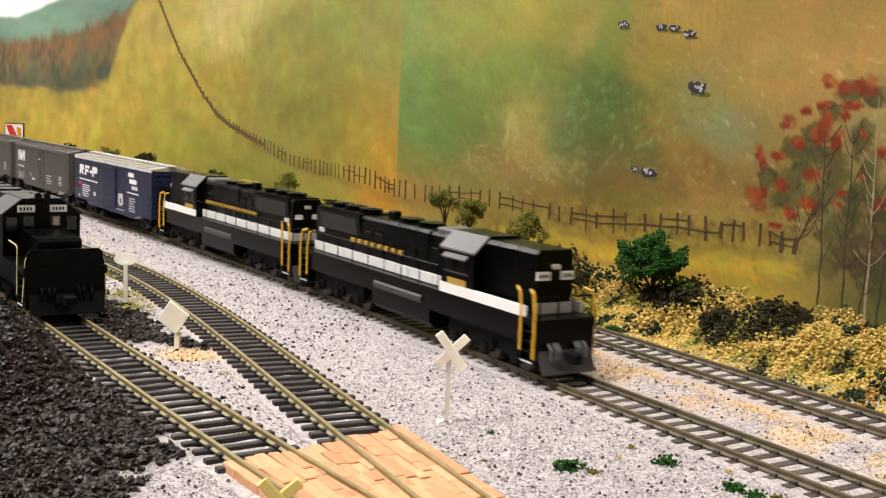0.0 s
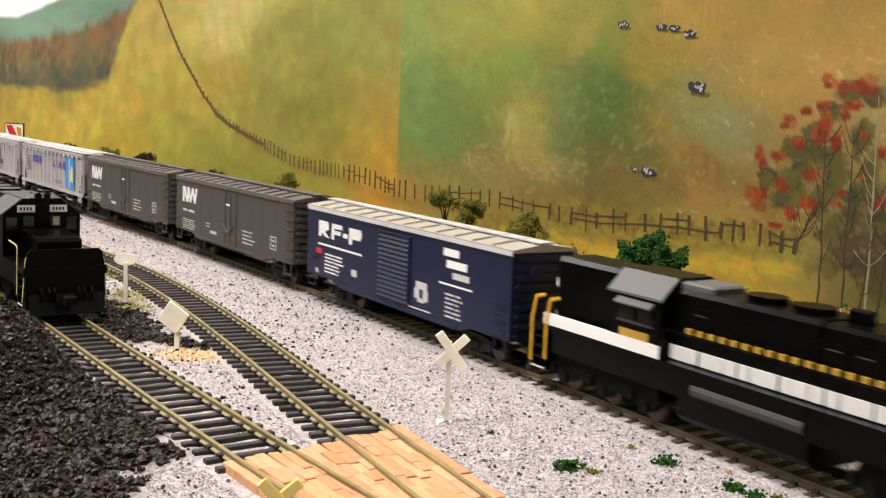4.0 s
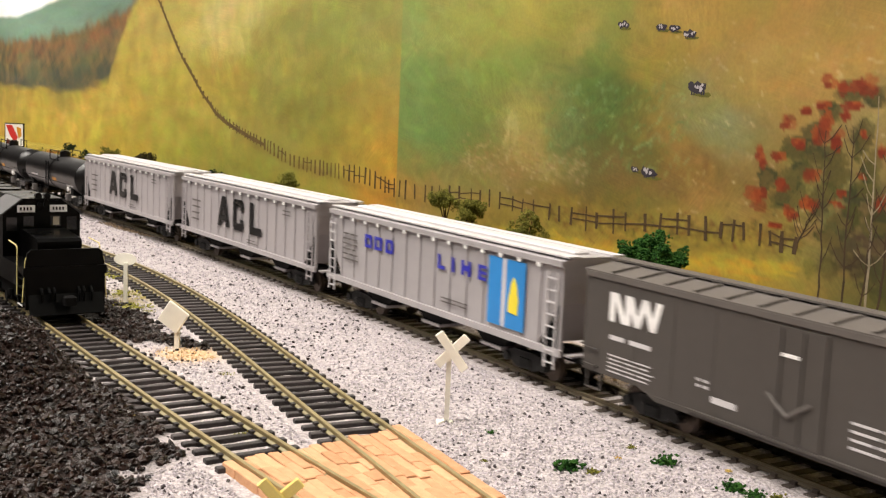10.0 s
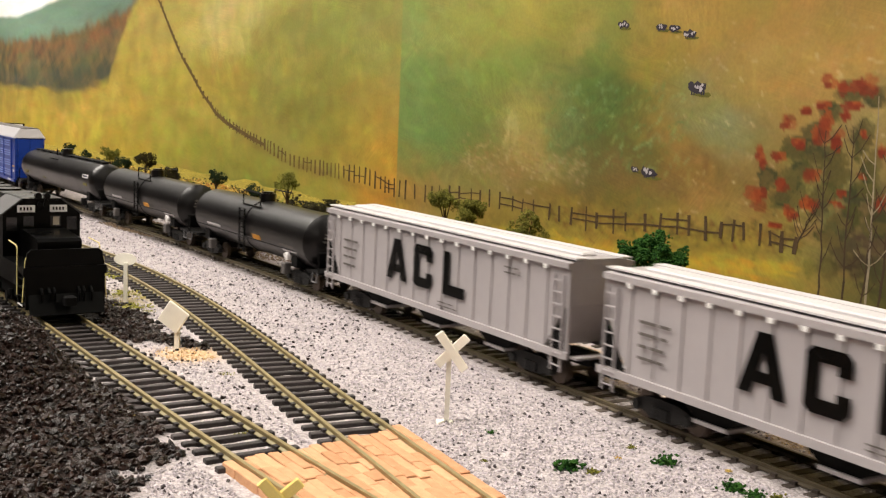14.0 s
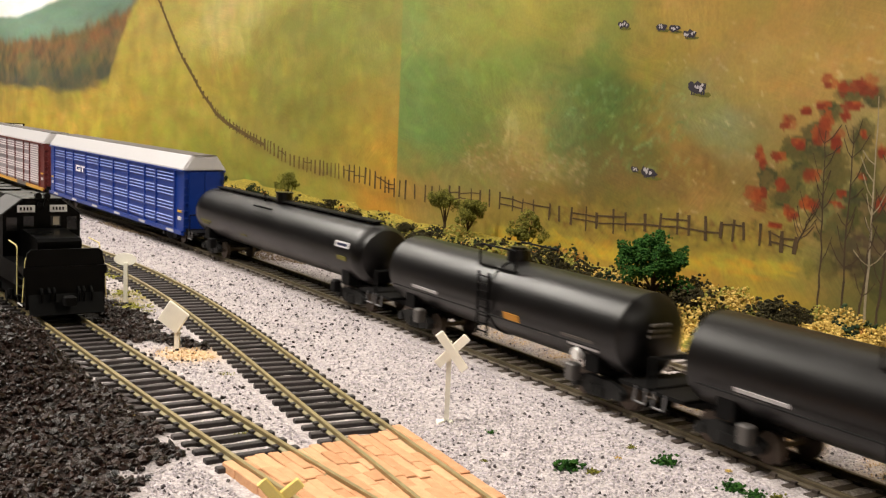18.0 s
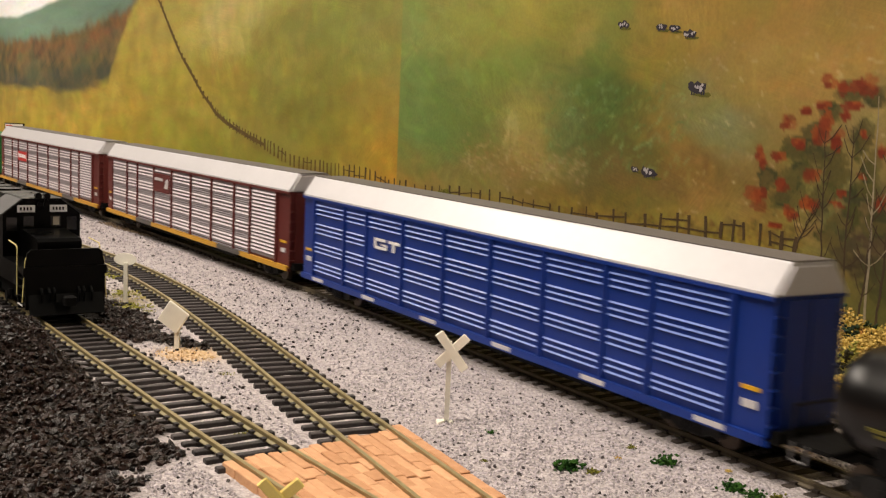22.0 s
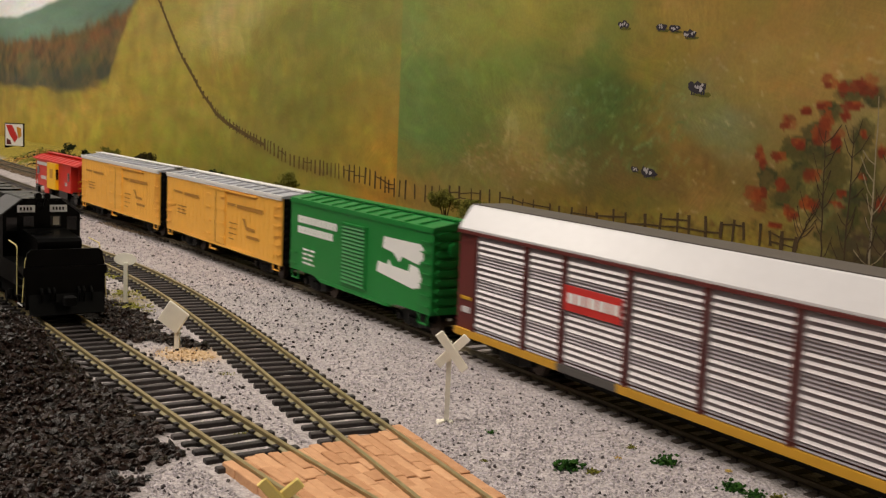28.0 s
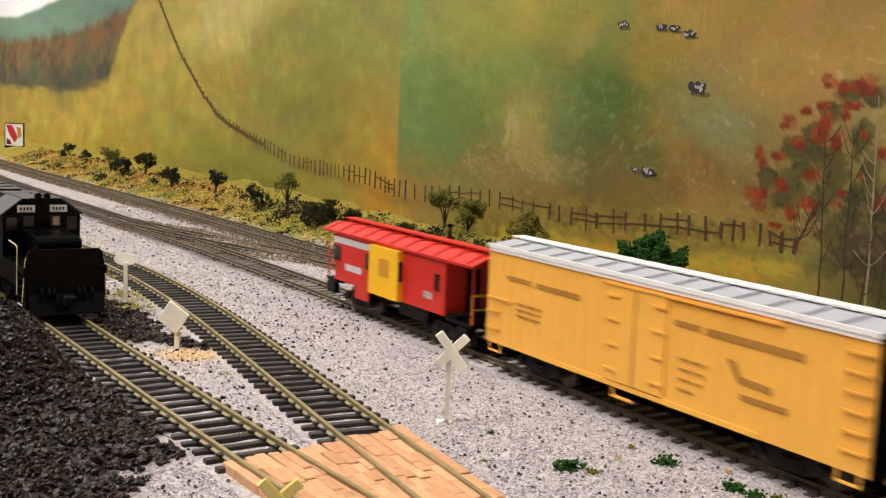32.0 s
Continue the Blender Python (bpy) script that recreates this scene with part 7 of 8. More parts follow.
def locomotive(label, high, stripe, text, m=None, road=True, turn=1):
    car = thing("diesel_locomotive", label, "locomotive", "diesel locomotives", m)
    x = 0.1015
    trim = "handyellow" if road else "wireyellow"
    part("deck", Geo().py([(-x, 0.0185), (-x + 0.010, 0.0205), (x - 0.010, 0.0205), (x, 0.0185), (x, 0.0222), (-x, 0.0222)], -0.0168, 0.0168), "blackp", car)
    part("side_sill", Geo().box(-x + 0.012, x - 0.012, -0.0158, 0.0158, 0.0128, 0.0206), "blackp", car)
    part("fuel_tank", Geo().px([(-0.0140, 0.0160), (-0.0155, 0.0140), (-0.0155, 0.0075), (-0.0115, 0.0050), (0.0115, 0.0050), (0.0155, 0.0075), (0.0155, 0.0140), (0.0140, 0.0160)], -0.024, 0.026), "blackp", car)
    for sy in (-1, 1):
        part("air_reservoir", Geo().cyl((-0.022, sy * 0.0150, 0.0160), (0.020, sy * 0.0150, 0.0160), 0.0019, 10), "greyblack", car)
    # long hood
    hw, zt = 0.0105, 0.0440
    xr, xf = -x + 0.0085, 0.0345 if high else 0.0405
    part("long_hood", Geo().px([(-hw, 0.0222), (-hw, zt - 0.0013), (-hw + 0.0013, zt), (hw - 0.0013, zt), (hw, zt - 0.0013), (hw, 0.0222)], xr, xf), "blackp", car)
    part("radiator_flare", Geo().px([(-hw - 0.0002, zt - 0.010), (-hw - 0.0014, zt - 0.0012), (-hw - 0.0004, zt + 0.0006), (hw + 0.0004, zt + 0.0006), (hw + 0.0014, zt - 0.0012), (hw + 0.0002, zt - 0.010)], xr + 0.004, xr + 0.048), "blackp", car)
    for sy in (-1, 1):
        g = Geo()
        for k in range(10):
            z = zt - 0.0095 + k * 0.00075
            yb = sy * (hw + 0.0003 + 0.0011 * (k / 10))
            g.box(xr + 0.007, xr + 0.045, min(yb, yb + sy * 0.0004), max(yb, yb + sy * 0.0004), z, z + 0.0004)
        part("radiator_grille", g, "greyblack", car)
        for k in range(7):
            a = xr + 0.052 + k * 0.0098
            part("hood_door", Geo().box(a, a + 0.0090, min(sy * hw, sy * (hw + 0.0004)), max(sy * hw, sy * (hw + 0.0004)), 0.0285, 0.0395), "blackp", car)
            part("louvre", Geo().box(a + 0.002, a + 0.007, min(sy * (hw + 0.0004), sy * (hw + 0.0007)), max(sy * (hw + 0.0004), sy * (hw + 0.0007)), 0.0372, 0.0376), "greyblack", car)
    for k in range(3):
        f = part("roof_fan", Geo().cyl((xr + 0.013 + k * 0.0145, 0, zt + 0.0004), (xr + 0.013 + k * 0.0145, 0, zt + 0.0026), 0.0066, 22), "blackp", car)
        part("fan_cap", Geo().cyl((xr + 0.013 + k * 0.0145, 0, zt + 0.0026), (xr + 0.013 + k * 0.0145, 0, zt + 0.0030), 0.0030, 14), "greyblack", f)
    for k in range(2):
        part("dynamic_brake_fan", Geo().cyl((-0.012 + k * 0.017, 0, zt - 0.0002), (-0.012 + k * 0.017, 0, zt + 0.0022), 0.0066, 22), "blackp", car)
    part("exhaust", Geo().cbox(-0.031, -0.024, -0.0022, 0.0022, zt - 0.0005, zt + 0.0038, 0.0005), "blackp", car)
    part("dynamic_brake_blister", Geo().px([(-hw - 0.0010, zt - 0.0085), (-hw - 0.0010, zt - 0.0010), (-hw + 0.0004, zt + 0.0004), (hw - 0.0004, zt + 0.0004), (hw + 0.0010, zt - 0.0010), (hw + 0.0010, zt - 0.0085)], -0.022, 0.018), "blackp", car)
    part("horn", Geo().cyl((0.026, 0.004, zt + 0.0012), (0.033, 0.004, zt + 0.0012), 0.0006, 8, 0.0014).box(0.028, 0.029, 0.0035, 0.0045, zt - 0.0005, zt + 0.001), "blackp", car)
    part("inertial_filter_hatch", Geo().cbox(0.0200, 0.0335, -0.0085, 0.0085, zt, zt + 0.0022, 0.0007), "cabgrey" if road else "blackp", car)
    # cab
    cw, c0, c1, ct = 0.0163, 0.0350, 0.0590, 0.0464
    if not high:
        c0, c1 = 0.0410, 0.0660
    prof = [(-cw, 0.0222), (-cw, 0.0400), (-0.0085, ct - 0.0004), (0.0085, ct - 0.0004), (cw, 0.0400), (cw, 0.0222)]
    part("cab", Geo().px(prof, c0, c1), "blackp", car)
    part("cab_roof", Geo().px([(-0.0086, ct - 0.0003), (-0.0086, ct + 0.0004), (0.0086, ct + 0.0004), (0.0086, ct - 0.0003)], c0 - 0.0008, c1 + 0.0008), "blackp", car)
    for sy in (-1, 1):
        part("roof_slope", Geo().px([(sy * (cw + 0.0008), 0.0395), (sy * (cw + 0.0008), 0.0403), (sy * 0.0088, ct + 0.0003), (sy * 0.0088, ct - 0.0004)], c0 - 0.0008, c1 + 0.0008), "cabgrey" if road else "greyblack", car, "grey roof slope")
    for sy in (-1, 1):
        for a, b in ((c0 + 0.0035, c0 + 0.0105), (c0 + 0.0120, c0 + 0.0195)):
            w = part("side_window", Geo().box(a, b, min(sy * cw, sy * (cw + 0.0003)), max(sy * cw, sy * (cw + 0.0003)), 0.0315, 0.0372), "glassdark", car)
            part("window_frame", Geo().box(a - 0.0005, b + 0.0005, min(sy * cw, sy * (cw + 0.0006)), max(sy * cw, sy * (cw + 0.0006)), 0.0308, 0.0315), "greyblack", w)
        part("sunshade", Geo().px([(sy * cw, 0.0378), (sy * (cw + 0.0026), 0.0366), (sy * (cw + 0.0026), 0.0371), (sy * cw, 0.0386)], c0 + 0.003, c0 + 0.020), "cabgrey" if road else "blackp", car)
        part("number_panel", Geo().box(c0 + 0.005, c0 + 0.0185, min(sy * cw, sy * (cw + 0.0002)), max(sy * cw, sy * (cw + 0.0002)), 0.0262, 0.0288), "gold" if road else "blackp", car)
        if not high:
            part("windscreen", Geo().box(c1, c1 + 0.0003, min(sy * 0.0035, sy * 0.0078), max(sy * 0.0035, sy * 0.0078), 0.0345, 0.0392), "glassdark", car)
            part("windscreen", Geo().box(c1, c1 + 0.0003, min(sy * 0.0105, sy * 0.0148), max(sy * 0.0105, sy * 0.0148), 0.0330, 0.0388), "glassdark", car)
    if not high:
        # pale plate over the dark pane stands for light seen through the cab
        part("windscreen", Geo().box(c1 + 0.0003, c1 + 0.0005, 0.0046, 0.0072, 0.0352, 0.0388), "glasslit", car, "pale square painted for light showing through the windscreen")
    # short hood
    nw, n1 = 0.0105, x - 0.0085
    if high:
        part("short_hood", Geo().px([(-nw, 0.0222), (-nw, zt + 0.0002), (-nw + 0.0014, zt + 0.0018), (nw - 0.0014, zt + 0.0018), (nw, zt + 0.0002), (nw, 0.0222)], c1, n1), "blackp", car)
        nz, nx = 0.0365, n1
    else:
        part("short_hood", Geo().py([(c1, 0.0222), (c1, 0.0335), (c1 + 0.002, 0.0340), (n1 - 0.002, 0.0325), (n1, 0.0312), (n1, 0.0222)], -0.0090, 0.0090), "blackp", car)
        part("end_panel", Geo().px([(-0.0166, 0.0190), (-0.0152, 0.0278), (-0.0136, 0.0292), (0.0136, 0.0292), (0.0152, 0.0278), (0.0166, 0.0190)], x - 0.0016, x - 0.0006), "blackp", car)
        for yy in (-0.0016, 0.0020):
            part("horn", Geo().cyl((c1 - 0.0040, yy, ct + 0.0014), (c1 + 0.0010, yy, ct + 0.0014), 0.0008, 12, 0.0014), "under", car)
        nz, nx = 0.0425, c1 + 0.0002
    for sy in (-1, 1):
        yb = sy * 0.0068
        nb = part("number_board", Geo().box(nx, nx + 0.0008, yb - 0.0036, yb + 0.0036, nz - 0.0016, nz + 0.0014), "white", car, "white number board")
        for k in range(4):
            yy = yb - 0.0026 + k * 0.00138
            part("lettering", Geo().box(nx + 0.0008, nx + 0.0010, yy, yy + 0.0007, nz - 0.0007, nz + 0.0006), "blackp", nb)
    hl = Geo()
    for yy in (-0.0012, 0.0012):
        hl.cyl((nx, yy, nz + (0.0032 if high else 0.0018)), (nx + 0.0012, yy, nz + (0.0032 if high else 0.0018)), 0.0010, 10)
    part("headlight", hl, "glasslit" if road else "under", car)
    rh = Geo()
    for yy in (-0.0012, 0.0012):
        rh.cyl((xr, yy, zt - 0.004), (xr - 0.0012, yy, zt - 0.004), 0.0010, 10)
    part("headlight", rh, "glasslit", car)
    for sy in (-1, 1):
        part("number_board", Geo().box(xr - 0.0006, xr, sy * 0.0062 - 0.0026, sy * 0.0062 + 0.0026, zt - 0.0102, zt - 0.0078), "white" if road else "greyblack", car)
        if road:
            part("number_board", Geo().box(xr + 0.0040, xr + 0.0095, min(sy * hw, sy * (hw + 0.0004)), max(sy * hw, sy * (hw + 0.0004)), 0.0318, 0.0340), "lightgrey", car)
    # stripe
    if stripe:
        for sy in (-1, 1):
            a = xr + 0.0002
            k = 0
            while a < c0 - 0.001:
                b = min(a + 0.0105, c0 - 0.0006)
                part("stripe_panel", Geo().box(a, b - 0.0007, min(sy * hw, sy * (hw + 0.0009)), max(sy * hw, sy * (hw + 0.0009)), 0.0226, 0.0268), "white", car)
                part("battery_box_edge", Geo().box(b - 0.0007, b, min(sy * hw, sy * (hw + 0.0006)), max(sy * hw, sy * (hw + 0.0006)), 0.0226, 0.0268), "lightgrey", car)
                a = b
            part("stripe_panel", Geo().box(c0 - 0.0004, c1 + 0.001, min(sy * cw, sy * (cw + 0.0004)), max(sy * cw, sy * (cw + 0.0004)), 0.0222, 0.0262), "white", car)
            part("stripe_panel", Geo().box(c1 + 0.001, n1 + 0.001, min(sy * cw, sy * (cw + 0.0004)), max(sy * cw, sy * (cw + 0.0004)), 0.0216, 0.0260), "white", car)
            part("walkway_guard", Geo().box(c1 + 0.001, n1 + 0.001, min(sy * (cw - 0.0008), sy * cw), max(sy * (cw - 0.0008), sy * cw), 0.0223, 0.0262), "white", car)
        for sg in (-1, 1):
            xe = n1 if sg > 0 else xr
            part("stripe_panel", Geo().box(min(xe, xe + sg * 0.0006), max(xe, xe + sg * 0.0006), -hw, hw, 0.0226, 0.0266), "lightgrey", car)
    if text:
        a, b, n = text
        w = (b - a) / n
        for sy in (-1, 1):
            for k in range(n):
                q0 = a + k * w
                q0, q1 = (q0, q0 + w * 0.5) if sy < 0 else (-(q0 + w * 0.5) + (a + b), -q0 + (a + b))
                part("lettering_block", Geo().box(q0, q1, min(sy * (hw + 0.0004), sy * (hw + 0.0018)), max(sy * (hw + 0.0004), sy * (hw + 0.0018)), 0.0308, 0.0330), "gold", car)
    # pilots, steps and handrails
    for sg in (-1, 1):
        xe = sg * x
        part("pilot", Geo().box(min(xe, xe - sg * 0.0016), max(xe, xe - sg * 0.0016), -0.0160, 0.0160, 0.0050, 0.0190), "blackp", car)
        part("snow_plow", Geo().py([(xe, 0.0110), (xe + sg * 0.0035, 0.0030), (xe + sg * 0.0028, 0.0026), (xe - sg * 0.001, 0.0100)], -0.0150, 0.0150), "greyblack" if road else "blackp", car)
        for yy in (-0.010, -0.007, -0.005, 0.005, 0.007, 0.010):
            part("air_hose", Geo().tube([(xe + sg * 0.0002, yy, 0.0135), (xe + sg * 0.0022, yy, 0.0115), (xe + sg * 0.0022, yy, 0.0080)], 0.0006), "cabgrey" if road else "blackp", car)
        coupler(car, xe - sg * 0.001, sg)
        for sy in (-1, 1):
            st = Geo()
            for k in range(4):
                z = 0.0062 + 0.0036 * k
                st.box(min(xe - sg * 0.0018, xe - sg * 0.0090), max(xe - sg * 0.0018, xe - sg * 0.0090), min(sy * 0.0128, sy * 0.0166), max(sy * 0.0128, sy * 0.0166), z, z + 0.0005)
            st.box(min(xe - sg * 0.0090, xe - sg * 0.0096), max(xe - sg * 0.0090, xe - sg * 0.0096), min(sy * 0.0128, sy * 0.0166), max(sy * 0.0128, sy * 0.0166), 0.0060, 0.0190)
            part("steps", st, "blackp", car)
            part("step_edge", Geo().box(min(xe - sg * 0.0018, xe - sg * 0.0090), max(xe - sg * 0.0018, xe - sg * 0.0090), min(sy * 0.0166, sy * 0.0169), max(sy * 0.0166, sy * 0.0169), 0.0062, 0.0068), "lightgrey", car)
            r = 0.00065 if road else 0.00028
            for xx, lo in ((xe - sg * 0.0012, 0.0080), (xe - sg * 0.0095, 0.0100)):
                way = [(xx, sy * 0.0170, lo), (xx, sy * 0.0170, 0.0240), (xx - sg * 0.0015, sy * 0.0166, 0.0310), (xx - sg * 0.0050, sy * 0.0150, 0.0320)]
                if not road and lo < 0.009:
                    way = [(xx, sy * 0.0170, lo), (xx, sy * 0.0158, 0.0250), (xx, sy * 0.0150, 0.0268), (xx, sy * 0.0120, 0.0272)]
                elif not road:
                    way = [(xx, sy * 0.0170, lo), (xx, sy * 0.0168, 0.0285), (xx - sg * 0.0010, sy * 0.0168, 0.0300), (xx - sg * 0.0140, sy * 0.0166, 0.0306)]
                part("handrail", Geo().tube(way, r), trim, car)
        for ya, yb in ((-0.0148, -0.0042), (0.0042, 0.0148)) if road or sg < 0 else ():
            xr2 = xe - sg * 0.0010
            part("end_railing", Geo().tube([(xr2, ya, 0.0220), (xr2, ya, 0.0300), (xr2, yb, 0.0300), (xr2, yb, 0.0220)], 0.0004), "blackp", car)
        t = new("truck", LOCOFRAME)
        t.parent, t.matrix_basis = car, pose(sg * 0.0640, (turn * OVER / SLIM) if road else 0, 0) @ Matrix.Diagonal((1, 1 / SLIM if road else 1, 1, 1))
        for a in (-0.0210, 0.0, 0.0210):
            spin_wheel(t, a)
    for sy in (-1, 1):
        hr = Geo().tube([(-x + 0.012, sy * 0.0163, 0.0320), (c0 - 0.002, sy * 0.0163, 0.0320)], 0.0003)
        for k in range(9):
            xx = -x + 0.012 + (c0 - 0.002 + x - 0.012) * k / 8
            hr.cyl((xx, sy * 0.0163, 0.0222), (xx, sy * 0.0163, 0.0320), 0.0003, 5)
        part("walkway_handrail", hr, "blackp", car)
    return car


lo1 = locomotive("black diesel locomotive with a white side stripe and gold lettering blocks", True, True, (-0.0520, 0.0000, 8))
enlist(lo1, 1.2055, 1.4110, 0.0640)
lo2 = locomotive("black diesel locomotive with a white side stripe, coupled cab rearward", True, True, (-0.0500, 0.0270, 17), turn=-1)
enlist(lo2, 0.9905, 1.1965, 0.0640, True)

# parked black locomotive on the coal siding
s0 = 0.0350
a0, a1 = NEAR.at(s0 - 0.105 - 0.064), NEAR.at(s0 - 0.105 + 0.064)
lo3 = locomotive("parked all-black diesel locomotive with a low nose and yellow grab rails", False, False, None,
                 pose((a0[0] + a1[0]) / 2, (a0[1] + a1[1]) / 2, 0, 0, 0, math.degrees(math.atan2(a1[1] - a0[1], a1[0] - a0[0]))), False)

# ---------------------------------------------------------------- plank crossing


def crossing():
    ob = tagged(new("plank_crossing"), "orange-brown wooden plank crossing between the siding rails", "crossing", kind="structure")
    ob.empty_display_size = 0.01
    rnd = random.Random(4)
    x0, y0 = -0.0548, 0.2847
    x1, y1 = -0.0099, 0.3273
    e = Vector((x1 - x0, y1 - y0, 0))
    W = e.length
    e.normalize()
    h = MID.at(0.28)[2]
    n = int(W / 0.0033)
    for k in range(n):
        u = (k + 0.5) * W / n
        hh = NEAR.at(0.24)[2] * (1 - u / W) + h * (u / W)
        d = Vector((math.cos(hh), math.sin(hh), 0))
        s = rnd.uniform(-0.002, 0.002)
        while s < 0.13:
            L = rnd.choice((0.0075, 0.0100, 0.0130, 0.0180)) * rnd.uniform(0.85, 1.15)
            p = Vector((x0, y0, 0)) + e * u + d * (s + L / 2)
            z = -0.0010 + rnd.uniform(-0.0003, 0.0002)
            g = Geo().cbox(-L / 2 + 0.00016, L / 2 - 0.00016, -0.00148 - rnd.uniform(0, 0.0001), 0.00148 + rnd.uniform(0, 0.0001), -0.0030, 0, 0.00022)
            o = part("plank", g, "plank", ob)
            o.matrix_basis = pose(p.x, p.y, z, 0, 0, math.degrees(hh) + rnd.uniform(-1.5, 1.5))
            s += L


crossing()

# ---------------------------------------------------------------- signs


def sign_post(name, label, x, y, r, h, mat):
    ob = thing(name, label, "sign", "", pose(x, y, GROUND))
    part("post", Geo().box(-r, r, -r, r, 0, h), mat, ob)
    return ob


sg = sign_post("crossbuck_sign", "cream plastic railway crossing sign with crossed arms", 0.0033, 0.3402, 0.00075, 0.0255, "cream")
for rz, l in ((52, 0.0140), (-46, 0.0132)):
    o = part("arm", Geo().cbox(-l / 2, l / 2, -0.0004, 0.0004, -0.0014, 0.0014, 0.0003), "cream", sg)
    o.matrix_basis = pose(0.0008, -0.0013 - (0.0009 if rz > 0 else 0), 0.0228, 0, rz, -12)
for k in range(5):
    o = part("glue_foot", Geo().cbox(-0.0014, 0.0014, -0.0006, 0.0006, 0, 0.0008, 0.0003), "cream", sg)
    o.matrix_basis = pose(random.uniform(-0.002, 0.002), random.uniform(-0.0015, 0.001), -0.0001, 0, 0, random.uniform(0, 180))

sg = sign_post("diamond_sign", "blank cream diamond-shaped plastic sign", -0.1007, 0.4262, 0.0009, 0.0085, "cream")
o = part("plate", Geo().cbox(-0.0047, 0.0047, -0.0005, 0.0005, -0.0047, 0.0047, 0.0003), "cream", sg)
o.matrix_basis = pose(-0.0012, -0.001, 0.0125, 4, 34, -8)

sg = sign_post("round_sign", "blank cream oval plastic sign on a thin post", -0.1468, 0.5185, 0.0008, 0.0185, "cream")
ring = [(0.0051 * math.cos(2 * math.pi * i / 32), 0.0029 * math.sin(2 * math.pi * i / 32)) for i in range(32)]
o = part("plate", Geo().py(ring, -0.0004, 0.0004), "cream", sg)
o.matrix_basis = pose(-0.0006, 0.0012, 0.0200, -6, 3, 10)

sg = sign_post("crossbuck_sign", "mustard yellow crossing sign with crossed arms", -0.0315, 0.2261, 0.0008, 0.0150, "yellowsign")
for ry, l in ((48, 0.0112), (-40, 0.0112)):
    o = part("arm", Geo().cbox(-l / 2, l / 2, -0.0004, 0.0004, -0.0012, 0.0012, 0.0003), "yellowsign", sg)
    o.matrix_basis = pose(0, -0.001 - (0.0009 if ry > 0 else 0), 0.0150, 0, ry, 10)

# billboard at the far end
x, y = -0.6252, 1.6362
bb = thing("billboard", "small roadside billboard with a red and white poster", "billboard", "", pose(x, y, 0.003, 0, 0, -12))
part("panel", Geo().box(-0.0155, 0.0155, -0.0008, 0.0008, 0.004, 0.0400), "blackp", bb)
pn = part("poster", Geo().box(-0.0140, 0.0140, -0.0012, -0.0008, 0.0075, 0.0385), "white", bb, "white poster with red shapes")
part("poster_shape", Geo().py([(-0.0130, 0.0370), (-0.0030, 0.0370), (0.0060, 0.0200), (0.0010, 0.0120), (-0.0070, 0.0230)], -0.0015, -0.0012), "red", pn)
part("poster_shape", Geo().py([(0.0040, 0.0350), (0.0110, 0.0330), (0.0120, 0.0220), (0.0070, 0.0180)], -0.0015, -0.0012), "orange", pn)
part("poster_shape", Geo().py([(-0.0120, 0.0180), (-0.0060, 0.0150), (-0.0040, 0.0090), (-0.0120, 0.0090)], -0.0015, -0.0012), "rackbrown", pn)
for xx in (-0.011, 0.011):
    part("post", Geo().box(xx - 0.0008, xx + 0.0008, -0.0008, 0.0008, -0.006, 0.004), "blackp", bb)

# ---------------------------------------------------------------- planting


def blobs_mesh(name, mat, P, R, seed, kind=0):
    """Many small lumpy clumps joined into one mesh. P: n x 3 centres, R: radii."""
    rng = np.random.default_rng(seed)
    t = (1 + 5 ** 0.5) / 2
    base = np.array([(-1, t, 0), (1, t, 0), (-1, -t, 0), (1, -t, 0), (0, -1, t), (0, 1, t), (0, -1, -t), (0, 1, -t), (t, 0, -1), (t, 0, 1), (-t, 0, -1), (-t, 0, 1)]) / math.hypot(1, t)
    tri = np.array([(0, 11, 5), (0, 5, 1), (0, 1, 7), (0, 7, 10), (0, 10, 11), (1, 5, 9), (5, 11, 4), (11, 10, 2), (10, 7, 6), (7, 1, 8), (3, 9, 4), (3, 4, 2), (3, 2, 6), (3, 6, 8), (3, 8, 9), (4, 9, 5), (2, 4, 11), (6, 2, 10), (8, 6, 7), (9, 8, 1)])
    if kind:
        base = np.array([(1, 0, 0), (-1, 0, 0), (0, 1, 0), (0, -1, 0), (0, 0, 1), (0, 0, -1)], float)
        tri = np.array([(0, 2, 4), (2, 1, 4), (1, 3, 4), (3, 0, 4), (2, 0, 5), (1, 2, 5), (3, 1, 5), (0, 3, 5)])
    n, k = len(P), len(base)
    V = base[None] * rng.uniform(0.55, 1.25, (n, k, 1)) + rng.normal(0, 0.14, (n, k, 3))
    a = rng.uniform(0, 6.28, n)
    c, s = np.cos(a)[:, None], np.sin(a)[:, None]
    V = np.stack([V[..., 0] * c - V[..., 1] * s, V[..., 0] * s + V[..., 1] * c, V[..., 2] * 0.85], -1)
    V = V * np.asarray(R)[:, None, None] + np.asarray(P)[:, None, :]
    F = tri[None] + (np.arange(n) * k)[:, None, None]
    F = F.reshape(-1, 3)
    me = bpy.data.meshes.new(name)
    me.vertices.add(n * k)
    me.vertices.foreach_set("co", V.ravel())
    me.loops.add(F.size)
    me.loops.foreach_set("vertex_index", F.ravel())
    me.polygons.add(len(F))
    me.polygons.foreach_set("loop_start", np.arange(len(F)) * 3)
    me.update(calc_edges=True)
    me.materials.append(M[mat])
    me.shade_flat()
    return me


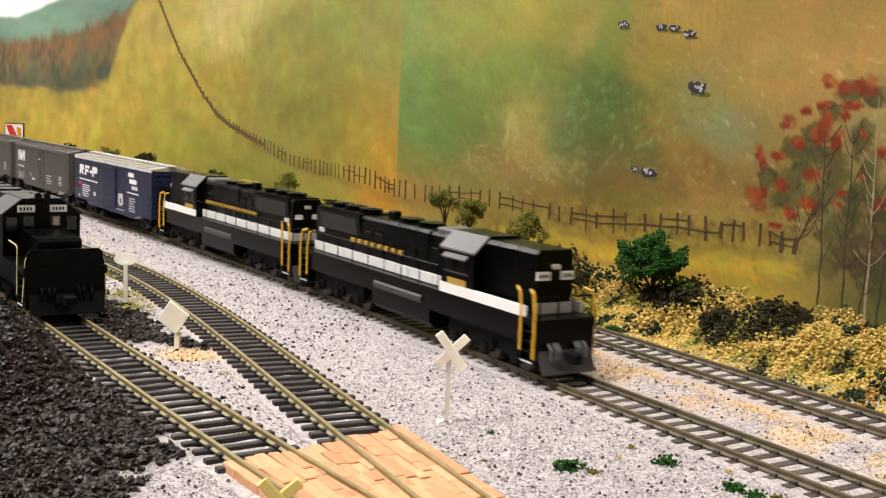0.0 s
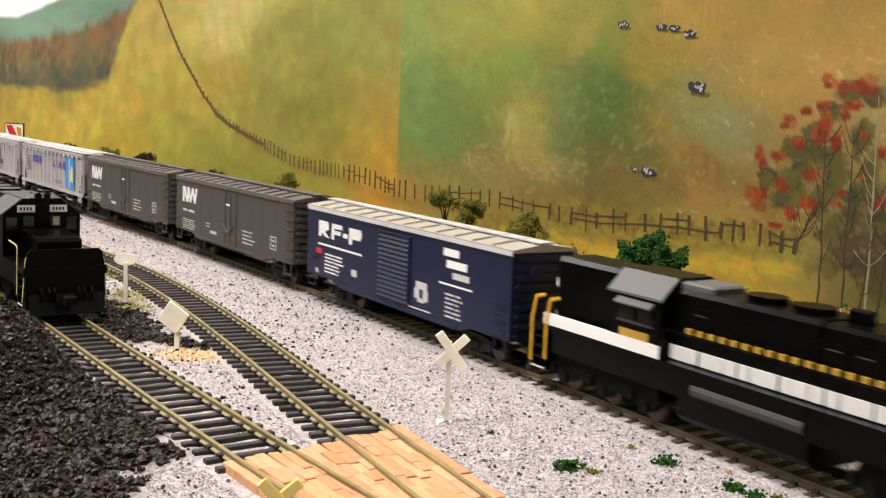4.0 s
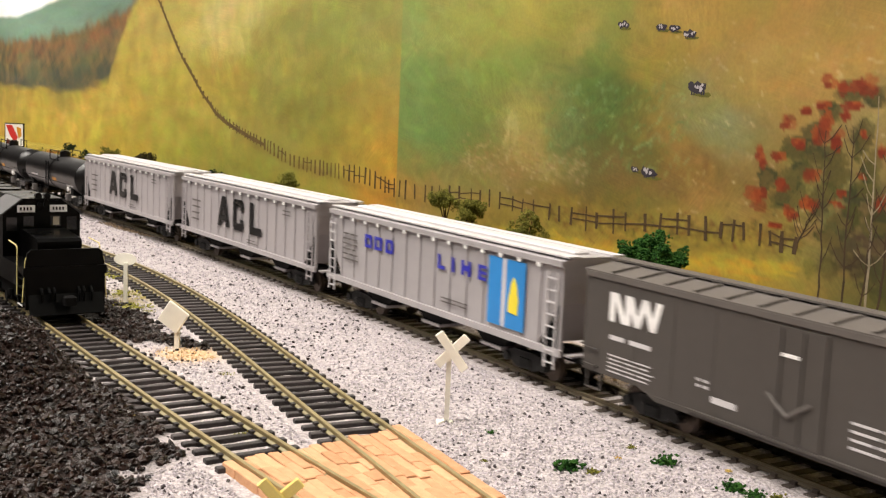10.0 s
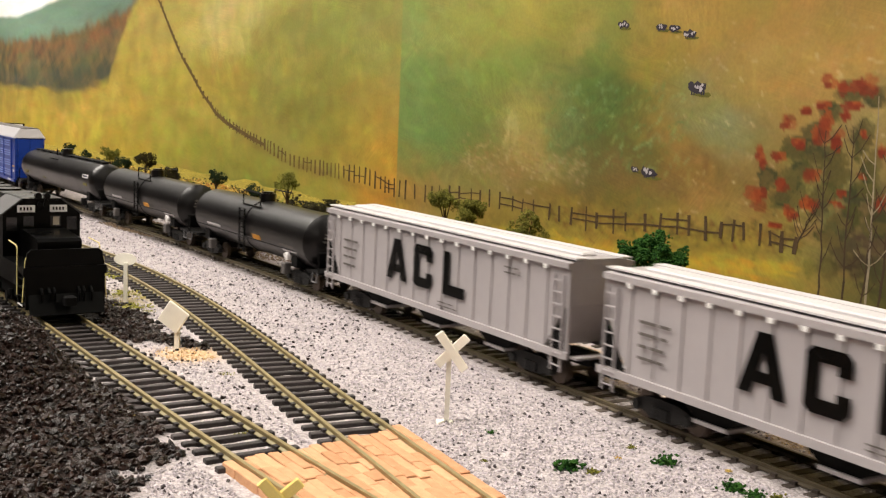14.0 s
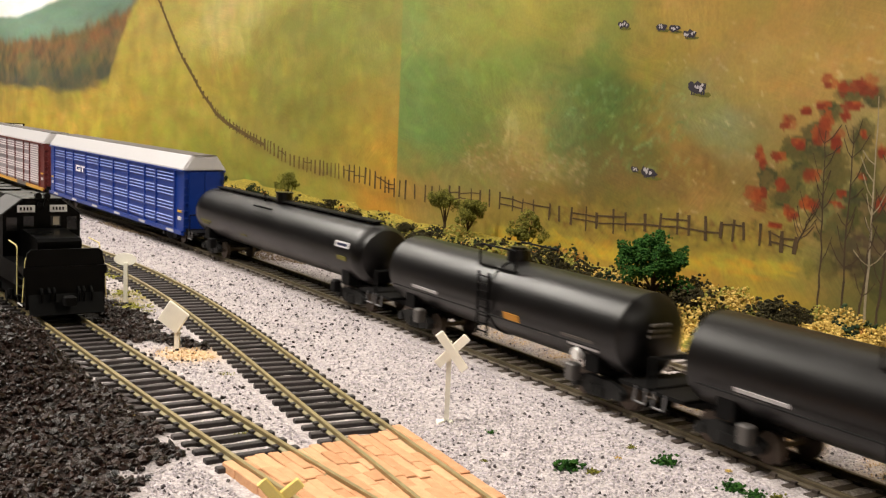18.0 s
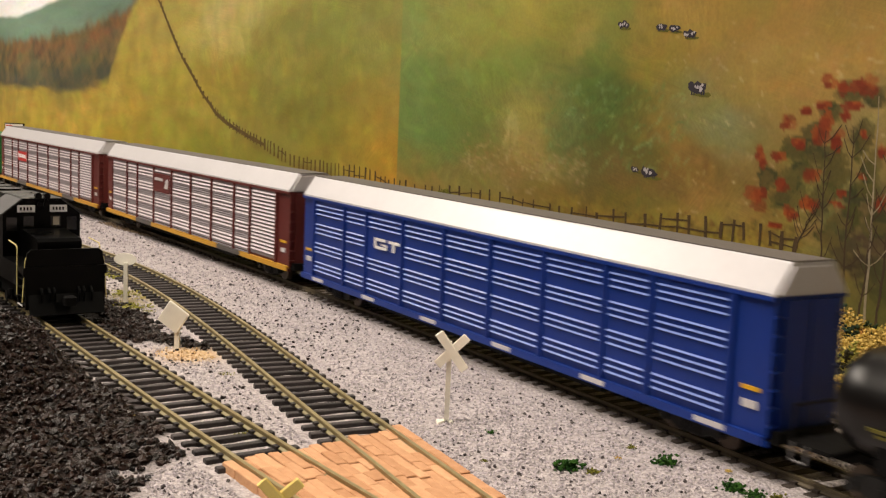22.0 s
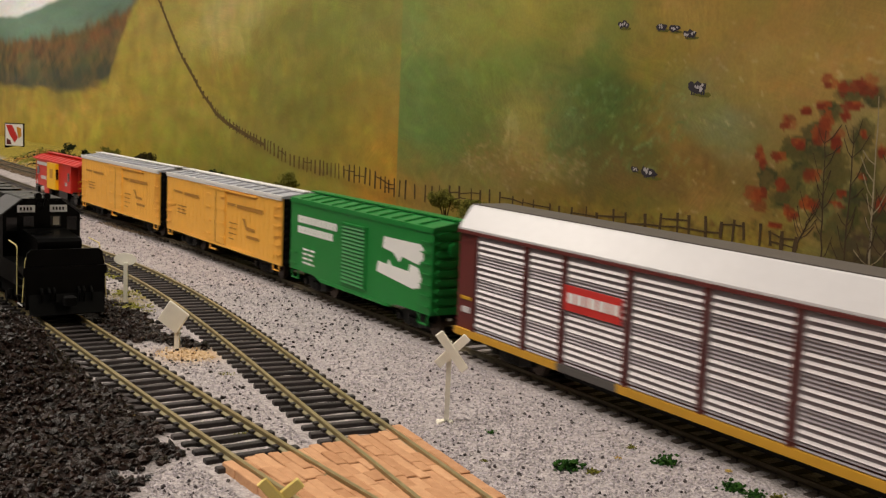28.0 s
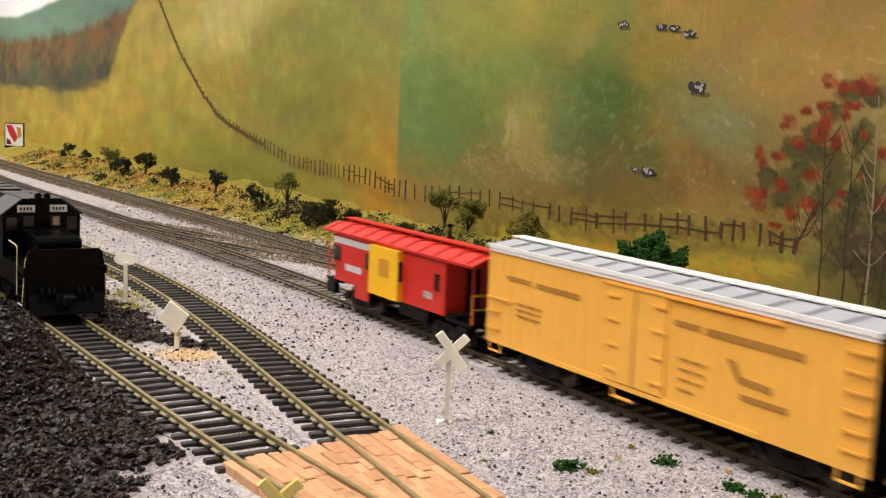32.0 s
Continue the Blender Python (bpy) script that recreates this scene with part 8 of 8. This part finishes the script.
def tree(x, y, height, width, mat, seed, label, stem=0.35, lean=0.0, lobes=5, category="tree"):
    rng = np.random.default_rng(seed)
    z = float(ground_at([x], [y])[0][0])
    ob = thing("tree" if stem > 0.12 else "bush", label, category, "layout trees", pose(x, y, z - 0.001))
    g = Geo()
    st = height * stem
    top = (lean * height * 0.5, 0, st + height * 0.18)
    g.cyl((0, 0, 0), (lean * st * 0.5, 0, st * 0.6), height * 0.045, 7, height * 0.035)
    g.cyl((lean * st * 0.5, 0, st * 0.6), top, height * 0.035, 7, height * 0.018)
    L = []
    for k in range(lobes):
        t = 2 * math.pi * (k + rng.uniform(0, 0.7)) / lobes
        rad = width * rng.uniform(0.14, 0.36)
        zz = st + (height - st) * rng.uniform(0.28, 0.80)
        c = np.array([rad * math.cos(t) + lean * zz * 0.6, rad * math.sin(t), zz])
        L.append((c, width * rng.uniform(0.14, 0.25)))
        g.cyl((lean * st * 0.5, 0, st * 0.6), tuple(c), height * 0.020, 5, height * 0.007)
    L.append((np.array([lean * height * 0.6, 0, st + (height - st) * 0.62]), width * 0.30))
    part("trunk", g, "bark", ob)
    P, R = [], []
    for c, r in L:
        # each lobe holds several lumps of foam, with dark gaps between them
        for j in range(9):
            d = rng.normal(size=3)
            d /= np.linalg.norm(d)
            m = c + d * r * rng.uniform(0.55, 1.25) * np.array([1, 1, 0.85])
            rr = r * rng.uniform(0.26, 0.52)
            n = 80
            e = rng.normal(size=(n, 3))
            e /= np.linalg.norm(e, axis=1)[:, None]
            q = m + e * (rr * rng.uniform(0.3, 1.1, n) ** 0.5)[:, None]
            q[:, 2] = np.clip(q[:, 2], height * 0.05, height * 1.06)
            P.append(q)
            R.append(rng.uniform(0.020, 0.050, n) * width * 0.5)
    crown = new("crown", blobs_mesh("crown", mat, np.concatenate(P), np.concatenate(R), seed, 1))
    crown.parent = ob
    return ob


tree(0.0992, 0.5257, 0.0300, 0.0390, "leafg", 100, "bright green foam tree on the bank", 0.22, 0, 9)
tree(0.0004, 0.7430, 0.0292, 0.0250, "leafo", 101, "olive foam tree with a forked trunk", 0.4, 0, 5)
tree(0.0146, 0.7209, 0.0240, 0.0262, "leafo", 102, "olive foam tree with a forked trunk", 0.35, 0.1, 5)
tree(0.0495, 0.6652, 0.0262, 0.0250, "leafo", 103, "low olive foam bush by the fence", 0.08, 0, 5, "bush")
tree(-0.1224, 0.8745, 0.0332, 0.0201, "leafo", 104, "olive foam tree with a bare trunk", 0.45, 0, 5)
tree(-0.1498, 0.9179, 0.0202, 0.0211, "leafd", 105, "dark leaning foam bush on the bank", 0.06, -0.5, 4, "bush")
tree(-0.2014, 0.9897, 0.0243, 0.0228, "leafd", 106, "dark green foam tree on the bank", 0.25, 0, 5)
tree(-0.2604, 1.0728, 0.0215, 0.0215, "leafb", 107, "dark brown foam tree on the bank", 0.3, 0, 5)
tree(-0.3104, 1.1674, 0.0269, 0.0245, "leafb", 108, "dark brown foam tree on the bank", 0.3, 0, 5)
tree(-0.3644, 1.2270, 0.0301, 0.0221, "leafo", 109, "dark olive foam tree on the bank", 0.35, 0, 5)
tree(-0.3387, 1.1824, 0.0237, 0.0237, "leafd", 110, "dark green foam bush on the bank", 0.1, 0, 5, "bush")
tree(-0.4180, 1.3120, 0.0184, 0.0144, "leafd", 111, "small dark green foam bush on the bank", 0.2, 0, 4)
tree(-0.4645, 1.3883, 0.0236, 0.0208, "leafd", 112, "small dark green foam tree on the bank", 0.3, 0, 4)
tree(-0.0899, 0.8100, 0.0186, 0.0304, "leafb", 113, "dark brown foam bush on the bank", 0.08, 0, 6, "bush")
tree(-0.0649, 0.7803, 0.0129, 0.0195, "leafb", 114, "dark brown foam bush on the bank", 0.08, 0, 5, "bush")
tree(0.1175, 0.4788, 0.0096, 0.0172, "leafb", 115, "dark brown-green foam shrub", 0.06, 0, 6, "bush")
tree(0.1379, 0.4545, 0.0100, 0.0193, "leafb", 116, "dark brown-green foam shrub", 0.06, 0, 6, "bush")
tree(0.0770, 0.4930, 0.0037, 0.0099, "leafg", 117, "small green foam shrub", 0.06, 0, 4, "bush")
tree(0.0672, 0.5549, 0.0117, 0.0250, "leafb", 118, "dark olive foam shrub", 0.06, 0, 5, "bush")
tree(-0.0246, 0.7506, 0.0083, 0.0169, "leafb", 119, "dark brown foam shrub", 0.06, 0, 4, "bush")

# low tufts on the ballast
def tuft(x, y, r, mat, seed, label):
    rng = np.random.default_rng(seed)
    flat = mat == "leafl"
    n = 90 if flat else 120
    w = 0.85 if flat else 0.55
    P = np.stack([x + rng.normal(0, r * w, n), y + rng.normal(0, r * w * 0.75, n), GROUND + np.abs(rng.normal(0, r * (0.16 if flat else 0.35), n))], 1)
    o = new("grass_tuft", blobs_mesh("grass_tuft", mat, P - np.array([x, y, GROUND]), rng.uniform(0.12, 0.28, n) * r * (0.6 if flat else 1.0), seed, 1))
    o.matrix_basis = pose(x, y, GROUND)
    tagged(o, label, "tuft", "foam tufts on the ballast")


tuft(0.0367, 0.2991, 0.0032, "leafg", 200, "dark green foam tuft on grey ballast")
tuft(0.0430, 0.2961, 0.0016, "leafo", 201, "olive yellow foam tuft on grey ballast")
tuft(0.0166, 0.3294, 0.0011, "leafg", 202, "dark green foam tuft on grey ballast")
tuft(0.0644, 0.3068, 0.0029, "leafg", 203, "dark green foam tuft on grey ballast")
tuft(0.0576, 0.3206, 0.0012, "leafo", 204, "olive yellow foam tuft on grey ballast")
tuft(0.0519, 0.3097, 0.0009, "leafy", 205, "small yellow foam tuft on the ground")
tuft(0.0790, 0.2871, 0.0027, "leafg", 206, "dark green foam tuft on grey ballast")
tuft(0.0832, 0.2824, 0.0023, "leafg", 207, "dark green foam tuft on grey ballast")
tuft(0.0887, 0.2810, 0.0017, "leafo", 208, "olive yellow foam tuft on grey ballast")
tuft(0.0140, 0.3020, 0.0009, "leafo", 209, "olive yellow foam tuft on grey ballast")
tuft(0.0816, 0.3027, 0.0008, "leafy", 210, "small yellow foam tuft on the ground")
tuft(-0.0551, 0.3148, 0.0018, "leafo", 211, "olive yellow foam tuft on grey ballast")
tuft(-0.1738, 0.5861, 0.0062, "leafl", 212, "lime green foam grass between the sidings")
tuft(-0.1875, 0.6197, 0.0046, "leafl", 213, "lime green foam grass between the sidings")
tuft(-0.1548, 0.5372, 0.0053, "leafl", 214, "lime green foam grass between the sidings")
tuft(-0.1399, 0.5068, 0.0053, "leafl", 215, "lime green foam grass between the sidings")
tuft(-0.1307, 0.4975, 0.0019, "leafl", 216, "lime green foam grass between the sidings")
tuft(-0.0740, 0.3886, 0.0017, "leafl", 217, "lime green foam grass between the sidings")
tuft(-0.1032, 0.3232, 0.0006, "leafy", 218, "small yellow foam tuft on the ground")
tuft(-0.1333, 0.4060, 0.0008, "leafo", 219, "olive yellow foam tuft on grey ballast")
tuft(-0.0905, 0.3313, 0.0006, "leafy", 220, "small yellow foam tuft on the ground")

# undergrowth along the bank: colour patches of foam flock
rng = np.random.default_rng(12)
n = 84000
S = np.concatenate([rng.uniform(-1.35, 0.35, n // 2), rng.uniform(-0.40, 0.30, n // 2)])
O = -rng.uniform(0.0155, 0.088, n)
X, Y = offsets(BACK, S, O)
zz, _, _, _ = ground_at(X, Y)
patch = wob(X, Y, 0.022, 31) + 0.06 * rng.normal(size=n)
hgt = np.clip(0.5 + 0.9 * wob(X, Y, 0.016, 32), 0, 1.3)
near = np.interp(Y, [0.3, 0.6, 0.9, 1.6], [1.0, 1.05, 1.15, 1.35])
front = np.clip((-O - 0.0155) / 0.02, 0.15, 1)
wall_gap = -O < 0.085
kinds = np.select([patch < -0.24, patch < -0.10, patch < 0.52, patch < 0.68], [0, 1, 2, 3], 4)
greenish = (X < 0.075) & (X > -0.16)
kinds = np.where(greenish & (kinds == 2) & (rng.random(n) < 0.75), 1, kinds)
kinds = np.where((X < -0.15) & (kinds == 0) & (wob(X, Y, 0.012, 33) > -0.25), 2, kinds)
kinds = np.where((X < -0.2) & (kinds == 2), np.where(wob(X, Y, 0.03, 34) > 0.25, 4, np.where(wob(X, Y, 0.025, 35) > 0.35, 1, 2)), kinds)
for k, (nm, mt, lb) in enumerate((("dark_undergrowth", "leafb", "dark brown-green foam shrubs on the bank"), ("lime_undergrowth", "leafl", "olive-lime foam grass on the bank"),
                                  ("golden_undergrowth", "leafy", "golden yellow foam undergrowth on the bank"), ("green_undergrowth", "leafd", "dark green foam shrubs on the bank"),
                                  ("orange_undergrowth", "leafor", "orange-tan foam undergrowth on the bank"))):
    q = (kinds == k) & wall_gap
    lift = hgt[q] * (0.0105 if k in (0, 3) else 0.0070) * front[q] * rng.random(q.sum()) * np.interp(Y[q], [0.6, 1.0], [1.0, 0.6])
    R = near[q] * rng.uniform(0.00035, 0.0009, q.sum()) * (1.2 if k in (0, 3) else 1.0)
    o = new(nm, blobs_mesh(nm, mt, np.stack([X[q], Y[q], zz[q] + lift], 1), R, 40 + k))
    tagged(o, lb, "undergrowth", kind="stuff")

# loose ballast grains, dark specks, tan dirt and coal lumps
n = 150000
y_ = 0.2 + 0.75 * rng.random(n) ** 2.2
hx = 0.42 * y_ + 0.02
x_ = rng.uniform(-1, 1, n) * hx
dm, sm = MAIN.far(x_, y_)
zz, coal, bank, tan = ground_at(x_, y_)
db, _ = BACK.far(x_, y_)
dd, _ = MID.far(x_, y_)
dn, _ = NEAR.far(x_, y_)
ontie = (np.abs(dm) < 0.0165) | (np.abs(db) < 0.0165) | (np.abs(dd) < 0.0160) | (np.abs(dn) < 0.0160)
keep = (db > -0.016) & (dm > -0.12) & (~ontie | (rng.random(n) < 0.26))
low = np.where(ontie, -0.0006, 0.0)
pick = rng.random(n)
sets = (("ballast_gravel", "grain", "loose pale grey ballast grains", (coal < 0.3) & (tan < 0.45) & (pick < 0.93), 0.00042),
        ("dark_gravel", "speck", "scattered dark stone specks in the ballast", (coal < 0.5) & (pick >= 0.972), 0.00062),
        ("tan_gravel", "tangrain", "tan dirt grains strewn on the ballast", (coal < 0.4) & (tan >= 0.35) & (pick < 0.955), 0.00042))
for nm, mt, lb, sel, r in sets:
    q = keep & sel
    R = r * rng.uniform(0.6, 1.35, q.sum()) * np.interp(y_[q], [0.2, 0.5, 1.0], [0.9, 1.1, 1.8])
    o = new(nm, blobs_mesh(nm, mt, np.stack([x_[q], y_[q], zz[q] + low[q] + R * 0.3], 1), R, 60 + len(nm), 1))
    tagged(o, lb, "gravel", kind="stuff")
n = 26000
link = Crossover()
xa, ya = offsets(link, rng.uniform(0, float(link.s[-1]), n // 2), rng.uniform(-0.021, 0.021, n // 2))
xb, yb = offsets(BACK, rng.uniform(-1.3, -0.2, n // 2), rng.uniform(-0.016, 0.020, n // 2))
x_, y_ = np.concatenate([xa, xb]), np.concatenate([ya, yb])
zz, _, _, _ = ground_at(x_, y_)
R = 0.0005 * rng.uniform(0.6, 1.3, n) * np.interp(y_, [0.4, 1.2], [1.0, 1.8])
o = new("brown_gravel", blobs_mesh("brown_gravel", "browngrain", np.stack([x_, y_, zz + R * 0.3], 1), R, 71, 1))
tagged(o, "brown dirt grains between the far tracks", "gravel", kind="stuff")
n = 90000
y_ = rng.uniform(0.22, 0.6, n)
x_ = rng.uniform(-0.30, -0.03, n)
zz, coal, bank, tan = ground_at(x_, y_)
dn, sn = NEAR.far(x_, y_)
dd, _ = MID.far(x_, y_)
spill = (coal < 0.5) & (rng.random(n) < 0.03 + 0.25 * np.clip(coal, 0, 1)) & (np.abs(dd) > 0.016)
q = ((coal > 0.5) | spill) & ((np.abs(dn) > 0.0135) | ((rng.random(n) < 0.35) & (y_ > 0.40))) & ~((np.abs(dn) < 0.019) & (y_ > 0.47))
heap = np.exp(-(((x_[q] + 0.150) / 0.028) ** 2 + ((y_[q] - 0.362) / 0.035) ** 2))
R = (0.0004 + 0.0011 * rng.random(n) ** 2)[q] * np.where(np.abs(dn[q]) < 0.0135, 0.6, 1.0) * (1 - 0.3 * heap) * np.where(coal[q] < 0.5, 0.6, 1.0)
o = new("coal_lumps", blobs_mesh("coal_lumps", "coal", np.stack([x_[q], y_[q], zz[q] + R * 0.25 - np.where(np.abs(dn[q]) < 0.0135, 0.0006, 0)], 1), R, 77))
tagged(o, "glinting black coal lumps heaped beside the siding", "coal", kind="stuff")

# ---------------------------------------------------------------- what moves
TRAIN = ((0, -1.2127), (1, -1.1104), (1.5, -1.0582), (2, -1.0064), (2.5, -0.9542), (3, -0.9033), (3.5, -0.8500), (5.5, -0.6474), (7.5, -0.4468), (8, -0.3960), (8.5, -0.3462), (9, -0.2956), (9.5, -0.2459), (10.5, -0.1449), (11.5, -0.0436), (12, 0.0087), (13, 0.1132), (13.5, 0.1658), (14, 0.2146), (14.5, 0.2676), (16.5, 0.4761), (17.5, 0.5848), (19, 0.7532), (19.5, 0.8118), (20.5, 0.9357), (21, 0.9990), (21.5, 1.0580), (22, 1.1209), (22.5, 1.1829), (23, 1.2446), (23.5, 1.3081), (24, 1.3725), (24.5, 1.4347), (25, 1.5002), (25.5, 1.5654), (27.5, 1.8558), (28, 1.9246), (29, 2.0588), (29.5, 2.1234), (30, 2.1915), (30.5, 2.2672), (31, 2.3403), (31.5, 2.4123), (32, 2.4828))
TT, TS = np.array([r[0] for r in TRAIN]), np.array([r[1] for r in TRAIN])
TV = np.gradient(TS, TT)


def run(t):
    """How far the train has come along the main line at t seconds."""
    k = min(max(int(np.searchsorted(TT, t)) - 1, 0), len(TT) - 2)
    h = TT[k + 1] - TT[k]
    w = (t - TT[k]) / h
    return float((2 * w ** 3 - 3 * w ** 2 + 1) * TS[k] + (w ** 3 - 2 * w ** 2 + w) * h * TV[k] + (-2 * w ** 3 + 3 * w ** 2) * TS[k + 1] + (w ** 3 - w ** 2) * h * TV[k + 1])


def car_pose(s, half, flip):
    p, q = MAIN.at(s - half, OVER), MAIN.at(s + half, OVER)
    h = math.degrees(math.atan2(q[1] - p[1], q[0] - p[0])) + (180 if flip else 0)
    return pose((p[0] + q[0]) / 2, (p[1] + q[1]) / 2, MAIN.z, 0, 0, h)


def motions():
    times = [0.5 * k for k in range(65)]
    for car, u, half, flip in CARS:
        walk(car, [(t, car_pose(u + run(t), half, flip)) for t in times])
    times = [k / 30 for k in range(961)]
    lead = {}
    for w in SPIN:
        car = w.parent.parent
        way = [-1 if flip else 1 for c, u, half, flip in CARS if c == car]
        if not way:
            continue
        if way[0] not in lead:
            walk(w, [(t, Matrix.Rotation(way[0] * (run(t) - run(0)) / 0.0048, 4, "Y")) for t in times])
            lead[way[0]] = w
        else:
            k = lead[way[0]].animation_data
            w.rotation_mode = "QUATERNION"
            d = w.animation_data_create()
            d.action = k.action
            d.action_slot = k.action_slot

motions()
